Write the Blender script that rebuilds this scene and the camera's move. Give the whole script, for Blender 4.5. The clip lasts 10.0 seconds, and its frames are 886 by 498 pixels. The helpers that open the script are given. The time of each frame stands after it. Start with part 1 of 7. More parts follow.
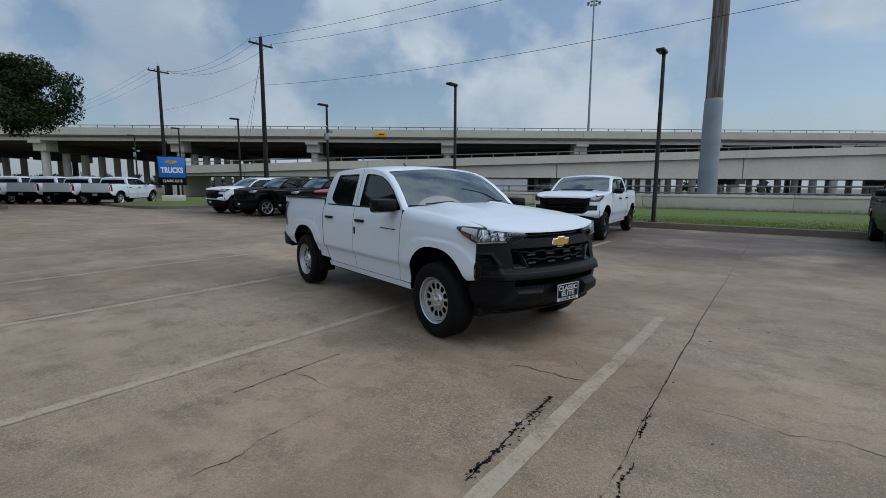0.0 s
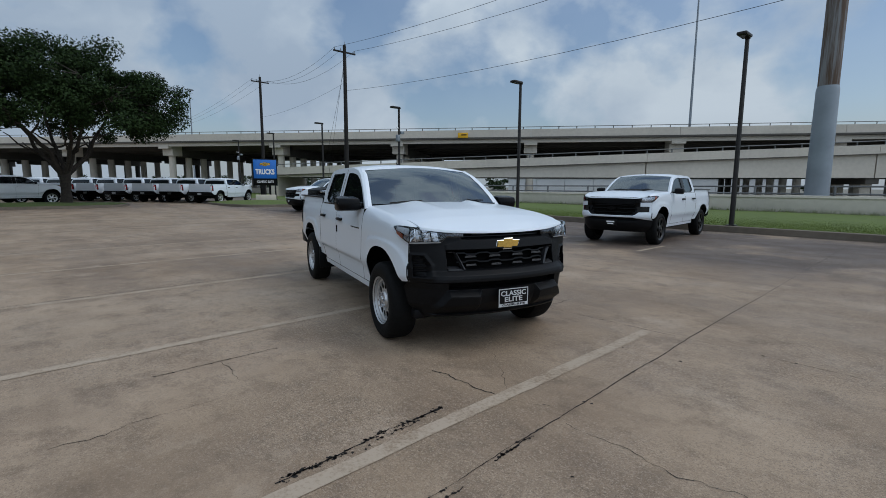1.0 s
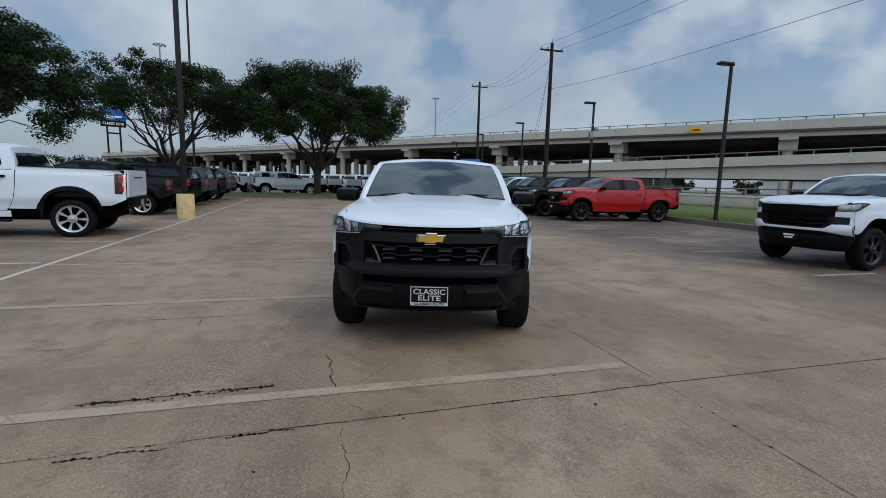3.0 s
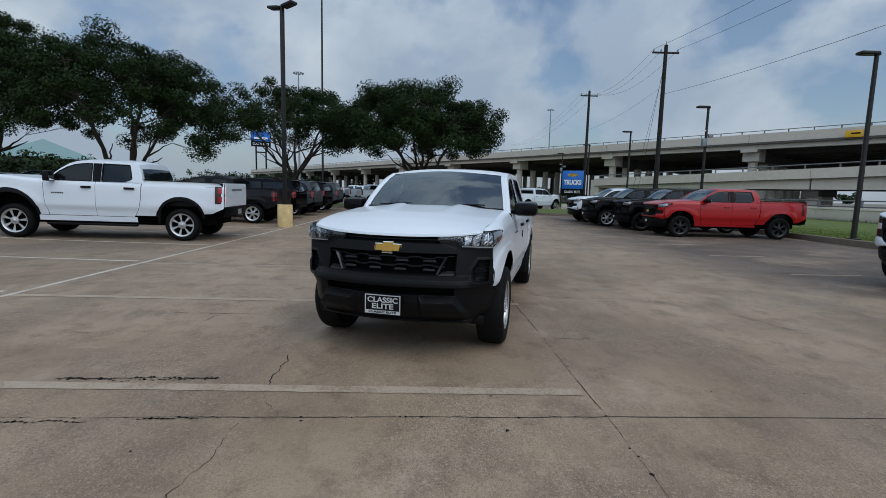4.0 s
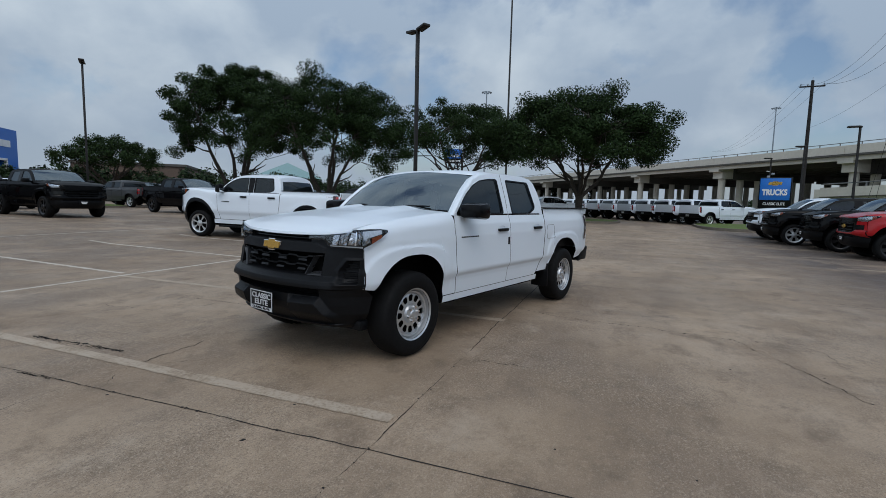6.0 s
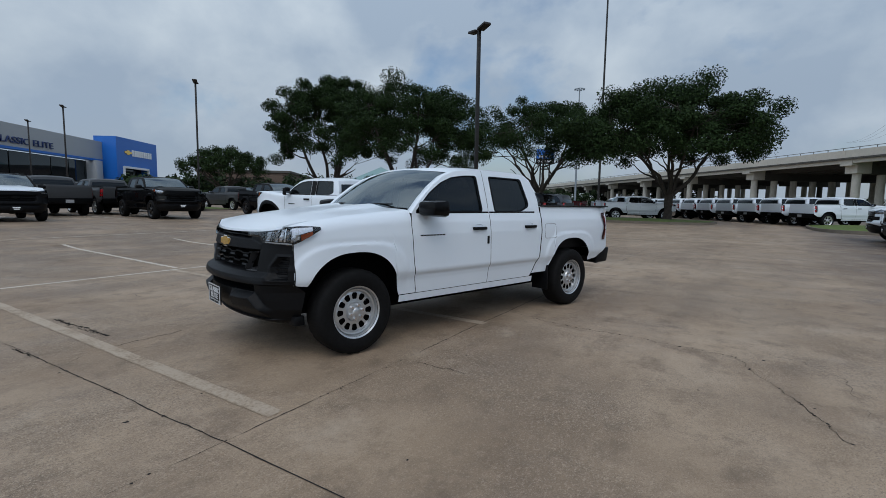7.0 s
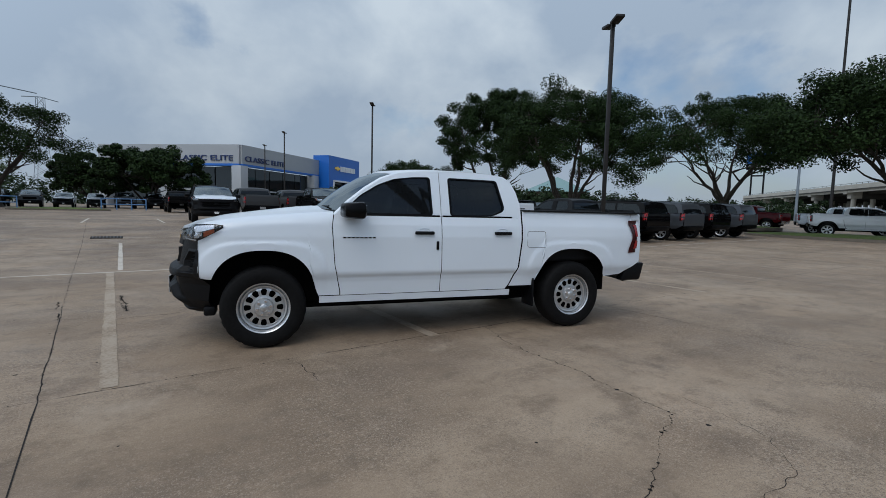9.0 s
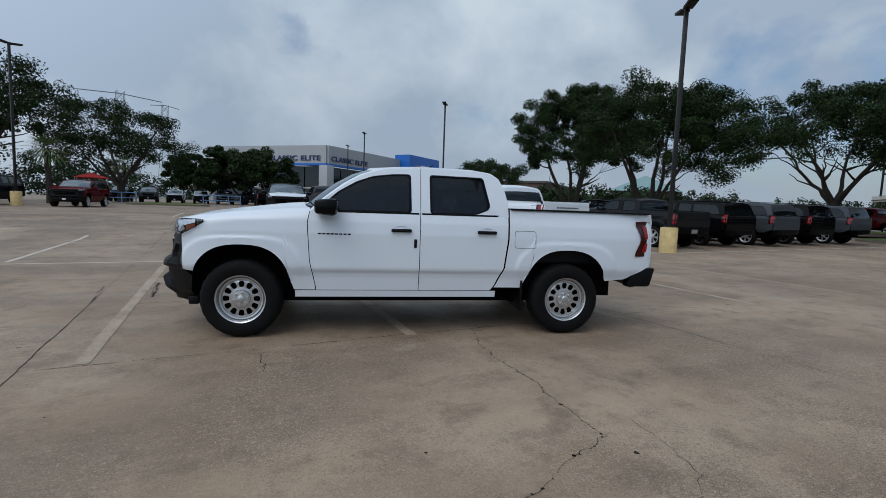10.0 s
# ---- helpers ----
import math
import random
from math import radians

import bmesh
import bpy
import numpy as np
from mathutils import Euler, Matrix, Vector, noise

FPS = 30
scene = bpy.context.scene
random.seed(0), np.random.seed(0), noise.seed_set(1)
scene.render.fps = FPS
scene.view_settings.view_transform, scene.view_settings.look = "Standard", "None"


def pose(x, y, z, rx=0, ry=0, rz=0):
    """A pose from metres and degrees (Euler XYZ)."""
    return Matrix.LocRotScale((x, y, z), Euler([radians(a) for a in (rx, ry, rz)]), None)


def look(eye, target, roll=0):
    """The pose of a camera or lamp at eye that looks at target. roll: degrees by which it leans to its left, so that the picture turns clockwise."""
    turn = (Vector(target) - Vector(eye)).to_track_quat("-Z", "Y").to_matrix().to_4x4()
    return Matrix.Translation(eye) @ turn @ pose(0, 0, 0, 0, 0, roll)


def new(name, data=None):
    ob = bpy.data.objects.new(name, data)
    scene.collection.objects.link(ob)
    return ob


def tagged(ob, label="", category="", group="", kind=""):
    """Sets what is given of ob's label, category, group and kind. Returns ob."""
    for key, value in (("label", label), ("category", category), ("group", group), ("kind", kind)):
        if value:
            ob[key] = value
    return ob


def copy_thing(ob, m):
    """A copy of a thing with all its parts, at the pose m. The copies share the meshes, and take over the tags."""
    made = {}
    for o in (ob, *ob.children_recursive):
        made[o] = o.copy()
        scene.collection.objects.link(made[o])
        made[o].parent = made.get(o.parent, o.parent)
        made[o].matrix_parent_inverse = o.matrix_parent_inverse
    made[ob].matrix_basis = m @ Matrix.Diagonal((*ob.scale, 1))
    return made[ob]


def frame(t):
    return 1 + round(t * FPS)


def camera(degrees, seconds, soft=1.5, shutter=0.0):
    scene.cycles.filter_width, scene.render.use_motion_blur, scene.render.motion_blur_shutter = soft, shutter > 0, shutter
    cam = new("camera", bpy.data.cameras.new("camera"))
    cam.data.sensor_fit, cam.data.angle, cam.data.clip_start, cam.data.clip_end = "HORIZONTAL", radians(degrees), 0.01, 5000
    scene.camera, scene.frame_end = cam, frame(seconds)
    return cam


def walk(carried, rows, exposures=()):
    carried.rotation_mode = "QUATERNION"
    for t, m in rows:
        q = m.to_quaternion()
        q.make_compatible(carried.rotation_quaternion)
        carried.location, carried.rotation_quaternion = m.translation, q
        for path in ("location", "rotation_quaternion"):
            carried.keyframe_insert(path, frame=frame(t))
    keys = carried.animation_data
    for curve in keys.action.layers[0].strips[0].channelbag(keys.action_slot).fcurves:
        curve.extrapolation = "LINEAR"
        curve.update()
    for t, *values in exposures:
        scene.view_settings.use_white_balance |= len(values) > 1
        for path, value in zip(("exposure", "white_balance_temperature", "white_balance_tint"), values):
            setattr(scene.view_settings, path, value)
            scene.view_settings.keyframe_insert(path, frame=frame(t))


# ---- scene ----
cam = camera(86.9, 10.0, soft=0.75)
PATH = [
    (0, (0.358, 0.398, 1.506), (-0.845, 1.974, 1.242), 0.3),
    (0.5, (0.849, 0.887, 1.511), (-0.488, 2.35, 1.245), 0.1),
    (1, (1.288, 1.427, 1.493), (-0.192, 2.746, 1.229), 0.3),
    (1.5, (1.706, 1.954, 1.5), (0.085, 3.096, 1.241), 0.7),
    (2, (1.982, 2.534, 1.476), (0.239, 3.476, 1.208), 1.0),
    (2.5, (2.243, 3.142, 1.474), (0.4, 3.87, 1.2), 1.2),
    (2.7, (2.301, 3.402, 1.456), (0.425, 4.038, 1.177), 1.3),
    (3.8, (2.514, 4.81, 1.459), (0.533, 4.935, 1.214), 1.5),
    (4, (2.499, 5.096, 1.455), (0.513, 5.121, 1.218), 1.4),
    (4.5, (2.409, 5.75, 1.423), (0.43, 5.558, 1.206), 1.7),
    (5, (2.23, 6.386, 1.403), (0.28, 5.992, 1.199), 1.7),
    (5.5, (1.98, 6.977, 1.374), (0.074, 6.403, 1.175), 1.6),
    (5.7, (1.881, 7.209, 1.383), (-0.002, 6.565, 1.184), 1.6),
    (6.8, (1.101, 8.431, 1.358), (-0.604, 7.405, 1.161), 0.8),
    (7, (0.972, 8.649, 1.361), (-0.69, 7.553, 1.162), 0.9),
    (7.5, (0.526, 9.105, 1.333), (-1.02, 7.852, 1.13), 0.9),
    (8, (0.071, 9.526, 1.328), (-1.349, 8.13, 1.135), 1.0),
    (8.5, (-0.436, 9.864, 1.333), (-1.72, 8.341, 1.149), 1.2),
    (9, (-0.945, 10.214, 1.332), (-2.075, 8.573, 1.162), 1.4),
    (9.5, (-1.478, 10.471, 1.347), (-2.439, 8.725, 1.178), 1.7),
    (10, (-1.914, 10.641, 1.351), (-2.744, 8.83, 1.166), 2.0),
]
walk(cam, [(t, look(eye, target, roll)) for t, eye, target, roll in PATH], exposures=[(0, -0.46, 6130, 6), (10, -0.46, 6130, 6)])
# ---------------------------------------------------------------- world and sun
SUN_AZ, SUN_EL = 35.0, 54.0
wd = bpy.data.worlds.new("sky")
scene.world = wd
wd.use_nodes = True
wn, wl = wd.node_tree.nodes, wd.node_tree.links
wn.clear()


def wnode(kind, **kw):
    n = wn.new(kind)
    for k, v in kw.items():
        n.inputs[k].default_value = v
    return n


sky = wn.new("ShaderNodeTexSky")
sky.sky_type, sky.sun_disc = "NISHITA", False
sky.sun_elevation, sky.sun_rotation = radians(SUN_EL), radians(90 - SUN_AZ)
sky.air_density, sky.dust_density, sky.ozone_density = 1.0, 2.0, 1.5
tc = wn.new("ShaderNodeTexCoord")
sep = wn.new("ShaderNodeSeparateXYZ")
wl.new(tc.outputs["Generated"], sep.inputs[0])
zz = wn.new("ShaderNodeMath"); zz.operation = "MAXIMUM"; zz.inputs[1].default_value = 0.0
wl.new(sep.outputs["Z"], zz.inputs[0])
cmb = wn.new("ShaderNodeVectorMath"); cmb.operation = "MULTIPLY"; cmb.inputs[1].default_value = (1.0, 1.0, 1.35)
wl.new(tc.outputs["Generated"], cmb.inputs[0])
n1 = wnode("ShaderNodeTexNoise", Scale=3.0, Detail=9.0, Roughness=0.52, Distortion=0.15)
n2 = wnode("ShaderNodeTexNoise", Scale=3.4, Detail=8.0, Roughness=0.52, Distortion=0.15)
wl.new(cmb.outputs[0], n1.inputs["Vector"])
mp = wn.new("ShaderNodeVectorMath"); mp.operation = "ADD"; mp.inputs[1].default_value = (7.3, 2.1, 0.4)
wl.new(cmb.outputs[0], mp.inputs[0]); wl.new(mp.outputs[0], n2.inputs["Vector"])
# clearer to the north, heavier cloud to the south
lean = wn.new("ShaderNodeMath"); lean.operation = "MULTIPLY_ADD"; lean.inputs[1].default_value = -0.085
wl.new(sep.outputs["Y"], lean.inputs[0]); wl.new(n1.outputs["Fac"], lean.inputs[2])
cover = wn.new("ShaderNodeValToRGB")
cover.color_ramp.elements[0].position, cover.color_ramp.elements[1].position = 0.40, 0.50
cover.color_ramp.elements[0].color = (0.12, 0.12, 0.12, 1)
wl.new(lean.outputs[0], cover.inputs[0])
shade = wn.new("ShaderNodeValToRGB")
shade.color_ramp.elements[0].position, shade.color_ramp.elements[1].position = 0.38, 0.62
shade.color_ramp.elements[0].color = (3.3, 3.9, 4.8, 1)
shade.color_ramp.elements[1].color = (5.2, 5.65, 6.2, 1)
# thicker, greyer cloud away from the sun
thick = wn.new("ShaderNodeVectorMath"); thick.operation = "DOT_PRODUCT"; thick.inputs[1].default_value = (0.055, 0.070, 0.0)
wl.new(tc.outputs["Generated"], thick.inputs[0])
grey = wn.new("ShaderNodeMath"); grey.operation = "ADD"
wl.new(thick.outputs["Value"], grey.inputs[0]); wl.new(n2.outputs["Fac"], grey.inputs[1])
wl.new(grey.outputs[0], shade.inputs[0])
mx = wn.new("ShaderNodeMix"); mx.data_type = "RGBA"
wl.new(cover.outputs[0], mx.inputs[0]); wl.new(sky.outputs[0], mx.inputs[6]); wl.new(shade.outputs[0], mx.inputs[7])
# grey haze low down
low = wn.new("ShaderNodeMapRange")
low.inputs[1].default_value, low.inputs[2].default_value, low.inputs[3].default_value, low.inputs[4].default_value = 0.0, 0.14, 0.8, 0.0
wl.new(zz.outputs[0], low.inputs[0])
hz = wn.new("ShaderNodeMix"); hz.data_type = "RGBA"; hz.inputs[7].default_value = (3.6, 4.0, 4.45, 1)
wl.new(low.outputs[0], hz.inputs[0]); wl.new(mx.outputs[2], hz.inputs[6])
zen = wn.new("ShaderNodeMapRange")
zen.inputs[1].default_value, zen.inputs[2].default_value, zen.inputs[3].default_value, zen.inputs[4].default_value = 0.2, 0.95, 1.0, 1.45
wl.new(zz.outputs[0], zen.inputs[0])
lum = wn.new("ShaderNodeVectorMath"); lum.operation = "SCALE"
# unseen eastern sky brightened, well aside of the sun, to light east-facing sides
glow = wn.new("ShaderNodeVectorMath"); glow.operation = "DOT_PRODUCT"
glow.inputs[1].default_value = (math.cos(radians(SUN_AZ - 45)) * 0.9, math.sin(radians(SUN_AZ - 45)) * 0.9, 0.436)
wl.new(tc.outputs["Generated"], glow.inputs[0])
gl = wn.new("ShaderNodeMapRange"); gl.interpolation_type = "SMOOTHSTEP"
gl.inputs[1].default_value, gl.inputs[2].default_value, gl.inputs[3].default_value, gl.inputs[4].default_value = 0.15, 0.95, 1.0, 1.5
wl.new(glow.outputs["Value"], gl.inputs[0])
both = wn.new("ShaderNodeMath"); both.operation = "MULTIPLY"
wl.new(zen.outputs[0], both.inputs[0]); wl.new(gl.outputs[0], both.inputs[1])
wl.new(hz.outputs[2], lum.inputs[0]); wl.new(both.outputs[0], lum.inputs["Scale"])
bg = wn.new("ShaderNodeBackground"); bg.inputs["Strength"].default_value = 0.140
wo = wn.new("ShaderNodeOutputWorld")
wl.new(lum.outputs[0], bg.inputs[0]); wl.new(bg.outputs[0], wo.inputs[0])

sun_data = bpy.data.lights.new("sun", "SUN")
sun_data.energy, sun_data.angle, sun_data.color = 0.65, radians(50), (1.0, 0.96, 0.90)
sun = new("sun", sun_data)
sun.matrix_world = look((80 * math.cos(radians(SUN_AZ)), 80 * math.sin(radians(SUN_AZ)), 80 * math.tan(radians(SUN_EL))), (0, 0, 0))

# ---------------------------------------------------------------- materials
MATS = {}


def mat(name, base, rough=0.6, metal=0.0, var=0.12, scale=6.0, bump=0.0, bscale=60.0, coat=0.0, spec=0.5, big=0.0, bigscale=0.4, tint=None, rnd=0.0):
    """Procedural surface: base colour varied by a fine and a broad noise, with relief."""
    if name in MATS:
        return MATS[name]
    m = bpy.data.materials.new(name)
    m.use_nodes = True
    nt = m.node_tree
    b = nt.nodes["Principled BSDF"]
    b.inputs["Roughness"].default_value, b.inputs["Metallic"].default_value = rough, metal
    b.inputs["Specular IOR Level"].default_value, b.inputs["Coat Weight"].default_value = spec, coat
    b.inputs["Coat Roughness"].default_value = 0.03
    b.inputs["Base Color"].default_value = (*base, 1)
    if var or big or rnd:
        co = nt.nodes.new("ShaderNodeNewGeometry")
        last = None

        def layer(sc, amount, detail, colour):
            nonlocal last
            n = nt.nodes.new("ShaderNodeTexNoise")
            n.inputs["Scale"].default_value, n.inputs["Detail"].default_value = sc, detail
            nt.links.new(co.outputs["Position"], n.inputs["Vector"])
            r = nt.nodes.new("ShaderNodeMapRange")
            r.inputs[1].default_value, r.inputs[2].default_value = 0.3, 0.7
            r.inputs[3].default_value, r.inputs[4].default_value = 0.0, 1.0
            nt.links.new(n.outputs["Fac"], r.inputs[0])
            mix = nt.nodes.new("ShaderNodeMix")
            mix.data_type = "RGBA"
            lo = [c * (1 - amount) for c in colour]
            hi = [min(1.0, c * (1 + amount)) for c in colour]
            nt.links.new(r.outputs[0], mix.inputs[0])
            mix.inputs[6].default_value, mix.inputs[7].default_value = (*lo, 1), (*hi, 1)
            if last is None:
                last = mix.outputs[2]
            else:
                mm = nt.nodes.new("ShaderNodeMix")
                mm.data_type = "RGBA"
                mm.inputs[0].default_value = 0.5
                nt.links.new(last, mm.inputs[6]); nt.links.new(mix.outputs[2], mm.inputs[7])
                last = mm.outputs[2]

        if var:
            layer(scale, var, 5.0, base)
        if big:
            layer(bigscale, big, 4.0, tint or base)
        if rnd:
            oi = nt.nodes.new("ShaderNodeObjectInfo")
            hs = nt.nodes.new("ShaderNodeHueSaturation")
            r = nt.nodes.new("ShaderNodeMapRange")
            r.inputs[3].default_value, r.inputs[4].default_value = 1 - rnd, 1 + rnd
            nt.links.new(oi.outputs["Random"], r.inputs[0]); nt.links.new(r.outputs[0], hs.inputs["Value"])
            if last is None:
                hs.inputs["Color"].default_value = (*base, 1)
            else:
                nt.links.new(last, hs.inputs["Color"])
            last = hs.outputs[0]
        nt.links.new(last, b.inputs["Base Color"])
    if bump:
        co2 = nt.nodes.new("ShaderNodeNewGeometry")
        n = nt.nodes.new("ShaderNodeTexNoise")
        n.inputs["Scale"].default_value, n.inputs["Detail"].default_value = bscale, 4.0
        bp = nt.nodes.new("ShaderNodeBump")
        bp.inputs["Strength"].default_value, bp.inputs["Distance"].default_value = bump, 0.01
        nt.links.new(co2.outputs["Position"], n.inputs["Vector"])
        nt.links.new(n.outputs["Fac"], bp.inputs["Height"]); nt.links.new(bp.outputs[0], b.inputs["Normal"])
    MATS[name] = m
    return m


def paint(name, base, rough=0.28, metal=0.0):
    return mat(name, base, rough, metal, var=0.03, scale=1.5, coat=0.35 if max(base) > 0.2 else 0.28, big=0.03, bigscale=0.5, spec=0.5 if max(base) > 0.2 else 0.0)


WHITE = paint("white car paint", (0.672, 0.726, 0.782))
BLACK = paint("black car paint", (0.0035, 0.0035, 0.004))
RED = mat("red car paint", (0.34, 0.006, 0.009), 0.3, 0.0, var=0.03, scale=1.5, coat=0.5, big=0.03, bigscale=0.5, spec=0.2)
VINYL = mat("matte black vinyl", (0.006, 0.0062, 0.007), 0.75, var=0.1, spec=0.06)
DKRED = paint("dark red car paint", (0.07, 0.005, 0.007))
SILVER = paint("silver car paint", (0.66, 0.68, 0.70), 0.3, 0.1)
GREY = paint("dark grey car paint", (0.014, 0.0145, 0.016), 0.3, 0.2)
MIDGREY = paint("mid grey car paint", (0.075, 0.077, 0.08), 0.3, 0.4)
STEELBLUE = paint("blue-grey car paint", (0.062, 0.068, 0.076), 0.3, 0.3)
TAN = paint("champagne car paint", (0.30, 0.27, 0.22), 0.3, 0.4)
PLASTIC = mat("black moulded plastic", (0.0040, 0.0043, 0.0052), 0.46, var=0.2, scale=40, bump=0.12, bscale=500, spec=0.15)
SATIN = mat("dark satin grey trim", (0.026, 0.027, 0.030), 0.40, 0.2, var=0.1, scale=30)
GLOSSBLACK = mat("gloss black trim", (0.0028, 0.0028, 0.0032), 0.25, var=0.05, spec=0.14)
# near-black tone also carries shade in wheel wells, recesses and the showroom
DARK = mat("near-black underbody and shade", (0.004, 0.004, 0.004), 0.95, var=0.2, spec=0.05)
RUBBER = mat("tyre rubber", (0.006, 0.006, 0.0062), 0.7, var=0.25, scale=30, bump=0.2, bscale=200, spec=0.12)
RIM = mat("silver painted wheel", (0.52, 0.53, 0.54), 0.32, 0.75, var=0.06)
RIMBLACK = mat("black wheel", (0.015, 0.015, 0.016), 0.3, 0.4, var=0.1)
CHROME = mat("chrome", (0.72, 0.73, 0.75), 0.2, 1.0, var=0.03)
GOLD = mat("gold badge", (0.75, 0.50, 0.13), 0.25, 0.8, var=0.05)
AMBER = mat("amber reflector", (0.34, 0.07, 0.02), 0.15, var=0.15, scale=80)
TAILRED = mat("red tail lamp lens", (0.30, 0.003, 0.006), 0.2, var=0.2, scale=40, coat=0.1)
TAILDARK = mat("smoked tail lamp", (0.035, 0.003, 0.003), 0.22, var=0.2, scale=40, coat=0.25)
LAMPIN = mat("headlamp housing", (0.006, 0.0065, 0.007), 0.25, 0.0, var=0.3, scale=60, spec=0.3)
SILVERLAMP = mat("bright silver lamp bezel", (0.62, 0.63, 0.65), 0.30, 0.7, var=0.15, scale=40)
REFLECT = mat("faceted lamp reflector", (0.44, 0.45, 0.47), 0.08, 1.0, var=0.25, scale=30, bump=0.5, bscale=60)
SEAT = mat("dark grey seat cloth", (0.012, 0.012, 0.013), 0.9, var=0.2, scale=80)
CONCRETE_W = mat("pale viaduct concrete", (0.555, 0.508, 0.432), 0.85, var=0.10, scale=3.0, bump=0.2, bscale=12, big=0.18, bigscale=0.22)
# viaduct concrete toned down to carry the shade under the decks
CONCRETE_D = mat("shade-darkened beam concrete", (0.085, 0.078, 0.068), 0.9, var=0.12, scale=2.0, big=0.2, bigscale=0.2)
CURB = mat("weathered kerb concrete", (0.155, 0.130, 0.102), 0.9, var=0.25, scale=5.0, bump=0.4, bscale=40, big=0.3, bigscale=0.7)
STEELGREY = mat("galvanised steel", (0.22, 0.25, 0.28), 0.55, 0.3, var=0.1, scale=2, big=0.25, bigscale=0.6)
RAILGREY = mat("dull grey rail steel", (0.15, 0.155, 0.155), 0.6, 0.2, var=0.15, scale=2)
WAREWHITE = mat("white warehouse cladding", (0.62, 0.63, 0.63), 0.7, var=0.05, scale=0.6, big=0.08, bigscale=0.1)
BRONZE = mat("dark bronze pole", (0.018, 0.016, 0.015), 0.5, 0.3, var=0.2, scale=4)
TIMBER = mat("weathered utility pole timber", (0.013, 0.011, 0.010), 0.9, var=0.35, scale=5, bump=0.5, bscale=30)
YELLOWP = mat("faded yellow paint", (0.62, 0.475, 0.215), 0.7, var=0.3, scale=6, bump=0.2, bscale=40, big=0.2, bigscale=2.0)
BARK = mat("live oak bark", (0.035, 0.028, 0.022), 0.95, var=0.4, scale=9, bump=0.8, bscale=25)
CRACKM = mat("dark crack filler", (0.012, 0.009, 0.007), 0.95, var=0.4, scale=30)
SIGNBLUE = mat("blue sign face", (0.018, 0.15, 0.54), 0.35, var=0.05)
BLUEWALL = mat("blue metal cladding", (0.014, 0.13, 0.50), 0.4, 0.0, var=0.05, big=0.06, bigscale=0.3)
SIGNWHITE = mat("white sign lettering", (0.80, 0.80, 0.80), 0.5, var=0.03)
SIGNBLACK = mat("black sign face", (0.005, 0.005, 0.0055), 0.4, var=0.1, spec=0.15)
SIGNYELLOW = mat("yellow warning sign", (0.75, 0.42, 0.01), 0.5, var=0.06)
WALLGREY = mat("light grey metal cladding", (0.37, 0.385, 0.40), 0.5, 0.1, var=0.04, big=0.06, bigscale=0.3)
PLATEWHITE = mat("white plate print", (0.50, 0.51, 0.52), 0.5, var=0.05)
NAVY = mat("navy letters", (0.012, 0.03, 0.12), 0.4, var=0.05)
BRICKB = mat("brown brick wall", (0.115, 0.080, 0.060), 0.85, var=0.2, scale=3, big=0.15)
GREENROOF = mat("pale green metal roof", (0.20, 0.31, 0.31), 0.5, 0.2, var=0.08)
BLUERAIL = mat("blue railing paint", (0.10, 0.22, 0.42), 0.5, var=0.1)
FLAGRED = mat("red cloth", (0.45, 0.03, 0.03), 0.8, var=0.15)
SOIL = mat("dry mulch soil", (0.05, 0.035, 0.022), 1.0, var=0.4, scale=14, bump=0.6, bscale=40)


def streak_mat(name, rust, steel):
    """Weathered steel with rust running down it in streaks."""
    m = bpy.data.materials.new(name)
    m.use_nodes = True
    nt = m.node_tree
    b = nt.nodes["Principled BSDF"]
    b.inputs["Roughness"].default_value = 0.75
    geo = nt.nodes.new("ShaderNodeNewGeometry")
    mp_ = nt.nodes.new("ShaderNodeMapping")
    mp_.inputs["Scale"].default_value = (4.0, 4.0, 0.22)
    n = nt.nodes.new("ShaderNodeTexNoise")
    n.inputs["Scale"].default_value, n.inputs["Detail"].default_value, n.inputs["Roughness"].default_value = 1.3, 7.0, 0.62
    r = nt.nodes.new("ShaderNodeMapRange")
    r.inputs[1].default_value, r.inputs[2].default_value = 0.42, 0.60
    mix = nt.nodes.new("ShaderNodeMix")
    mix.data_type = "RGBA"
    mix.inputs[6].default_value, mix.inputs[7].default_value = (*rust, 1), (*steel, 1)
    nt.links.new(geo.outputs["Position"], mp_.inputs[0]); nt.links.new(mp_.outputs[0], n.inputs["Vector"])
    nt.links.new(n.outputs["Fac"], r.inputs[0]); nt.links.new(r.outputs[0], mix.inputs[0])
    nt.links.new(mix.outputs[2], b.inputs["Base Color"])
    return m


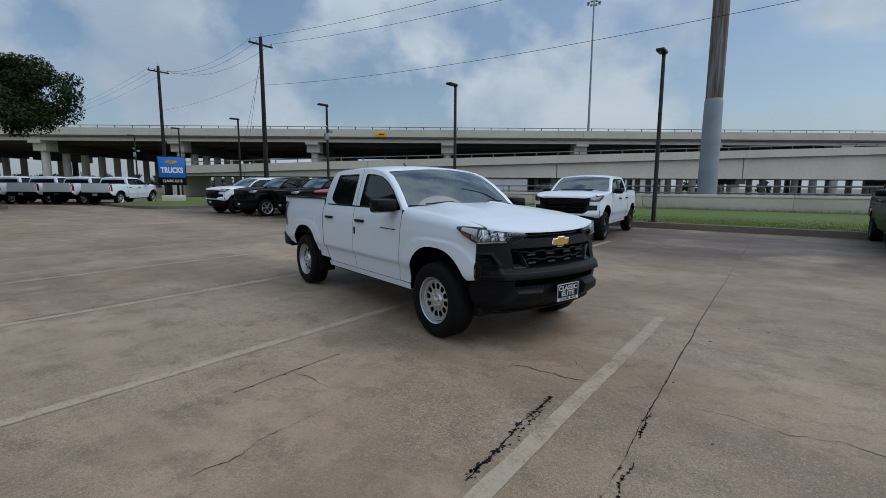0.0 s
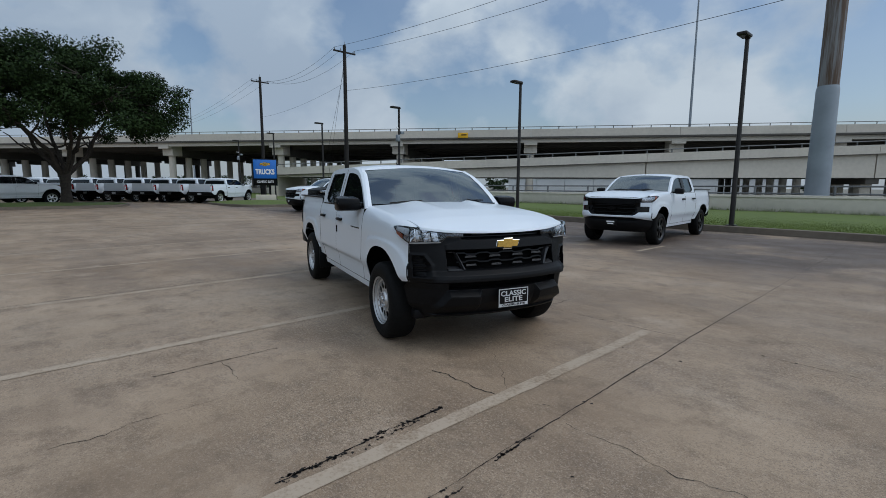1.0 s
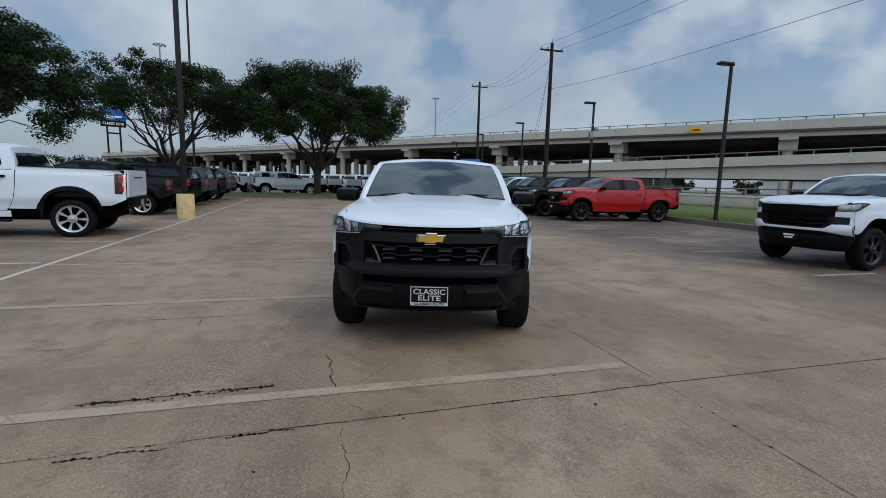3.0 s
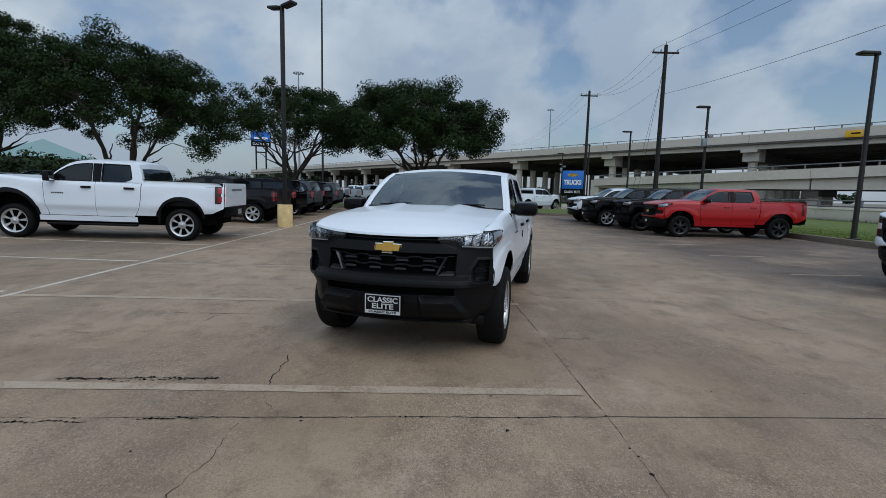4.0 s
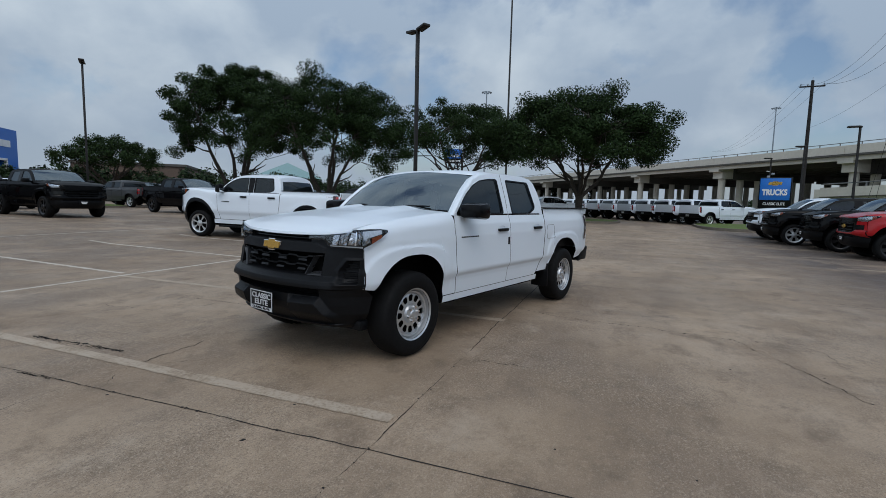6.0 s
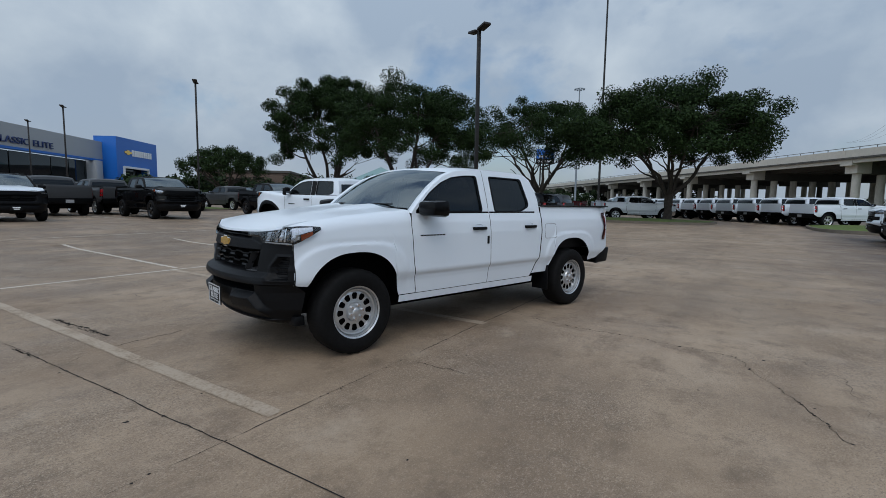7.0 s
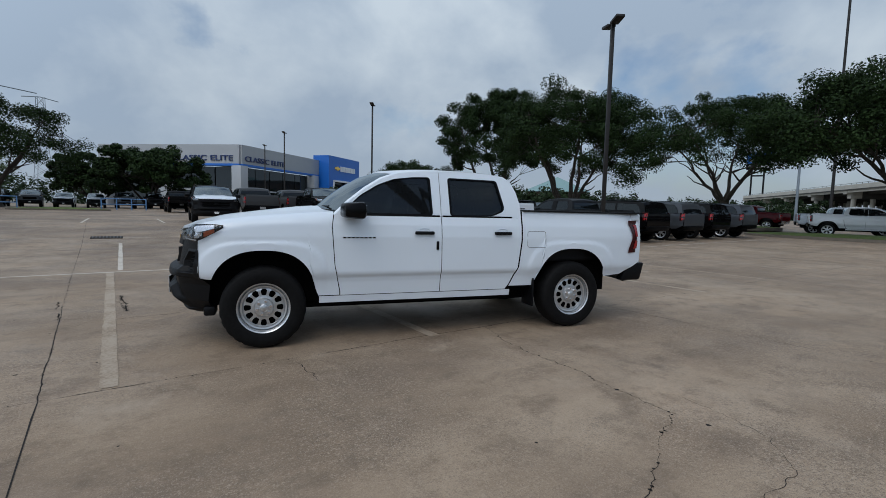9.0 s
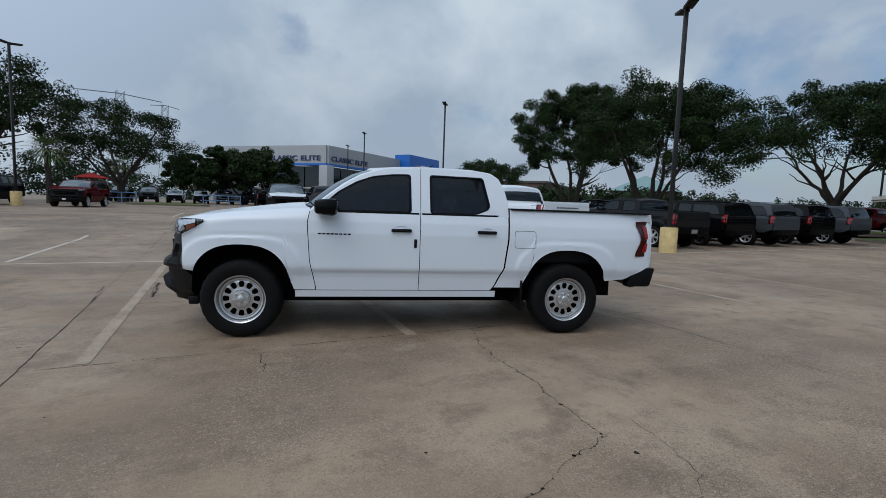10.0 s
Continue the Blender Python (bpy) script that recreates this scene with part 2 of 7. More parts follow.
def stripe_mat(name, fresh, worn, lo, hi):
    """Road paint rubbed through to the concrete in specks and patches."""
    m = bpy.data.materials.new(name)
    m.use_nodes = True
    nt = m.node_tree
    b = nt.nodes["Principled BSDF"]
    b.inputs["Roughness"].default_value = 0.85
    geo = nt.nodes.new("ShaderNodeNewGeometry")
    facs = []
    for sc, detail in ((38.0, 6.0), (2.2, 5.0)):
        n = nt.nodes.new("ShaderNodeTexNoise")
        n.inputs["Scale"].default_value, n.inputs["Detail"].default_value, n.inputs["Roughness"].default_value = sc, detail, 0.7
        nt.links.new(geo.outputs["Position"], n.inputs["Vector"])
        facs.append(n.outputs["Fac"])
    add = nt.nodes.new("ShaderNodeMath")
    add.operation = "ADD"
    nt.links.new(facs[0], add.inputs[0]); nt.links.new(facs[1], add.inputs[1])
    r = nt.nodes.new("ShaderNodeMapRange")
    r.inputs[1].default_value, r.inputs[2].default_value = lo, hi
    nt.links.new(add.outputs[0], r.inputs[0])
    mix = nt.nodes.new("ShaderNodeMix")
    mix.data_type = "RGBA"
    mix.inputs[6].default_value, mix.inputs[7].default_value = (*fresh, 1), (*worn, 1)
    nt.links.new(r.outputs[0], mix.inputs[0]); nt.links.new(mix.outputs[2], b.inputs["Base Color"])
    return m


RUST = streak_mat("rust-streaked steel", (0.085, 0.052, 0.034), (0.20, 0.20, 0.205))
LINEP = stripe_mat("worn white stripe paint", (0.375, 0.303, 0.227), (0.230, 0.168, 0.110), 0.94, 1.22)
LINEW = stripe_mat("white stripe paint", (0.53, 0.48, 0.41), (0.25, 0.19, 0.13), 1.02, 1.27)


def glass_mat(name, tint, alpha, ior=1.5, clear=(0.55, 0.6, 0.6)):
    """Tinted pane: a clear see-through share under a sharp reflecting surface."""
    m = bpy.data.materials.new(name)
    m.use_nodes = True
    nt = m.node_tree
    nt.nodes.clear()
    out = nt.nodes.new("ShaderNodeOutputMaterial")
    p = nt.nodes.new("ShaderNodeBsdfDiffuse")
    p.inputs["Color"].default_value = (*tint, 1)
    tr = nt.nodes.new("ShaderNodeBsdfTransparent")
    tr.inputs[0].default_value = (*clear, 1)
    mix = nt.nodes.new("ShaderNodeMixShader")
    mix.inputs[0].default_value = alpha
    gl = nt.nodes.new("ShaderNodeBsdfGlossy")
    gl.inputs["Roughness"].default_value = 0.02
    gl.inputs["Color"].default_value = (0.86, 0.95, 1.0, 1)
    fr = nt.nodes.new("ShaderNodeFresnel")
    fr.inputs["IOR"].default_value = ior
    top = nt.nodes.new("ShaderNodeMixShader")
    nt.links.new(tr.outputs[0], mix.inputs[1]); nt.links.new(p.outputs[0], mix.inputs[2])
    nt.links.new(fr.outputs[0], top.inputs[0]); nt.links.new(mix.outputs[0], top.inputs[1]); nt.links.new(gl.outputs[0], top.inputs[2])
    nt.links.new(top.outputs[0], out.inputs[0])
    return m


GLASS = glass_mat("tinted privacy glass", (0.006, 0.007, 0.008), 0.85, 1.42)
SCREEN = glass_mat("windscreen glass", (0.012, 0.017, 0.019), 0.55, 2.4)
LENS = glass_mat("clear lamp lens", (0.3, 0.3, 0.3), 0.02, 1.42, (0.97, 0.98, 1.0))
SHOPGLASS = glass_mat("dark shop glazing", (0.012, 0.015, 0.018), 0.9)


def ground_mat():
    """Warm grey broom-finished concrete: aggregate speckle, blotches, long tyre and drain stains."""
    m = bpy.data.materials.new("worn parking lot concrete")
    m.use_nodes = True
    nt = m.node_tree
    b = nt.nodes["Principled BSDF"]
    geo = nt.nodes.new("ShaderNodeNewGeometry")

    def noise(scale, detail, rough=0.5, stretch=None, off=0.0):
        n = nt.nodes.new("ShaderNodeTexNoise")
        n.inputs["Scale"].default_value, n.inputs["Detail"].default_value, n.inputs["Roughness"].default_value = scale, detail, rough
        mpn = nt.nodes.new("ShaderNodeMapping")
        mpn.inputs["Scale"].default_value = stretch or (1, 1, 1)
        mpn.inputs["Location"].default_value = (off, off * 0.7, 0)
        nt.links.new(geo.outputs["Position"], mpn.inputs[0]); nt.links.new(mpn.outputs[0], n.inputs["Vector"])
        return n.outputs["Fac"]

    def ramp(src, a, c, lo=0.0, hi=1.0):
        r = nt.nodes.new("ShaderNodeMapRange")
        r.inputs[1].default_value, r.inputs[2].default_value, r.inputs[3].default_value, r.inputs[4].default_value = a, c, lo, hi
        nt.links.new(src, r.inputs[0])
        return r.outputs[0]

    def blend(fac, one, two, mode="MIX"):
        x = nt.nodes.new("ShaderNodeMix")
        x.data_type, x.blend_type = "RGBA", mode
        for i, v in ((0, fac), (6, one), (7, two)):
            if isinstance(v, (tuple, float)):
                x.inputs[i].default_value = v if isinstance(v, float) else (*v, 1)
            else:
                nt.links.new(v, x.inputs[i])
        return x.outputs[2]

    col = blend(ramp(noise(0.30, 6, 0.62), 0.36, 0.62), (0.232, 0.162, 0.101), (0.365, 0.272, 0.185))
    col = blend(ramp(noise(0.85, 8, 0.66, None, 3.0), 0.46, 0.64, 0.0, 0.55), col, (0.157, 0.106, 0.066))
    col = blend(ramp(noise(0.22, 6, 0.62, (0.30, 1.8, 1), 9.0), 0.50, 0.62, 0.0, 0.6), col, (0.130, 0.087, 0.056))
    col = blend(ramp(noise(0.30, 7, 0.68, (1.0, 0.40, 1), 29.0), 0.52, 0.66, 0.0, 0.7), col, (0.388, 0.297, 0.208))
    col = blend(ramp(noise(0.9, 9, 0.72, None, 17.0), 0.57, 0.68, 0.0, 0.6), col, (0.405, 0.318, 0.232))
    col = blend(ramp(noise(2.6, 8, 0.70, None, 73.0), 0.50, 0.66, 0.0, 0.7), col, (0.130, 0.089, 0.056))
    sepx = nt.nodes.new("ShaderNodeSeparateXYZ")
    nt.links.new(geo.outputs["Position"], sepx.inputs[0])
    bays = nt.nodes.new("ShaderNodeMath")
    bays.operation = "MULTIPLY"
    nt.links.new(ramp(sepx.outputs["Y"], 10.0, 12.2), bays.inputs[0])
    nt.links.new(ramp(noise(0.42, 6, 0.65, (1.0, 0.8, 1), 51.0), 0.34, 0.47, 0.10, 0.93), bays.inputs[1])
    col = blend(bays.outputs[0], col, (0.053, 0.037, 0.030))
    row_ = nt.nodes.new("ShaderNodeMath")
    row_.operation = "MULTIPLY"
    nt.links.new(ramp(sepx.outputs["Y"], 0.6, -2.2), row_.inputs[0])
    nt.links.new(ramp(noise(0.40, 6, 0.66, (0.8, 0.9, 1), 151.0), 0.42, 0.58, 0.0, 0.55), row_.inputs[1])
    col = blend(row_.outputs[0], col, (0.085, 0.060, 0.044))
    smooth_col = col
    col = blend(ramp(noise(7.0, 6, 0.75, None, 41.0), 0.52, 0.70, 0.0, 0.45), col, (0.145, 0.099, 0.064))
    col = blend(ramp(noise(34.0, 4, 0.8, None, 13.0), 0.53, 0.62, 0.0, 0.8), col, (0.440, 0.345, 0.254))
    col = blend(ramp(noise(52.0, 4, 0.8, None, 5.0), 0.53, 0.62, 0.0, 0.85), col, (0.077, 0.051, 0.033))
    col = blend(ramp(noise(15.0, 5, 0.75, None, 61.0), 0.52, 0.64, 0.0, 0.6), col, (0.133, 0.094, 0.062))
    col = blend(ramp(noise(105.0, 3, 0.8, None, 25.0), 0.54, 0.62, 0.0, 0.75), col, (0.061, 0.044, 0.032))
    col = blend(ramp(noise(88.0, 3, 0.8, None, 35.0), 0.55, 0.63, 0.0, 0.7), col, (0.475, 0.395, 0.304))
    col = blend(ramp(noise(0.38, 5, 0.6, None, 87.0), 0.42, 0.60, 0.30, 0.95), smooth_col, col)
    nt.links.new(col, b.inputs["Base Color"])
    nt.links.new(ramp(noise(1.1, 5, 0.6, None, 4.0), 0.3, 0.7, 0.55, 0.85), b.inputs["Roughness"])
    bp = nt.nodes.new("ShaderNodeBump")
    bp.inputs["Strength"].default_value, bp.inputs["Distance"].default_value = 0.45, 0.007
    nt.links.new(noise(70.0, 5, 0.75), bp.inputs["Height"]); nt.links.new(bp.outputs[0], b.inputs["Normal"])
    return m


CONCRETE = ground_mat()
GRASS = mat("mown green grass", (0.082, 0.118, 0.016), 0.9, var=0.35, scale=7, bump=0.8, bscale=90, big=0.25, bigscale=0.5)
FARGROUND = mat("far ground", (0.17, 0.16, 0.13), 0.9, var=0.2, scale=0.3, big=0.2, bigscale=0.02)
ASPHALT = mat("frontage road asphalt", (0.06, 0.06, 0.062), 0.85, var=0.2, scale=8, bump=0.4, bscale=90, big=0.15)


def leaf_mat(name, lo, hi):
    m = bpy.data.materials.new(name)
    m.use_nodes = True
    nt = m.node_tree
    b = nt.nodes["Principled BSDF"]
    geo = nt.nodes.new("ShaderNodeNewGeometry")
    r = nt.nodes.new("ShaderNodeMix")
    r.data_type = "RGBA"
    r.inputs[6].default_value, r.inputs[7].default_value = (*lo, 1), (*hi, 1)
    nt.links.new(geo.outputs["Random Per Island"], r.inputs[0])
    nt.links.new(r.outputs[2], b.inputs["Base Color"])
    b.inputs["Roughness"].default_value = 0.65
    b.inputs["Specular IOR Level"].default_value = 0.1
    b.inputs["Transmission Weight"].default_value = 0.0
    return m


LEAF = leaf_mat("live oak leaves", (0.011, 0.0215, 0.0068), (0.025, 0.046, 0.0128))
LEAFFAR = leaf_mat("far foliage", (0.013, 0.024, 0.010), (0.034, 0.054, 0.022))
PALM = leaf_mat("palm fronds", (0.05, 0.08, 0.03), (0.10, 0.14, 0.05))
GRASSBLADE = leaf_mat("grass blades", (0.066, 0.102, 0.011), (0.128, 0.165, 0.030))

# ---------------------------------------------------------------- lie of the land
def land(x, y):
    """Height of the paving: level by the truck, rising gently south and west."""
    return float(np.interp(y, [-120, -30, -12.5, -5.5, -1], [0.55, 0.46, 0.43, 0.05, 0.0]) + np.interp(x, [-100, -40, -17], [0.30, 0.19, 0.0]))


def parked(x, y, rz, wb=3.74):
    """Pose of a vehicle whose four wheels stand on the paving."""
    c, s = math.cos(radians(rz)), math.sin(radians(rz))
    z0, z1 = land(x, y), land(x - c * wb, y - s * wb)
    side = land(x - s * 0.8, y + c * 0.8) - land(x + s * 0.8, y - c * 0.8)
    return pose(x, y, z0, math.degrees(math.atan2(side, 1.6)), -math.degrees(math.atan2(z0 - z1, wb)), rz)


# ---------------------------------------------------------------- mesh helpers
def thing(name, at=(0, 0, 0), rz=0.0, label="", category="", group="", kind=""):
    """A top-level empty at a thing's base, under which its parts hang."""
    ob = new(name)
    ob.empty_display_size = 0.2
    ob.matrix_world = pose(*at, 0, 0, rz)
    return tagged(ob, label, category, group, kind)


def part(name, bm, material, parent=None, label="", smooth=True):
    me = bpy.data.meshes.new(name)
    bm.normal_update()
    bm.to_mesh(me)
    bm.free()
    me.materials.append(material)
    if smooth:
        me.shade_smooth()
        me.set_sharp_from_angle(angle=radians(35))
    ob = new(name, me)
    if parent is not None:
        ob.parent = parent
    return tagged(ob, label)


def share(name, me, parent, m, label=""):
    ob = new(name, me)
    ob.parent = parent
    ob.matrix_basis = m
    return tagged(ob, label)


def add_box(bm, cx, cy, cz, sx, sy, sz, bevel=0.0, rot=None):
    r = bmesh.ops.create_cube(bm, size=1.0)
    vs = r["verts"]
    mtx = Matrix.Translation((cx, cy, cz)) @ (rot or Matrix.Identity(4)) @ Matrix.Diagonal((sx, sy, sz, 1))
    bmesh.ops.transform(bm, matrix=mtx, verts=vs)
    if bevel:
        es = list({e for v in vs for e in v.link_edges})
        bmesh.ops.bevel(bm, geom=es, offset=bevel, segments=2, affect="EDGES", profile=0.5)
    return vs


def box(cx, cy, cz, sx, sy, sz, bevel=0.0, rot=None):
    bm = bmesh.new()
    add_box(bm, cx, cy, cz, sx, sy, sz, bevel, rot)
    return bm


def add_tube(bm, pts, radii, n=10, caps=True):
    """A tapered tube along a polyline."""
    pts = [Vector(p) for p in pts]
    rings = []
    for i, p in enumerate(pts):
        d = (pts[min(i + 1, len(pts) - 1)] - pts[max(i - 1, 0)]).normalized()
        q = d.to_track_quat("Z", "Y")
        r = radii[i] if hasattr(radii, "__len__") else radii
        rings.append([bm.verts.new(p + q @ Vector((r * math.cos(2 * math.pi * k / n), r * math.sin(2 * math.pi * k / n), 0))) for k in range(n)])
    for a, b in zip(rings, rings[1:]):
        for k in range(n):
            bm.faces.new((a[k], a[(k + 1) % n], b[(k + 1) % n], b[k]))
    if caps:
        bm.faces.new(rings[0][::-1])
        bm.faces.new(rings[-1])


def tube(pts, radii, n=10):
    bm = bmesh.new()
    add_tube(bm, pts, radii, n)
    return bm


def add_lathe(bm, prof, n=32, axis="y", closed=False):
    """Turn a profile of (radius, offset) about the y or z axis."""
    rings = []
    for r, o in prof:
        ring = []
        for k in range(n):
            a = 2 * math.pi * k / n
            c, s = r * math.cos(a), r * math.sin(a)
            ring.append(bm.verts.new((c, o, s) if axis == "y" else (c, s, o)))
        rings.append(ring)
    pairs = list(zip(rings, rings[1:])) + ([(rings[-1], rings[0])] if closed else [])
    for a, b in pairs:
        for k in range(n):
            bm.faces.new((a[k], b[k], b[(k + 1) % n], a[(k + 1) % n]))
    return rings


def add_grid(bm, rows):
    """Skin a grid of points, row by row."""
    vs = [[bm.verts.new(p) for p in row] for row in rows]
    for a, b in zip(vs, vs[1:]):
        for k in range(len(a) - 1):
            bm.faces.new((a[k], a[k + 1], b[k + 1], b[k]))
    return vs


def grid(rows):
    bm = bmesh.new()
    add_grid(bm, rows)
    return bm


def sheet(rows, thick=0.02):
    """A grid given thickness, away from its normal."""
    bm = grid(rows)
    bm.normal_update()
    bmesh.ops.solidify(bm, geom=bm.faces[:], thickness=thick)
    return bm


def add_prism(bm, outline, h0, h1):
    """An upright prism over a plan outline."""
    lo = [bm.verts.new((x, y, h0)) for x, y in outline]
    hi = [bm.verts.new((x, y, h1)) for x, y in outline]
    n = len(lo)
    for k in range(n):
        bm.faces.new((lo[k], lo[(k + 1) % n], hi[(k + 1) % n], hi[k]))
    bm.faces.new(hi)
    bm.faces.new(lo[::-1])


def quick_mesh(name, verts, faces, material, parent=None, label="", smooth=False):
    me = bpy.data.meshes.new(name)
    me.from_pydata(verts, [], faces)
    me.materials.append(material)
    if smooth:
        me.shade_smooth()
    ob = new(name, me)
    if parent is not None:
        ob.parent = parent
    return tagged(ob, label)


def lerp(a, b, t):
    return a + (b - a) * t


def interp(x, knots):
    """Piecewise-linear value of x over (x, y) knots in rising x."""
    return float(np.interp(x, [k[0] for k in knots], [k[1] for k in knots]))


def smoothstep(a, b, x):
    t = min(1.0, max(0.0, (x - a) / (b - a)))
    return t * t * (3 - 2 * t)


def text_part(name, body, size, material, parent, m, label="", depth=0.004, width=None, bold=0.0):
    cu = bpy.data.curves.new(name, "FONT")
    cu.body, cu.size, cu.extrude, cu.align_x, cu.align_y = body, size, depth, "CENTER", "CENTER"
    cu.offset = bold
    ob = bpy.data.objects.new(name, cu)
    me = bpy.data.meshes.new_from_object(ob)
    bpy.data.objects.remove(ob)
    if width:
        xs = [v.co.x for v in me.vertices]
        f = width / (max(xs) - min(xs))
        for v in me.vertices:
            v.co.x *= f
    me.materials.clear()
    me.materials.append(material)
    o = new(name, me)
    o.parent = parent
    o.matrix_basis = m
    return tagged(o, label)

# ---------------------------------------------------------------- vehicles
WB = 3.337
ARCH_W, ARCH_H, HUB_Z = 0.475, 0.535, 0.38
WBASE = [(0.36, 0.862), (0.46, 0.882), (0.60, 0.901), (0.645, 0.912), (0.675, 0.933), (0.70, 0.940), (0.78, 0.939), (0.88, 0.937), (1.04, 0.934), (1.16, 0.918), (1.25, 0.890), (1.36, 0.872)]
HOODEDGE = [(-0.66, 1.285), (-0.36, 1.268), (0.09, 1.228), (0.40, 1.185), (0.64, 1.125)]


def half_width(x, z):
    w = interp(z, WBASE)
    w -= 0.16 * max(0.0, (x - 0.2) / 0.5) ** 2.2
    w -= 0.06 * max(0.0, (-3.75 - x) / 0.6) ** 2
    for xa in (0.0, -WB):
        r = (abs((x - xa) * 1.03) ** 3.6 + abs(z - HUB_Z) ** 3.6) ** (1 / 3.6)
        w += 0.015 * (1 - smoothstep(0.600, 0.622, r)) * smoothstep(0.50, 0.80, z)
    return w


def arch(x, base):
    z = base
    for xa in (0.0, -WB):
        d = abs(x - xa) / ARCH_W
        if d < 1:
            z = max(z, HUB_Z + ARCH_H * (1 - d ** 2.5) ** 0.4)
    return z


def panel_rows(x0, x1, zb, zt, sgn, nu, nv, roll=0.0, rollh=0.11):
    """Columns of a body side between the seams x0(z) and x1(z), from zb(x) up to zt(x)."""
    rows = []
    us = [k / nu for k in range(nu + 1)]
    for u in us:
        zlow = 0.6
        for _ in range(6):
            xx = lerp(x0(zlow), x1(zlow), u)
            zlow = zb(xx)
        row = []
        for k in range(nv + 1):
            v = k / nv
            v = v if roll == 0 else 1 - (1 - v) ** 1.5
            zz_ = zlow
            xx = lerp(x0(zz_), x1(zz_), u)
            for _ in range(3):
                zz_ = lerp(zlow, zt(xx), v)
                xx = lerp(x0(zz_), x1(zz_), u)
            y = half_width(xx, zz_)
            if roll:
                q = min(1.0, max(0.0, (zz_ - (zt(xx) - rollh)) / rollh))
                y -= roll * (1 - math.sqrt(max(0.0, 1 - q * q)))
            row.append((xx, sgn * y, zz_))
        rows.append(row)
    return rows if sgn < 0 else rows[::-1]


def upper_y(z):
    return 0.878 - 0.135 * max(0.0, (z - 1.25) / 0.47) ** 1.25


def filled(outer, holes, sgn, inset=0.0, yfun=upper_y):
    """A pane or frame in side view, with openings, bent to the greenhouse's lean."""
    bm = bmesh.new()
    edges = []
    for loop in (outer, *holes):
        vs = [bm.verts.new((x, sgn * (yfun(z) - inset), z)) for x, z in loop]
        edges += [bm.edges.new((vs[k], vs[(k + 1) % len(vs)])) for k in range(len(vs))]
    flat = [(v, v.co.y) for v in bm.verts]
    for v, _ in flat:
        v.co.y = 0
    bmesh.ops.triangle_fill(bm, use_beauty=True, use_dissolve=False, edges=edges)
    for v, y in flat:
        v.co.y = y
    bmesh.ops.recalc_face_normals(bm, faces=bm.faces[:])
    bm.normal_update()
    if bm.faces and sum(f.normal.y for f in bm.faces) * sgn < 0:
        bmesh.ops.reverse_faces(bm, faces=bm.faces[:])
    return bm


def rounded(loop, r=0.05, n=4):
    """Round the corners of a closed outline."""
    out = []
    m = len(loop)
    for i in range(m):
        p, a, b = Vector(loop[i]), Vector(loop[i - 1]), Vector(loop[(i + 1) % m])
        da, db = (a - p), (b - p)
        ra, rb = min(r, da.length * 0.45), min(r, db.length * 0.45)
        p0, p1 = p + da.normalized() * ra, p + db.normalized() * rb
        for k in range(n + 1):
            t = k / n
            q = p0 * (1 - t) ** 2 + p * 2 * t * (1 - t) + p1 * t * t
            out.append((q.x, q.y))
    return out


WHEEL_MESHES = {}


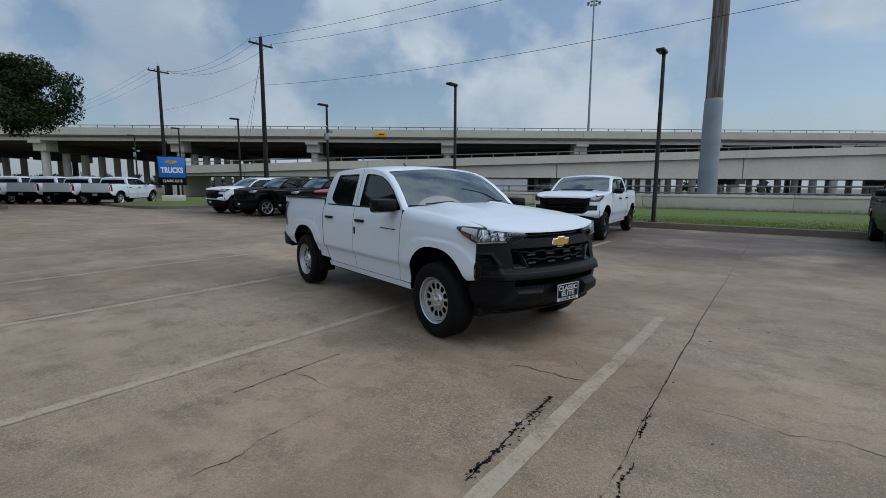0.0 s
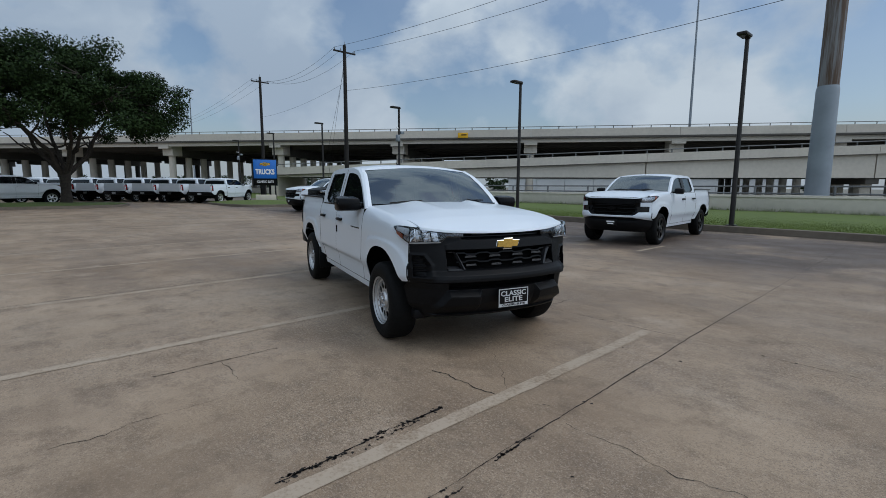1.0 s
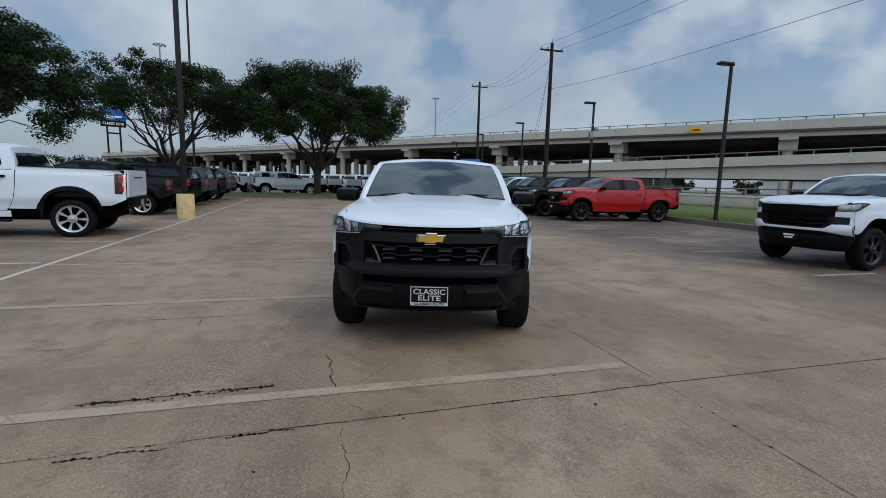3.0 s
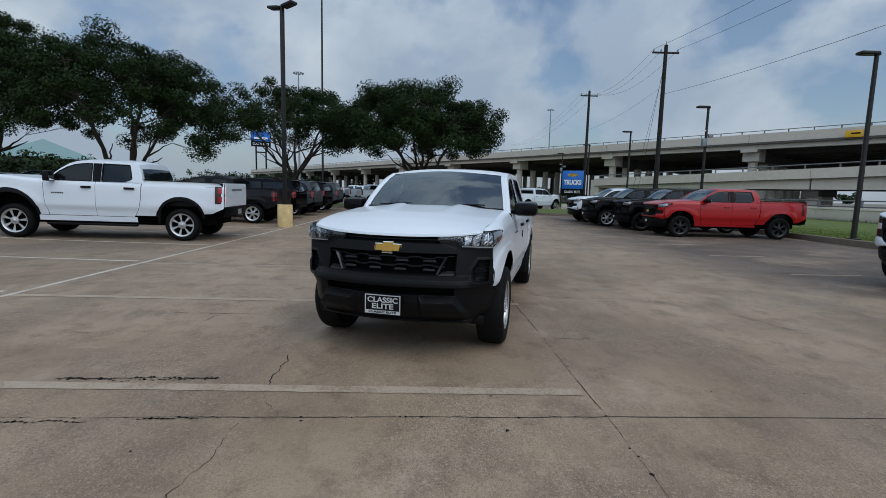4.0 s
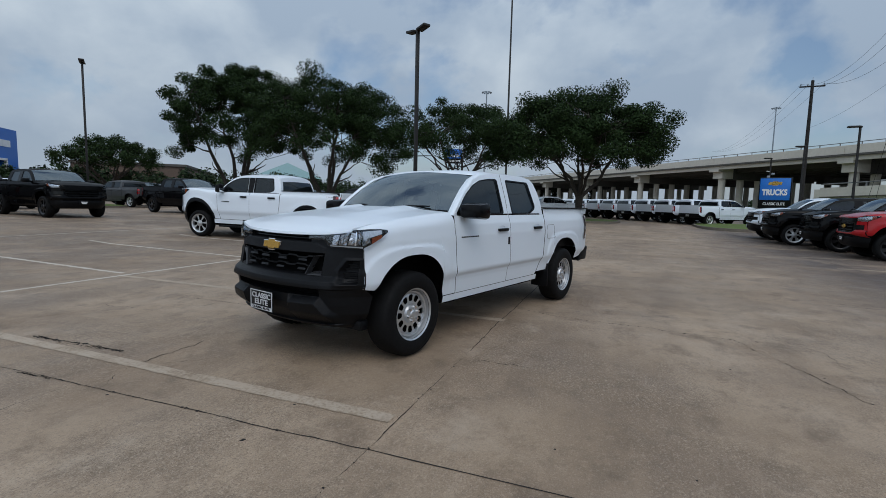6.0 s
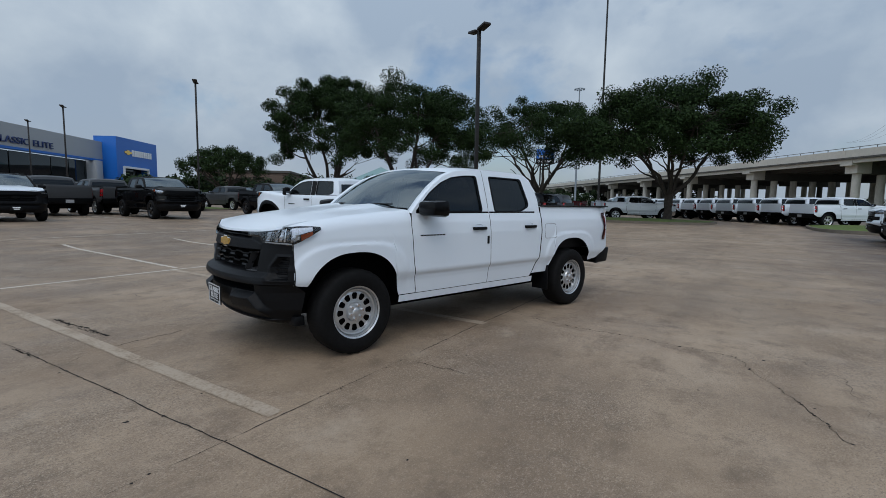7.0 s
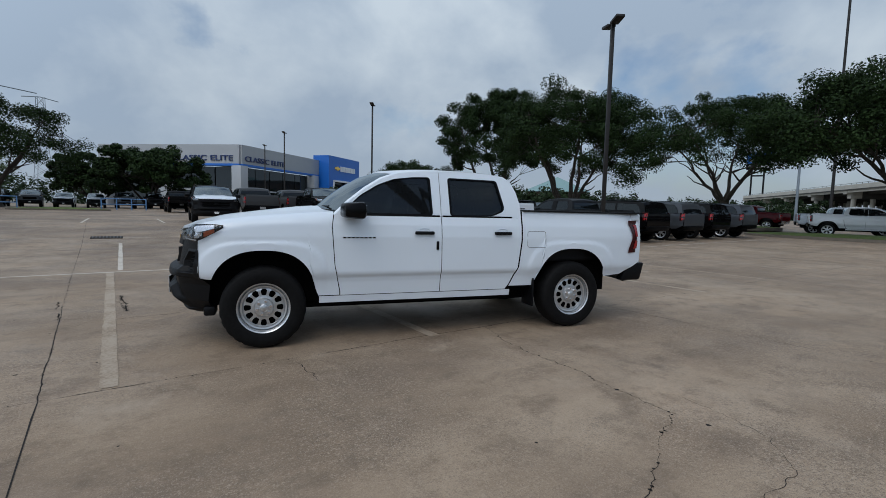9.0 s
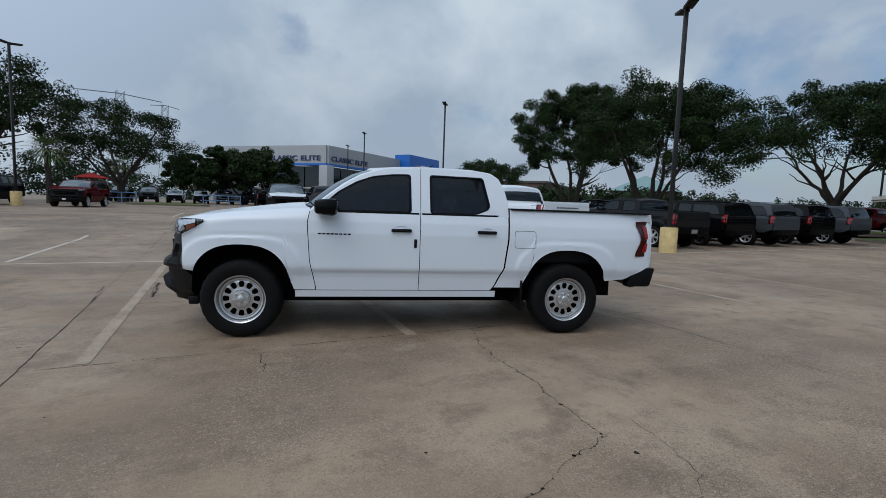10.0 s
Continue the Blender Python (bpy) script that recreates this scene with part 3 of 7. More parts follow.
def wheel_meshes(style):
    """Tyre, rim, dark backing disc and hub cap meshes of a wheel of radius 0.38, outer face towards -y."""
    if style in WHEEL_MESHES:
        return WHEEL_MESHES[style]
    out = []

    def keep(name, bm, material):
        bm.normal_update()
        me = bpy.data.meshes.new(name)
        bmesh.ops.recalc_face_normals(bm, faces=bm.faces[:])
        bm.to_mesh(me)
        bm.free()
        me.materials.append(material)
        me.shade_smooth()
        me.set_sharp_from_angle(angle=radians(40))
        out.append((name, me))

    steel = style == "steel"
    rr = 0.226 if steel else 0.262
    bm = bmesh.new()
    add_lathe(bm, [(rr - 0.006, -0.108), (rr + 0.012, -0.122), (0.300, -0.130), (0.345, -0.124), (0.366, -0.108), (0.378, -0.085), (0.381, -0.03), (0.381, 0.03),
                   (0.378, 0.085), (0.366, 0.108), (0.32, 0.125), (rr, 0.11), (rr - 0.006, 0.05)], 96 if steel else 32, closed=True)
    # shoulder lugs cut into the tread
    bm.verts.ensure_lookup_table()
    if steel:
        for v in bm.verts:
            r = math.hypot(v.co.x, v.co.z)
            k = int(round(math.atan2(v.co.z, v.co.x) / (2 * math.pi) * 96))
            if r > 0.374 and abs(v.co.y) > 0.05 and k % 4 == 0:
                v.co.x *= 0.978
                v.co.z *= 0.978
    keep("tyre", bm, RUBBER)
    n, holes, ra, rb = {"steel": (72, 12, 0.112, 0.172), "spoke": (48, 6, 0.09, 0.225), "black": (48, 6, 0.09, 0.225), "split": (70, 7, 0.085, 0.236)}[style]
    per = n // holes
    face = -0.075 if steel else -0.095
    radii = [(0.0, face - 0.012), (0.055, face - 0.012), (0.085, face), (ra, face + 0.004), ((ra + rb) / 2, face + 0.004), (rb, face + 0.002), *([(0.184, face + 0.012), (0.190, face - 0.006), (0.204, face - 0.010)] if steel else [(rb + 0.012, face)]), (rr - 0.015, face + 0.004 if steel else face - 0.012),
             (rr - 0.004, -0.112), (rr + 0.008, -0.120), (rr + 0.008, -0.112), (rr - 0.008, -0.10), (rr - 0.014, 0.06)]
    bm = bmesh.new()
    rings = []
    for i, (r, o) in enumerate(radii):
        ring = []
        for k in range(n):
            a = 2 * math.pi * k / n
            rad = r
            if steel and i in (3, 5):
                ph = (k % per) / per
                rad += (0.010 if i == 3 else -0.010) * (1 if ph < 0.17 or ph > 0.83 else 0)
            ring.append(bm.verts.new((rad * math.cos(a), o, rad * math.sin(a))))
        rings.append(ring)
    gap = {"steel": (1, per - 2), "spoke": (2, per - 3), "black": (2, per - 3), "split": (2, per - 2)}[style]
    for i in range(1, len(rings) - 1):
        a, b = rings[i], rings[i + 1]
        for k in range(n):
            if i in (3, 4) and gap[0] <= k % per <= gap[1]:
                continue
            bm.faces.new((a[k], b[k], b[(k + 1) % n], a[(k + 1) % n]))
    bm.faces.new(rings[1])
    keep("rim", bm, RIMBLACK if style == "black" else RIM)
    # near-black disc fills the rim, so the holes show shade
    bm = bmesh.new()
    add_lathe(bm, [(0.001, -0.02), (rr - 0.01, -0.02), (rr - 0.01, 0.06), (0.001, 0.06)], 24)
    keep("brake_drum", bm, DARK)
    bm = bmesh.new()
    add_lathe(bm, [(0.001, face - 0.040), (0.030, face - 0.039), (0.037, face - 0.034), (0.040, face - 0.026), (0.080, face - 0.020), (0.090, face - 0.002)], 24)
    keep("hub_cap", bm, RIMBLACK if style == "black" else RIM)
    if steel:
        bm = bmesh.new()
        vs = bmesh.ops.create_cone(bm, segments=10, radius1=0.0145, radius2=0.012, depth=0.036, cap_ends=True)["verts"]
        bmesh.ops.transform(bm, matrix=Matrix.Translation((0, face - 0.026, 0)) @ Matrix.Rotation(radians(90), 4, "X"), verts=vs)
        keep("wheel_nut", bm, CHROME)
    WHEEL_MESHES[style] = out
    return out


def wheel(parent, x, y, r, style):
    """Wheel under its vehicle, with tyre, rim, backing disc and hub cap under it."""
    w = new("wheel")
    w.parent = parent
    w.empty_display_size = 0.1
    s = r / 0.38
    w.matrix_basis = pose(x, y, r, 0, random.uniform(0, 60), 180 if y > 0 else 0) @ Matrix.Diagonal((s, s * 1.02, s, 1))
    for name, me in wheel_meshes(style):
        if name == "wheel_nut":
            for k in range(6):
                a = 2 * math.pi * k / 6
                share(name, me, w, Matrix.Translation((0.062 * math.cos(a), 0, 0.062 * math.sin(a))))
        else:
            share(name, me, w, Matrix.Identity(4))
    return w


FULLSIZE = dict(x=[(-4.45, -4.80), (-3.812, -4.24), (-2.862, -3.22), (-2.67, -2.95), (-1.735, -1.90), (-0.70, -0.78), (-0.475, -0.52), (0.475, 0.52), (0.545, 0.60), (1.0, 1.02)],
                sy=1.075, z=[(0, 0), (0.38, 0.42), (0.47, 0.52), (0.93, 1.0), (1.12, 1.22), (1.25, 1.36), (1.35, 1.46), (1.80, 1.93)], r=0.415, nose=0.055)
MIDSUV = dict(x=[(-4.45, -4.05), (-3.812, -3.56), (-2.862, -2.58), (-2.67, -2.4), (-1.735, -1.75), (-0.70, -0.74), (-0.475, -0.49), (0.475, 0.49), (0.545, 0.57), (1.0, 0.98)],
              sy=1.05, z=[(0, 0), (0.38, 0.38), (0.47, 0.42), (0.93, 0.92), (1.12, 1.10), (1.25, 1.22), (1.35, 1.32), (1.80, 1.80)], r=0.38, nose=0.04)
HEAVY = dict(x=[(-4.45, -5.22), (-3.812, -4.56), (-2.862, -3.50), (-2.67, -3.05), (-1.735, -1.95), (-0.70, -0.82), (-0.475, -0.545), (0.475, 0.545), (0.545, 0.66), (1.0, 1.16)],
             sy=1.14, z=[(0, 0), (0.38, 0.44), (0.47, 0.62), (0.93, 1.10), (1.07, 1.33), (1.12, 1.41), (1.25, 1.495), (1.35, 1.61), (1.80, 2.14)], r=0.435, nose=0.14)
TALLSUV = dict(x=[(-4.45, -4.3), (-3.812, -3.60), (-2.862, -2.56), (-2.67, -2.5), (-1.735, -1.80), (-0.70, -0.78), (-0.475, -0.52), (0.475, 0.52), (0.545, 0.60), (1.0, 0.98)],
               sy=1.07, z=[(0, 0), (0.38, 0.41), (0.47, 0.48), (0.93, 0.98), (1.12, 1.18), (1.25, 1.32), (1.35, 1.42), (1.80, 1.93)], r=0.405, nose=0.09)
SMALLSUV = dict(x=[(-4.45, -3.65), (-3.812, -3.18), (-2.862, -2.26), (-2.67, -2.1), (-1.735, -1.62), (-0.70, -0.66), (-0.475, -0.46), (0.475, 0.46), (0.545, 0.53), (1.0, 0.95)],
                sy=1.0, z=[(0, 0), (0.38, 0.36), (0.47, 0.40), (0.93, 0.88), (1.12, 1.05), (1.25, 1.15), (1.35, 1.24), (1.80, 1.70)], r=0.36)

CABTOP = [(-0.64, 1.25), (-0.78, 1.385), (-0.95, 1.52), (-1.12, 1.625), (-1.30, 1.690), (-1.52, 1.718), (-1.74, 1.728), (-2.05, 1.728), (-2.32, 1.722)]
CABREAR = [(-2.50, 1.700), (-2.575, 1.650), (-2.635, 1.53), (-2.668, 1.40), (-2.675, 1.25)]
SUVTOP = CABTOP + [(-2.9, 1.722), (-3.5, 1.712), (-3.95, 1.695)]
SUVREAR = [(-4.10, 1.675), (-4.16, 1.58), (-4.25, 1.34), (-4.27, 1.25)]
WIN_F = [(-0.690, 1.262), (-0.90, 1.455), (-1.08, 1.565), (-1.25, 1.628), (-1.45, 1.655), (-1.635, 1.662), (-1.645, 1.262)]
WIN_R = [(-1.835, 1.262), (-1.83, 1.664), (-2.405, 1.657), (-2.475, 1.36), (-2.455, 1.318), (-2.33, 1.268)]
WIN_RS = [(-1.835, 1.262), (-1.83, 1.664), (-2.72, 1.655), (-2.80, 1.262)]
WIN_Q = [(-2.93, 1.262), (-2.85, 1.655), (-3.80, 1.645), (-3.98, 1.50), (-4.08, 1.28)]


def vehicle(name, at, rz, colour, label, category, body="pickup", size=None, style="spoke", front="bold", hero=False, group="", trim=None, bumper=None, plate=True, hood_mat=None, decal=False):
    """A pickup or estate-bodied SUV; its base point lies under the middle of the front axle, +x ahead."""
    top = thing(name, at, rz, label, category, group)
    top.matrix_world = parked(at[0], at[1], rz, -interp(-WB, size["x"]) if size else WB)
    pickup = body == "pickup"
    xk = size["x"] if size else None
    nq = 2 if hero else 1

    def bend(v):
        if size:
            return Vector((interp(v.x, xk), v.y * size["sy"], interp(v.z, size["z"]) + size.get("nose", 0.0) * smoothstep(-0.7, 0.5, v.x) * smoothstep(0.70, 1.0, v.z)))
        return v

    def put(pname, bm, material, parent=top, plabel="", smooth=True, out=None):
        for v in bm.verts:
            v.co = bend(v.co)
        if out:
            bm.normal_update()
            if sum(f.normal.dot(Vector(out)) for f in bm.faces) < 0:
                bmesh.ops.reverse_faces(bm, faces=bm.faces[:])
        return part(pname, bm, material, parent, plabel, smooth)

    trim = trim or PLASTIC
    bumper = bumper or PLASTIC
    cst = lambda c: (lambda z: c)
    hood_line = lambda x: interp(x, HOODEDGE)
    seam1 = lambda z: interp(z, [(0.5, -0.70), (0.77, -0.645), (1.14, -0.62), (1.3, -0.645)])
    seam3 = lambda z: interp(z, [(0.46, -2.50), (0.52, -2.545), (0.71, -2.63), (1.0, -2.668), (1.35, -2.675)])
    gap = 0.007
    rear = -4.33
    belt = 1.25
    # front surface
    prof = [(0.325, 0.70), (0.36, 0.775), (0.42, 0.825), (0.47, 0.848), (0.53, 0.868), (0.575, 0.872), (0.60, 0.862), (0.64, 0.850), (0.675, 0.866), (0.71, 0.872), (0.74, 0.858), (0.78, 0.848), (0.95, 0.840), (1.03, 0.836), (1.11, 0.828)]
    edge_x = lambda z: interp(z, [(0.325, 0.44), (0.45, 0.47), (0.60, 0.45), (0.67, 0.538), (1.10, 0.545)] if hero else [(0.325, 0.44), (0.45, 0.47), (0.60, 0.45), (0.67, 0.545), (1.10, 0.560)])
    edge_w = lambda z: lerp(interp(z, [(0.325, 0.74), (0.45, 0.845), (0.60, 0.875), (0.70, 0.872)]), half_width(edge_x(z), z) + 0.004, smoothstep(0.61, 0.69, z))
    nzf, nyf = (170, 240) if hero else (26, 40)
    if hero:
        prof = [(0.325, 0.70), (0.345, 0.75), (0.375, 0.775), (0.42, 0.795), (0.47, 0.818), (0.53, 0.836), (0.60, 0.842), (0.66, 0.850), (0.70, 0.852), (0.755, 0.838), (0.85, 0.822), (0.93, 0.806), (1.03, 0.780), (1.11, 0.755)]

    def relief(a, z):
        """Relief of the front: slot under the hood, grille mouth, bumper bar, air intake, skid facets, vents and chin lip."""
        inside = lambda v, lo_, hi_, m_: smoothstep(lo_ - m_, lo_ + m_, v) * smoothstep(hi_ + m_, hi_ - m_, v)
        side_cut = lambda lim, m_: smoothstep(lim + m_, lim - m_, a)
        ramp_ = lambda p, q, v: min(1.0, max(0.0, (v - p) / (q - p)))
        x = -0.050 * side_cut(0.435, 0.006) * inside(z, 1.036, 1.125, 0.004)
        x += 0.010 * side_cut(0.585 - 0.12 * ramp_(0.99, 1.03, z), 0.010) * inside(z, 0.946, 1.030, 0.004)
        x -= 0.095 * side_cut(0.578, 0.005) * inside(z, 0.768, 0.938, 0.005)
        x += 0.048 * ramp_(0.660, 0.672, z) * ramp_(0.765, 0.728, z) * ramp_(0.83, 0.70, a)
        x -= 0.085 * side_cut(0.575, 0.008) * inside(z, 0.604, 0.658, 0.005)
        top_ = interp(a, [(0.285, 0.612), (0.325, 0.590), (0.585, 0.597), (0.68, 0.47)])
        wing = ramp_(0.285, 0.325, a)
        x += (0.020 + 0.048 * wing) * ramp_(top_, top_ - lerp(0.010, 0.048, wing), z) * smoothstep(0.36, 0.47, z) * ramp_(0.71, 0.66, a)
        lim = interp(z, [(0.70, 0.752), (0.755, 0.722), (0.815, 0.722), (0.90, 0.775)])
        hole = smoothstep(lim - 0.006, lim + 0.006, a) * smoothstep(0.846, 0.836, a) * inside(z, 0.712, 0.893, 0.006)
        x += 0.012 * smoothstep(lim - 0.050, lim - 0.012, a) * smoothstep(0.87, 0.848, a) * inside(z, 0.692, 0.912, 0.012) - 0.062 * hole
        x += 0.024 * inside(z, 0.340, 0.366, 0.006) * smoothstep(0.84, 0.6, a)
        return x

    def face(y, z, dent=True):
        W_ = edge_w(z)
        a = abs(y)
        u = a / W_
        xe = edge_x(z)
        x0 = interp(z, prof)
        if hero:
            brk = lerp(0.66, 0.60, smoothstep(0.62, 0.78, z))
            bow = x0 - 0.100 * (a / brk) ** 2
            t_ = max(0.0, (a - brk) / (W_ - brk))
            side_ = lerp(x0 - 0.100, xe, 0.72 * t_ + 0.28 * t_ * t_) - 0.45 * min(0.0, a - brk)
            k_ = 0.006 + 0.02 * smoothstep(0.72, 0.5, z)
            x = min(bow, side_) - k_ * math.exp(-abs(bow - side_) / k_) * 0.5 if a > brk * 0.5 else bow
            if dent:
                x += relief(a, z)
        else:
            x = x0 - (x0 - xe) * min(1.0, u) ** 4.2 - 0.04 * u * u * (1 - u)
            if dent:
                sq = lambda a, b, c, lo_, hi_, m_: smoothstep(b, b - m_, abs(a)) * smoothstep(lo_, lo_ + m_, c) * smoothstep(hi_, hi_ - m_, c)
                x -= 0.055 * sq(y, 0.575 - 0.06 * smoothstep(0.9, 0.75, z), z, 0.748, 0.945, 0.025)
                x -= 0.045 * sq(y, 0.59, z, 0.605, 0.668, 0.02)
                q = (abs(y) - 0.785)
                x -= 0.04 * smoothstep(0.075, 0.05, abs(q)) * smoothstep(0.685, 0.71, z) * smoothstep(0.90, 0.875, z)
        return x, y, z

    def hood_pt(u, s):
        x = lerp(-0.50 - 0.13 * u * u, face(u * 0.775, 1.09, False)[0] + (0.004 if hero else 0.012), s)
        yw = lerp(half_width(min(x, 0.55), hood_line(x)) - 0.078, 0.785, smoothstep(0.7, 1.0, s))
        b = abs(u)
        ridge = 0.020 * (1 - smoothstep(0.0, 0.62, s))
        mid = 0.40 - 0.10 * s
        bulge = ridge * (smoothstep(mid - 0.10, mid, b) if b < mid else smoothstep(mid + 0.30, mid, b)) + 0.008 * smoothstep(0.75, 0.45, b) * (1 - 0.7 * s)
        z = interp(min(x, 0.80), HOODEDGE + [(0.80, 1.085)]) + 0.038 * (1 - u * u) * (1 - 0.2 * s) + bulge - 0.022 * smoothstep(0.86, 1.0, s) ** 2 * (1 - b ** 3) + 0.010 * b ** 6 * smoothstep(0.8, 1.0, s)
        return x, u * yw, z

    hood_front = lambda y: hood_pt(min(1.0, y / 0.785), 1.0)[2] - 0.020
    for sgn in (-1, 1):
        put("fender", grid(panel_rows(lambda z: seam1(z) + gap, cst(0.548 if hero else 0.562), lambda x: max(arch(x, 0.47), interp(x, [(0.395, 0.0), (0.41, 0.645), (0.50, 0.655), (0.575, 0.67)])), hood_line, sgn, 34 * nq, 14 * nq, 0.085)), colour)
        d1 = put("front_door", grid(panel_rows(cst(-1.735 + gap), lambda z: seam1(z) - 0.001, cst(0.468), cst(belt), sgn, 8, 36 * nq if hero else 16)), colour)
        d2 = put("rear_door", grid(panel_rows(lambda z: (seam3(z) if pickup else -2.70 + 0.25 * smoothstep(0.85, 0.5, z)) + gap, cst(-1.735), cst(0.468), cst(belt), sgn, 8, 36 * nq if hero else 16)), colour)
        put("rocker_panel", grid(panel_rows(cst(-2.56), cst(-0.50), cst(0.395), cst(0.462), sgn, 10, 3)), colour)
        seam4 = (lambda z: seam3(z) - (0.010 if hero else 0.004 if size is HEAVY else 0.012)) if pickup else (lambda z: -2.70 + 0.25 * smoothstep(0.85, 0.5, z))
        low = lambda x: arch(x, interp(x, [(-4.33, 0.74), (-4.05, 0.60), (-3.74, 0.575), (-3.0, 0.50), (-2.5, 0.50)]))
        side = put("bed_side" if pickup else "quarter_panel", grid(panel_rows(cst(rear), seam4, low, cst(1.333 if pickup else belt), sgn, 40 * nq, 14 * nq, 0.018 if pickup else 0.0, 0.02)), colour)
        for door, hx in ((d1, -1.54), (d2, -2.43 if pickup else -2.45)):
            y = half_width(hx, 1.09)
            bv = 1.0 if hero else 0.0
            bm = box(hx, sgn * (y + 0.022), 1.085, 0.205, 0.028, 0.034, 0.010 * bv)
            add_box(bm, hx - 0.08, sgn * (y + 0.006), 1.085, 0.03, 0.03, 0.03, 0.004 * bv)
            add_box(bm, hx + 0.08, sgn * (y + 0.006), 1.085, 0.03, 0.03, 0.03, 0.004 * bv)
            put("door_handle", bm, PLASTIC if hero else (colour if colour is not WHITE else PLASTIC), door)
            if hero:
                bm = bmesh.new()
                rows = [[(hx + 0.062 * math.cos(a) * r, sgn * (y - 0.018 * (1 - r) ** 0.5 + 0.0015), 1.108 + 0.022 * math.sin(a) * r) for a in [2 * math.pi * k / 16 for k in range(17)]] for r in (1.0, 0.6, 0.05)]
                add_grid(bm, rows)
                put("handle_recess", bm, colour, door)
        if hero:
            y = half_width(-1.69, 0.96)
            put("door_edge_guard", box(-1.685, sgn * (y + 0.004), 0.955, 0.028, 0.014, 0.088, 0.005), PLASTIC, d1, "small black rubber block")
            for k in range(8):
                x = -0.735 - 0.041 * k
                put("badge_bar", box(x, sgn * (half_width(x, 1.035) + 0.001), 1.035, 0.030, 0.003, 0.013), GLOSSBLACK, d1, "small dark plain bar of a name badge")
        # greenhouse
        outline = (CABTOP + CABREAR) if pickup else (SUVTOP + SUVREAR)
        wins = [WIN_F, WIN_R] if pickup else [WIN_F, WIN_RS, WIN_Q]
        loops = [rounded(w, 0.035) for w in wins]
        frame_mat = colour
        fr = put("cab_side", filled(outline, loops, sgn), frame_mat)
        for w, loop in zip(wins, loops):
            put("side_window", filled(loop, [], sgn, 0.012), GLASS, fr)
            cx, cz = sum(p[0] for p in loop) / len(loop), sum(p[1] for p in loop) / len(loop)
            inner = [(cx + (p[0] - cx) * (1 - 0.022 / max(0.2, abs(p[0] - cx))), cz + (p[1] - cz) * 0.94) for p in loop]
            put("window_seal", filled(loop, [inner], sgn, -0.003), GLOSSBLACK, fr)
        x_end = -2.62 if pickup else -4.2
        for xa_, xb_ in (((-0.70, -1.72), (-1.75, -2.56)) if hero else ((-0.66, x_end),)):
            put("belt_moulding", box((xa_ + xb_) / 2, sgn * 0.884, 1.256, abs(xb_ - xa_), 0.014, 0.020 if hero else 0.010, 0.003), GLOSSBLACK, fr)
        if not hero:
            put("pillar_cover", filled([(-1.655, 1.262), (-1.642, 1.660), (-1.825, 1.662), (-1.828, 1.262)], [], sgn, -0.004), GLOSSBLACK, fr)
        if hero:
            bm = bmesh.new()
            add_tube(bm, [(-1.735, sgn * (upper_y(z) + 0.0005), z) for z in (1.25, 1.35, 1.45, 1.55, 1.65, 1.72)], 0.0022, 5)
            put("door_seam", bm, CONCRETE_D, fr)
        # mirror
        bm = box(-0.80, sgn * 1.035, 1.30 if size is not HEAVY else 1.34, 0.22 if hero else 0.16, 0.25 if hero else 0.215, 0.165 if size is not HEAVY else 0.25, 0.040)
        for v in bm.verts:
            if v.co.x > -0.83:
                v.co.x -= 0.06 * abs(abs(v.co.y) - 0.95)
                v.co.z = 1.295 + (v.co.z - 1.295) * 0.86
        mir = put("mirror", bm, GLOSSBLACK if hero else (colour if not pickup else PLASTIC))
        put("mirror_arm", box(-0.80, sgn * 0.925, 1.262, 0.075, 0.11, 0.05, 0.012), PLASTIC, mir)
        put("mirror_glass", box(-0.909 if hero else -0.879, sgn * 1.035, 1.30, 0.006, 0.165, 0.105, 0.002), CHROME, mir)
        # lamps
        flush = lambda y, z: (face(y, z, False)[0], y, z)
        sidep = lambda x, z: (x, half_width(x, z), z)
        if hero:
            up = [flush(0.42, hood_front(0.42)), flush(0.545, hood_front(0.545)), flush(0.625, hood_front(0.625)), flush(0.772, hood_front(0.772) + 0.014), sidep(0.555, 1.146), sidep(0.49, 1.150), sidep(0.40, 1.149), sidep(0.33, 1.142)]
            lo = [flush(0.42, 1.052), flush(0.565, 1.052), flush(0.62, 1.004), flush(0.75, 0.998), sidep(0.555, 0.994), sidep(0.49, 1.024), sidep(0.40, 1.074), sidep(0.33, 1.118)]
        else:
            up = [flush(0.56, 1.082), flush(0.645, 1.092), flush(0.685, 1.100), flush(0.765, 1.112), sidep(0.555, 1.128), sidep(0.48, 1.136), sidep(0.40, 1.138), sidep(0.31, 1.134)]
            lo = [flush(0.56, 1.060), flush(0.64, 1.048), flush(0.67, 1.000), flush(0.76, 0.988), sidep(0.555, 0.988), sidep(0.48, 1.025), sidep(0.40, 1.070), sidep(0.31, 1.115)]

        def lamp_rows(a, b, lo_t, hi_t, off, steps=5):
            rows_ = []
            for i in range(a, b + 1):
                p, q = Vector(up[i]), Vector(lo[i])
                n_ = Vector((0.15, 1, 0)).normalized() if i > 3 else Vector((1, 0.5, 0)).normalized()
                rows_.append([tuple(Vector((c.x, sgn * c.y, c.z))) for c in (p.lerp(q, lerp(lo_t, hi_t, k / steps)) + n_ * (off + 0.008 * math.sin(math.pi * lerp(lo_t, hi_t, k / steps))) for k in range(steps + 1))])
            return rows_ if sgn < 0 else rows_[::-1]
        lamp = put("headlamp", grid(lamp_rows(0, 7, 0.0, 1.0, 0.002)), LAMPIN)
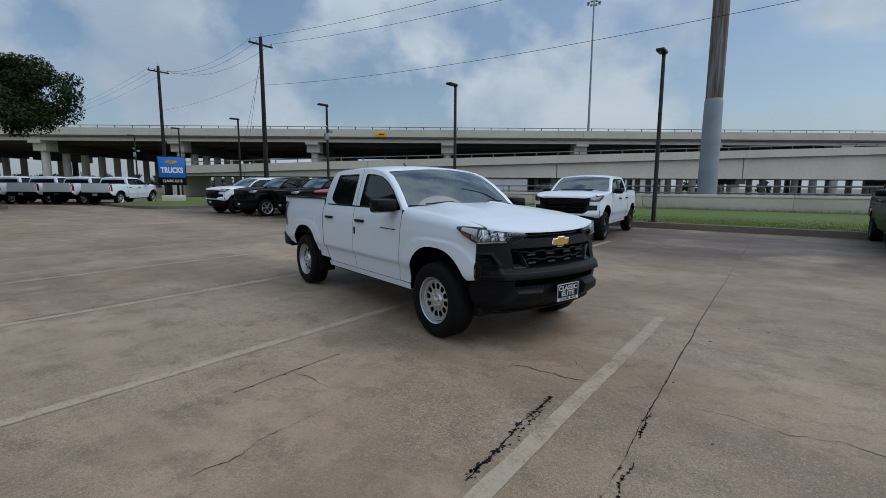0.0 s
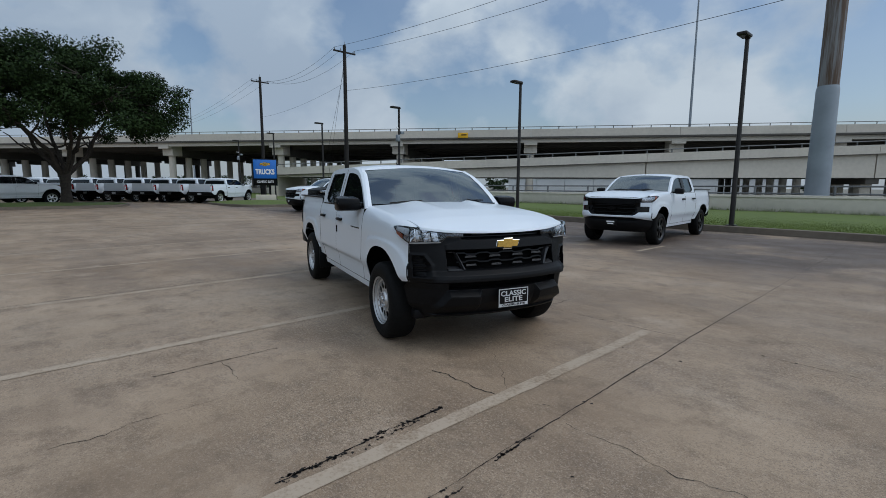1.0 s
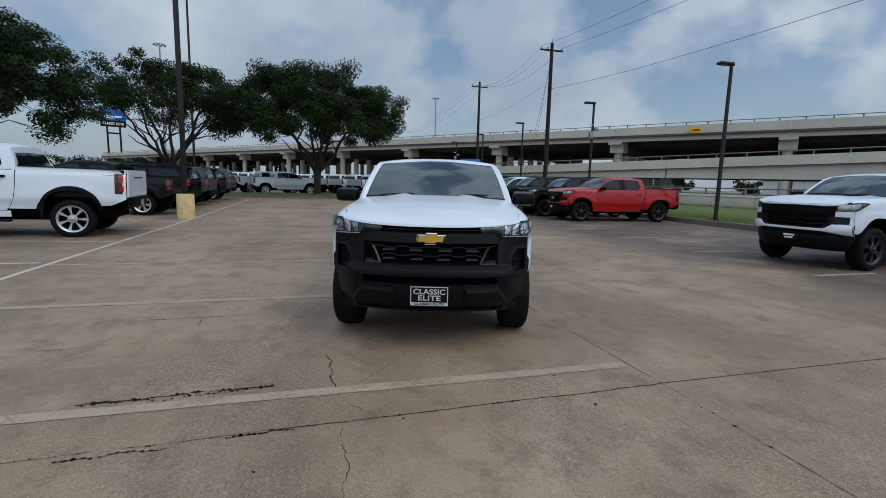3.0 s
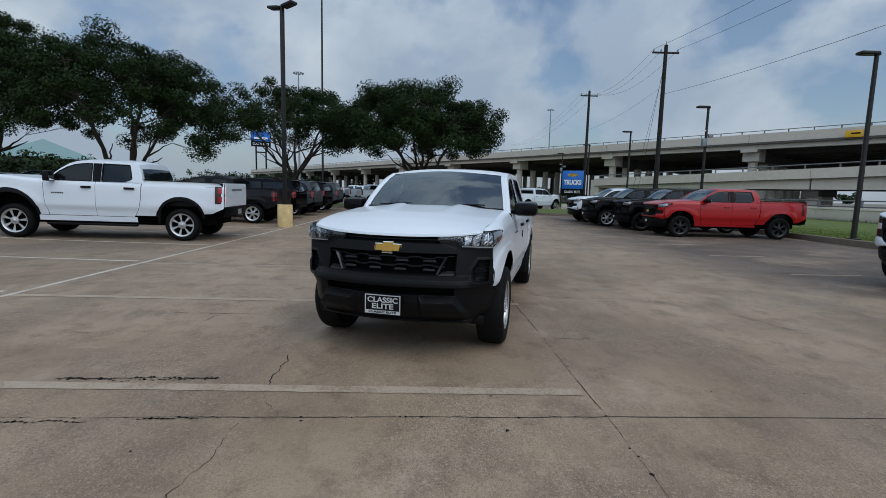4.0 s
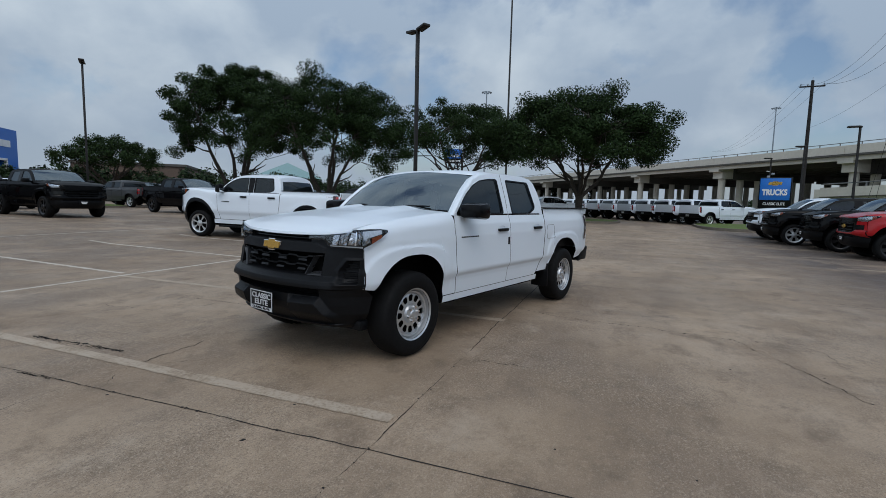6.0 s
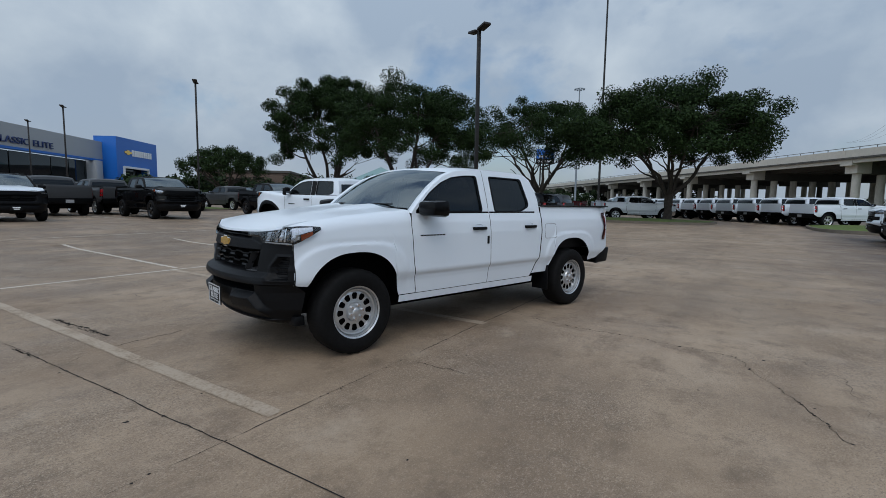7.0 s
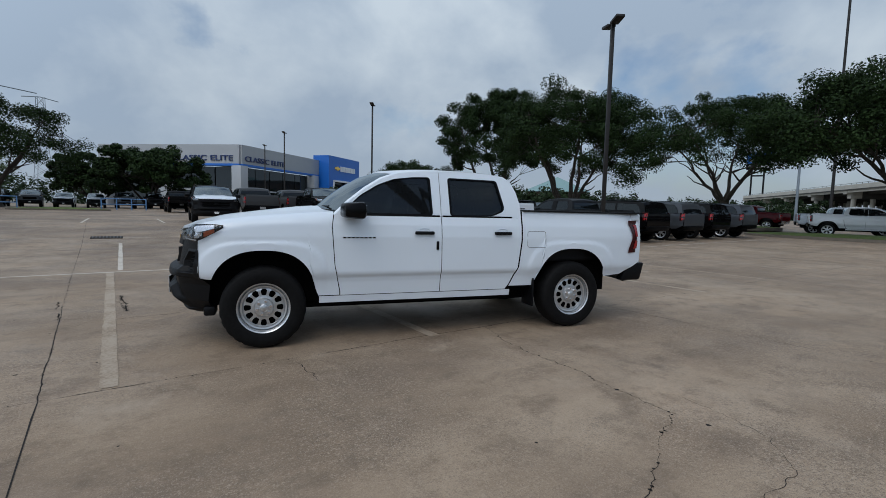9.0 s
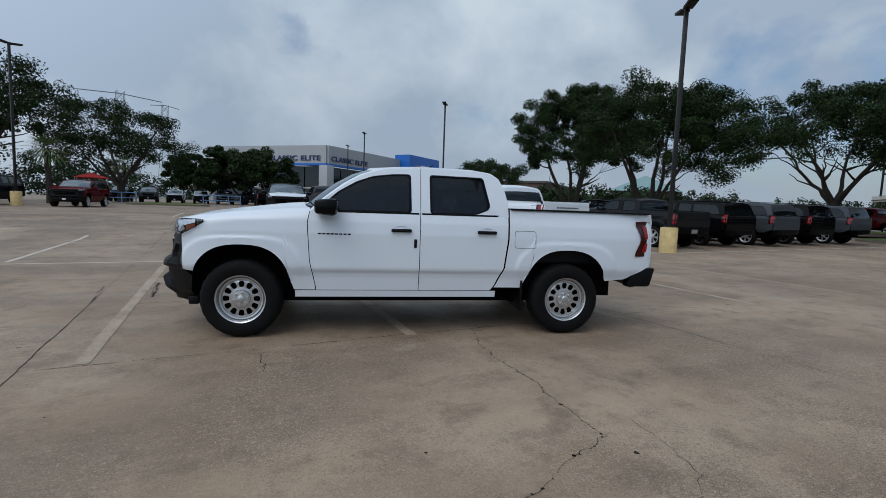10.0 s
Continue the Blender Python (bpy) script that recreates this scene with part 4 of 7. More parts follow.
        if hero:
            for i, seed_ in ((2, 3), (3, 8), (4, 5)):
                p_ = lamp_rows(i, i + 1, 0.12 if i == 2 else 0.16, 0.84, 0.0)
                r0, r1 = [[Vector(q) for q in r_] for r_ in (p_ if sgn < 0 else p_[::-1])]
                rg = random.Random(seed_)
                cols = 5 if i != 4 else 3
                rows = []
                for c in range(cols + 1):
                    f = 0.06 + 0.88 * c / cols
                    rows.append([tuple(r0[k].lerp(r1[k], f) + Vector((0.016 - 0.010 * math.sin(math.pi * f) + rg.uniform(-0.006, 0.006), sgn * 0.012, rg.uniform(-0.004, 0.004)))) for k in range(6)])
                put("lamp_reflector", grid(rows if sgn < 0 else rows[::-1]), REFLECT, lamp, "faceted chrome bowl", False)
            put("side_reflector", grid(lamp_rows(4, 6, 0.10, 0.50, 0.018)), SILVERLAMP, lamp, "bright silver inner wing of the lamp")
            put("turn_lamp", grid(lamp_rows(0, 1, 0.30, 0.75, 0.005)), SATIN, lamp)
            for i in (2, 3):
                rows = lamp_rows(i, i + 1, 0.10, 0.84, 0.024)
                r0, r1 = rows if sgn < 0 else rows[::-1]
                put("lamp_divider", grid([[tuple(Vector(p).lerp(Vector(q), f)) for p, q in zip(r0, r1)] for f in ((0.46, 0.54) if sgn < 0 else (0.54, 0.46))]), CHROME if i == 3 else LAMPIN, lamp)
        else:
            put("lamp_reflector", grid(lamp_rows(2, 5, 0.15, 0.82, 0.006)), REFLECT, lamp)
        put("daytime_lamp", grid(lamp_rows(2, 4, 0.90, 0.97, 0.007)), PLATEWHITE, lamp)
        put("amber_marker", grid(lamp_rows(5, 6, 0.56 if hero else 0.16, 0.94, 0.016 if hero else 0.007)), AMBER, lamp)
        put("lamp_lens", grid(lamp_rows(0, 7, 0.0, 1.0, 0.028 if hero else 0.011)), LENS, lamp, out=(1, sgn, 0))
        # tail lamp
        z0, z1 = (0.86, 1.245) if pickup else (0.95, 1.30)
        rows = []
        for k in range(9):
            z = lerp(z0, z1, k / 8)
            lead = 0.035 * math.cos(math.pi * (k / 8 - 0.5) * 2) if hero else -0.045 if pickup else 0.0
            r_ = []
            for j in range(7):
                t = j / 6
                x = lerp(-4.17 - lead, -4.355, t)
                y = half_width(x, min(z, 1.2)) + 0.012 - 0.05 * t ** 3
                r_.append((x, sgn * y, z))
            r_.append((-4.362, sgn * (half_width(-4.33, min(z, 1.2)) - (0.18 if pickup else 0.10)), z))
            rows.append(r_ if sgn < 0 else r_[::-1])
        tl = put("tail_lamp", grid(rows), TAILDARK, out=(-0.6, sgn, 0))
        put("tail_lamp_lens", grid([[(p[0] - 0.003, p[1] + sgn * 0.004, p[2]) for p in (r_[2:7] if sgn < 0 else r_[1:6])] for r_ in rows[1:4]]), TAILRED, tl)
        put("tail_lamp_lens", grid([[(p[0] - 0.003, p[1] + sgn * 0.004, p[2]) for p in (r_[2:7] if sgn < 0 else r_[1:6])] for r_ in rows[4:8]]), TAILRED, tl)
        if hero:
            bm = bmesh.new()
            fx = [(x, z) for x, z in rounded([(-2.74, 1.11), (-2.97, 1.11), (-2.97, 0.93), (-2.74, 0.93)], 0.03)]
            pts = [(x, sgn * (half_width(x, z) + 0.0008), z) for x, z in fx]
            add_tube(bm, pts + pts[:1], 0.0022, 4, False)
            if sgn > 0:
                put("fuel_door_seam", bm, CONCRETE_D, side, "fine round-cornered fuel flap seam")
            else:
                bm.free()
            put("mud_flap", box(-2.84, sgn * 0.80, 0.42, 0.02, 0.24, 0.32, 0.006), PLASTIC)
        elif pickup and size is HEAVY:
            for xa in (0.0, -WB):
                rows = []
                for k in range(19):
                    a_ = math.pi * k / 18
                    c_, s_ = math.cos(a_), math.sin(a_)
                    ex_, ez_ = math.copysign(abs(c_) ** 0.8, c_), s_ ** 0.8
                    r_ = []
                    for q, o_ in ((0.985, -0.03), (1.0, 0.016), (1.10, 0.016), (1.125, 0.002)):
                        x, z = xa + ARCH_W * q * ex_, max(0.47, HUB_Z + ARCH_H * q * ez_ - (0.0 if ez_ > 0.3 else 0.02))
                        r_.append((x, sgn * (half_width(x, z) + o_), z))
                    rows.append(r_ if sgn > 0 else r_[::-1])
                put("wheel_arch_moulding", grid(rows), PLASTIC, top)
            for k in range(7):
                x = -0.80 - 0.038 * k
                put("badge_bar", box(x, sgn * (half_width(x, 0.98) + 0.001), 0.98, 0.028, 0.003, 0.022), GLOSSBLACK, d1, "small dark plain bar of a name badge")
            for k in range(5):
                x = -3.92 - 0.045 * k
                put("bed_decal_bar", box(x, sgn * (half_width(x, 1.19) + 0.001), 1.19, 0.034, 0.003, 0.020), TAILRED if k == 0 else MIDGREY, side, "plain bar of a small bedside decal")
            put("step_bar", box(-1.60, sgn * 0.86, 0.335, 1.9, 0.12, 0.05, 0.015), PLASTIC)
            put("mud_flap", box(-2.85, sgn * 0.80, 0.50, 0.02, 0.22, 0.26, 0.006), PLASTIC)
    # hood, its front edge rolled down onto the lamps
    ns, nu = (22 * nq, 24 * nq) if hero or decal or size is HEAVY else (14, 18)
    rows = [[hood_pt(-1 + 2 * j / nu, k / ns) for j in range(nu + 1)] for k in range(ns + 1)]
    rows.append([(x + 0.006, y, z - 0.010) for x, y, z in rows[-1]])
    rows.append([(x + 0.002, y, z - 0.012) for x, y, z in rows[-1]])
    put("hood", sheet([r[::-1] for r in rows], 0.012), hood_mat or colour)
    if decal:
        put("hood_decal", grid([[(p[0], p[1], p[2] + 0.017) for p in r[5:20]][::-1] for r in rows[0:11]]), VINYL, top, "black bonnet decal")
    # windscreen, roof, rear of the cab
    pillar = CABTOP[:5]
    rows = []
    for i, (x, z) in enumerate(pillar):
        y = upper_y(z)
        t = i / 4
        yi = y - lerp(0.075, 0.075, t)
        rows.append([(lerp(x, x + lerp(0.15, 0.10, t) * (1 - (v * v)), 1.0), v * yi, z + lerp(0.035, 0.040, t) * (1 - v * v) + 0.004) for v in [-1 + 2 * j / 16 for j in range(17)]])
    ws = put("windscreen", grid([r[::-1] for r in rows]), SCREEN, plabel="sloping windscreen reflecting the clouds", out=(1, 0, 1))
    for sgn in (-1, 1):
        rows2 = []
        for i, (x, z) in enumerate(pillar):
            y = upper_y(z)
            r_ = [(x, sgn * y, z), (x + 0.012, sgn * (y - 0.03), z + 0.012), (x + 0.004, sgn * (y - 0.075), z + 0.006)]
            rows2.append(r_ if sgn > 0 else r_[::-1])
        put("windscreen_pillar", grid(rows2), colour)
        put("cowl", grid([[(-0.50 - 0.13 * u * u - 0.02, u * 0.80 * sgn, 1.30 + 0.012 * (1 - u * u)) for u in [j / 8 for j in range(9)]], [(-0.66 + 0.17 * (1 - u * u), u * 0.80 * sgn, 1.282 + 0.035 * (1 - u * u)) for u in [j / 8 for j in range(9)]]]), PLASTIC)
    if hero:
        for y0, y1 in ((-0.62, -0.05), (-0.02, 0.60)):
            bm = tube([(-0.53 - 0.10 * y0 * y0, y0, 1.315), (-0.56 - 0.05 * y1 * y1, (y0 + y1) / 2, 1.335), (-0.58 - 0.10 * y1 * y1, y1, 1.335)], 0.008, 6)
            put("wiper", bm, PLASTIC)
    roofline = (CABTOP if pickup else SUVTOP)[4:] + [(CABREAR if pickup else SUVREAR)[0], (CABREAR if pickup else SUVREAR)[1]]
    rows = []
    for i, (x, z) in enumerate(roofline):
        y = upper_y(z)
        rows.append([(x + (0.10 * (1 - v * v) if i == 0 else 0), v * y, z + 0.052 * (1 - abs(v) ** 2.6)) for v in [-1 + 2 * j / 18 for j in range(19)]])
    x, z = roofline[0]
    y = upper_y(z)
    rows.insert(0, [(x + 0.10 * (1 - w_ * w_) + 0.035, w_ * (y - 0.02), z + 0.040 * (1 - w_ * w_) - 0.012) for w_ in [-1 + 2 * j / 18 for j in range(19)]])
    roof = put("roof", grid(rows), colour, out=(0, 0, 1))
    if not pickup:
        for sgn in (-1, 1):
            put("roof_rail", tube([(-1.5, sgn * 0.66, 1.775), (-1.6, sgn * 0.66, 1.80), (-3.5, sgn * 0.66, 1.785), (-3.6, sgn * 0.66, 1.755)], 0.014, 6), GLOSSBLACK, roof)
    lining = [[(p[0], p[1] * 0.94, p[2] - 0.045) for p in r_] for r_ in rows[1:]]
    put("headliner", grid(lining), SEAT, roof, "dark cabin headliner")
    back = (CABREAR if pickup else SUVREAR)[1:]
    rows, wrows = [], []
    for x, z in back:
        y = upper_y(z)
        rows.append([(x - 0.015 * (1 - v * v), v * y, z + (0.052 * (1 - abs(v) ** 2.6) if (x, z) == back[0] else 0)) for v in [-1 + 2 * j / 10 for j in range(11)]])
        wrows.append([(x - 0.020 * (1 - v * v) - 0.006, v * (y - 0.09), z + 0.008 - (0.02 if (x, z) == back[0] else 0)) for v in [-1 + 2 * j / 10 for j in range(11)]])
    rr_ = put("cab_back" if pickup else "liftgate_frame", grid(rows), colour, out=(-1, 0, 0.3))
    if pickup:
        put("cab_back_lining", grid([[(p[0] + 0.05, p[1] * 0.96, p[2] - 0.03) for p in r_] for r_ in rows]), SEAT, rr_)
    put("rear_window", grid(wrows if pickup else wrows[:-1] + [wrows[-1]]), GLASS, rr_, out=(-1, 0, 0.4))
    # tailgate
    zt = 1.325 if pickup else 1.25
    rows = []
    for k in range(9):
        z = lerp(0.79 if pickup and not hero else 0.70, zt, k / 8)
        x = -4.335 - 0.012 * math.sin(math.pi * k / 8) - (0.010 if k == 7 else 0)
        rows.append([(x, v * (half_width(-4.33, min(z, 1.2)) - 0.03), z) for v in [-1 + 2 * j / 12 for j in range(13)]])
    tg = put("tailgate", sheet(rows, 0.03), colour)
    if pickup:
        put("tailgate_handle", box(-4.352, 0, 1.24, 0.02, 0.20, 0.05, 0.008), PLASTIC, tg)
        if size is HEAVY:
            for k in range(9):
                put("name_bar", box(-4.386, -0.36 + 0.09 * k, 1.13, 0.006, 0.066, 0.04), MIDGREY, tg, "plain dark bar of the maker's name")
        put("bed_rail_cap", box(-3.50, 0.865, 1.335, 1.62, 0.07, 0.018, 0.006), PLASTIC)
        put("bed_rail_cap", box(-3.50, -0.865, 1.335, 1.62, 0.07, 0.018, 0.006), PLASTIC)
        bm = box(-3.50, 0, 0.78, 1.64, 1.60, 0.04)
        add_box(bm, -2.71, 0, 1.05, 0.04, 1.60, 0.55)
        add_box(bm, -3.50, 0.82, 1.05, 1.60, 0.05, 0.54)
        add_box(bm, -3.50, -0.82, 1.05, 1.60, 0.05, 0.54)
        put("bed_liner", bm, PLASTIC)
        put("bed_top_edge", box(-4.345, 0, 1.327, 0.03, 1.60, 0.018, 0.005), PLASTIC)
    rb = bumper if not hero else PLASTIC
    bm = bmesh.new()
    rows = []
    for j in range(15):
        v = -1 + 2 * j / 14
        xo = -4.455 + 0.10 * abs(v) ** 4
        yy = v * 0.875
        up_ = 0.06 if pickup and not hero else 0.0
        rows.append([(xo + 0.13, yy * 0.99, 0.735 + up_), (xo + 0.01, yy, 0.715 + up_), (xo - 0.005, yy, 0.66 + up_ / 2), (xo + 0.03, yy, 0.545), (xo + 0.22, yy * 0.98, 0.50), (xo + 0.32, yy * 0.97, 0.60)])
    add_grid(bm, rows)
    bmesh.ops.solidify(bm, geom=bm.faces[:], thickness=0.02)
    bmp = put("rear_bumper", bm, rb)
    if hero:
        for sgn in (-1, 1):
            put("bed_corner", box(-4.275, sgn * 0.822, 1.285, 0.145, 0.072, 0.082, 0.016), colour)
            bm = box(-4.255, sgn * 0.835, 0.622, 0.26, 0.11, 0.215, 0.025)
            for v in bm.verts:
                v.co.x += 0.050 * (0.622 - v.co.z) / 0.107 - (0.03 if v.co.x < -4.255 else 0.0)
                if v.co.z > 0.622 and v.co.x < -4.255:
                    v.co.x += 0.035
            put("bumper_corner", bm, PLASTIC, bmp)
    if pickup and not hero:
        put("rear_plate", box(-4.47, 0, 0.64, 0.01, 0.30, 0.14, 0.003), PLATEWHITE, bmp)
    elif not pickup:
        put("rear_plate", box(-4.362, 0, 0.96, 0.01, 0.30, 0.14, 0.003), PLATEWHITE, tg)
        put("reflector_bar", box(-4.352, 0, 1.08, 0.014, 0.9, 0.03, 0.004), CHROME, tg)
    # front
    rows = []
    for k in range(nzf + 1):
        z = lerp(0.325, 1.100, k / nzf)
        W_ = edge_w(z)
        rows.append([face(W_ * (-1 + 2 * j / nyf), z) for j in range(nyf + 1)])
    if hero or front == "plain":
        fb = put("front_bumper", grid(rows), PLASTIC if hero else bumper, plabel="matte black moulded front bumper and grille surround" if hero else "")
    else:
        cut = int(nzf * 0.52)
        fb = put("front_bumper", grid(rows[:cut + 1]), bumper)
        fg = put("grille_surround", grid(rows[cut:]), colour if front == "body" else GLOSSBLACK)
        if front == "bold":
            rows = []
            for k in range(7):
                f = k / 6
                r_ = []
                for y in [0.868 * (-1 + 2 * j / 44) for j in range(45)]:
                    a_ = abs(y)
                    z = lerp(interp(a_, [(0.0, 0.672), (0.52, 0.672), (0.70, 0.635), (0.86, 0.60)]), interp(a_, [(0.0, 0.722), (0.53, 0.725), (0.63, 0.800), (0.86, 0.800)]), f)
                    r_.append((face(y, z, False)[0] + (0.018 if 0 < k < 6 else -0.004), y, z))
                rows.append(r_)
            put("bumper_bar", grid(rows), colour)
            for sgn in (-1, 1):
                ys = [0.60, 0.66, 0.72, 0.78, 0.825]
                put("corner_lamp", grid([[(lambda p: (p[0] + dx, p[1], p[2]))(face(sgn * y, z, False)) for y in (ys if sgn > 0 else ys[::-1])] for z, dx in ((0.800, 0.0), (0.808, 0.014), (0.90, 0.014), (0.905, 0.0))]), LAMPIN)
                put("corner_bar", grid([[(lambda p: (p[0] + 0.010, p[1], p[2]))(face(sgn * y, z, False)) for y in ([0.828, 0.842, 0.855, edge_w(z)] if sgn > 0 else [edge_w(z), 0.855, 0.842, 0.828])] for z in (0.795, 0.84, 0.91, 0.985)]), colour)
                put("cheek", grid([[(lambda p: (p[0] + 0.008, p[1], p[2]))(face(sgn * y, z, False)) for y in ([0.66, 0.72, 0.78, 0.84] if sgn > 0 else [0.84, 0.78, 0.72, 0.66])] for z in (0.906, 0.95, 0.985)]), colour)
    grl = new("grille")
    grl.parent = top
    # near-black sheet backs the grille mouth to deepen its shade
    put("grille_mesh", grid([[(face(y, z)[0] + 0.004, y, z) for y in [(0.565 if hero else 0.545) * (-1 + 2 * j / 20) for j in range(21)]] for z in [lerp(0.776, 0.93, k / 6) for k in range(7)]]), DARK, grl)
    if hero:
        # another near-black sheet darkens the depth of the intake
        put("lower_intake", grid([[(face(y, z)[0] + 0.003, y, z) for y in [0.56 * (-1 + 2 * j / 20) for j in range(21)]] for z in (0.612, 0.625, 0.64, 0.650)]), DARK, grl)
    for z in ((0.838, 0.905) if hero else (0.79, 0.86, 0.93)):
        rows = []
        wide = 0.49 if hero else 0.55
        ny_ = 64 if hero else 22
        for y in [wide * (-1 + 2 * j / ny_) for j in range(ny_ + 1)]:
            if hero:
                wv = (abs(y) + (0.09 if z < 0.87 else 0.20)) % 0.22
                wob = 0.006 * (min(1.0, max(0.0, (abs(wv - 0.11) - 0.045) / 0.02)) * 2 - 1)
            else:
                wob = 0.004 * (1 if (int((y + 0.56) / 0.16) % 2 == 0) else -1)
            x = face(y, z, False)[0] - (0.030 if hero else 0.022)
            rows.append([(x - 0.035, y, z + 0.015 + wob), (x, y, z + 0.009 + wob), (x + 0.003, y, z - 0.004 + wob), (x - 0.03, y, z - 0.012 + wob)])
        put("grille_bar", grid(rows), GLOSSBLACK, grl)
    if hero:
        for sgn in (-1, 1):
            # thin angled bracket and its wedge foot at each end of the mouth
            rows = []
            for (y, z) in ((0.572, 0.928), (0.512, 0.926), (0.500, 0.915), (0.470, 0.850), (0.436, 0.775)):
                x = face(y, z, False)[0]
                r_ = [(x - 0.050, sgn * (y + 0.004), z), (x - 0.004, sgn * y, z), (x - 0.004, sgn * (y - 0.009), z - 0.007), (x - 0.050, sgn * (y - 0.012), z - 0.008)]
                rows.append(r_ if sgn < 0 else r_[::-1])
            put("grille_bracket", sheet(rows, 0.004), SATIN, grl, "dark satin angled grille bracket")
            rows = []
            for y, dz in ((0.572, 0.030), (0.540, 0.030), (0.470, 0.026), (0.440, 0.004)):
                x = face(y, 0.78, False)[0]
                r_ = [(x - 0.060, sgn * y, 0.768 + dz), (x - 0.006, sgn * y, 0.768 + dz * 0.35), (x - 0.004, sgn * y, 0.766)]
                rows.append(r_ if sgn < 0 else r_[::-1])
            put("bracket_foot", sheet(rows, 0.004), SATIN, grl)
            for k in range(5):
                z = 0.728 + 0.033 * k
                y0 = interp(z, [(0.70, 0.752), (0.755, 0.722), (0.815, 0.722), (0.90, 0.775)]) + 0.006
                rows = []
                for j in range(6):
                    y = lerp(y0, 0.838, j / 5)
                    x = face(y, z, False)[0]
                    r_ = [(x - 0.052, sgn * y, z + 0.010), (x - 0.026, sgn * y, z + 0.006), (x - 0.026, sgn * y, z - 0.002), (x - 0.052, sgn * y, z - 0.006)]
                    rows.append(r_)
                put("vent_slat", grid(rows if sgn < 0 else rows[::-1]), PLASTIC, fb)
        # near-black sheet puts shade into the slot under the hood
        put("upper_grille_strip", grid([[(face(y, z)[0] + 0.003, y, z) for y in [0.425 * (-1 + 2 * j / 24) for j in range(25)]] for z in (1.043, 1.06, 1.075, 1.095)]), DARK, grl)
        put("upper_grille_bar", grid([[(face(y, z, False)[0] - dx, y, z) for y in [0.425 * (-1 + 2 * j / 24) for j in range(25)]] for z, dx in ((1.052, 0.03), (1.054, 0.018), (1.062, 0.018), (1.065, 0.03))]), GLOSSBLACK, grl)
        for z, ys, wd_ in ((0.880, (-0.36, -0.125, 0.125, 0.36), 0.120), (0.806, (-0.36, -0.115, 0.115, 0.36), 0.110), (1.076, (-0.25, 0.25), 0.17)):
            for y in ys:
                x = face(y, z, False)[0] - 0.026
                bm = bmesh.new()
                add_grid(bm, [[(x - 0.012, y - wd_ / 2 - 0.006, z - 0.010), (x, y - wd_ / 2, z - 0.006), (x - 0.008, y - wd_ / 2 + 0.008, z + 0.010)], [(x - 0.012, y + wd_ / 2 + 0.006, z - 0.010), (x, y + wd_ / 2, z - 0.006), (x - 0.008, y + wd_ / 2 - 0.008, z + 0.010)]])
                bmesh.ops.solidify(bm, geom=bm.faces[:], thickness=0.006)
                put("grille_insert", bm, SATIN, grl)
    ex = face(0, 0.985 if hero else 0.90, False)[0]
    ez = 0.985 if hero else 0.865
    bm = bmesh.new()
    cross = [(-0.125, -0.030), (-0.052, -0.030), (-0.052, -0.046), (0.040, -0.046), (0.046, -0.030), (0.112, -0.030), (0.125, 0.030), (0.052, 0.030), (0.052, 0.046), (-0.040, 0.046), (-0.046, 0.030), (-0.112, 0.030)]
    lo_ = [bm.verts.new((ex - 0.005, y * 0.97, ez + z)) for y, z in cross]
    hi_ = [bm.verts.new((ex + 0.018, y * 0.9, ez + z * 0.82)) for y, z in cross]
    bm.faces.new(hi_)
    for k in range(12):
        bm.faces.new((lo_[k], lo_[(k + 1) % 12], hi_[(k + 1) % 12], hi_[k]))
    put("badge", bm, GOLD if hero else (GOLD if colour in (RED,) else GLOSSBLACK), plabel="gold cross-shaped badge with chrome edge" if hero else "")
    if hero:
        bm = bmesh.new()
        pts = [(ex + 0.006, y * 1.0, ez + z * 1.0) for y, z in cross]
        add_tube(bm, pts + pts[:1], 0.006, 5, False)
        put("badge_rim", bm, CHROME)
    if plate:
        pz, pxx = (0.512, 0.902) if hero else (0.54, 0.884)
        pl = put("front_plate", box(pxx, 0, pz, 0.012, 0.318, 0.165, 0.003), SIGNBLACK, plabel="black dealer plate with white frame and lettering" if hero else "")
        if hero:
            bm = bmesh.new()
            for dy, dz, sy_, sz_ in ((0, 0.078, 0.318, 0.007), (0, -0.078, 0.318, 0.007), (0.155, 0, 0.007, 0.165), (-0.155, 0, 0.007, 0.165)):
                add_box(bm, pxx + 0.008, dy, pz + dz, 0.006, sy_, sz_, 0.001)
            add_box(bm, pxx + 0.007, 0, pz - 0.066, 0.005, 0.31, 0.026)
            put("plate_frame", bm, PLATEWHITE, pl)
            for body_, dz, wd_, sz_ in (("CLASSIC", 0.036, 0.27, 0.062), ("ELITE", -0.018, 0.19, 0.062)):
                text_part("plate_lettering", body_, sz_, PLATEWHITE, pl, pose(pxx + 0.008, 0, pz + dz, 90, 0, 90), "", 0.002, wd_, 0.001)
            text_part("plate_lettering", "CLASSIC ELITE", 0.024, SIGNBLACK, pl, pose(pxx + 0.011, 0, pz - 0.066, 90, 0, 90), "", 0.002, 0.25, 0.0004)
        else:
            bm = bmesh.new()
            add_box(bm, pxx + 0.008, 0, pz + 0.02, 0.004, 0.2, 0.03)
            add_box(bm, pxx + 0.008, 0, pz - 0.03, 0.004, 0.15, 0.03)
            put("plate_bars", bm, SIGNWHITE, pl)
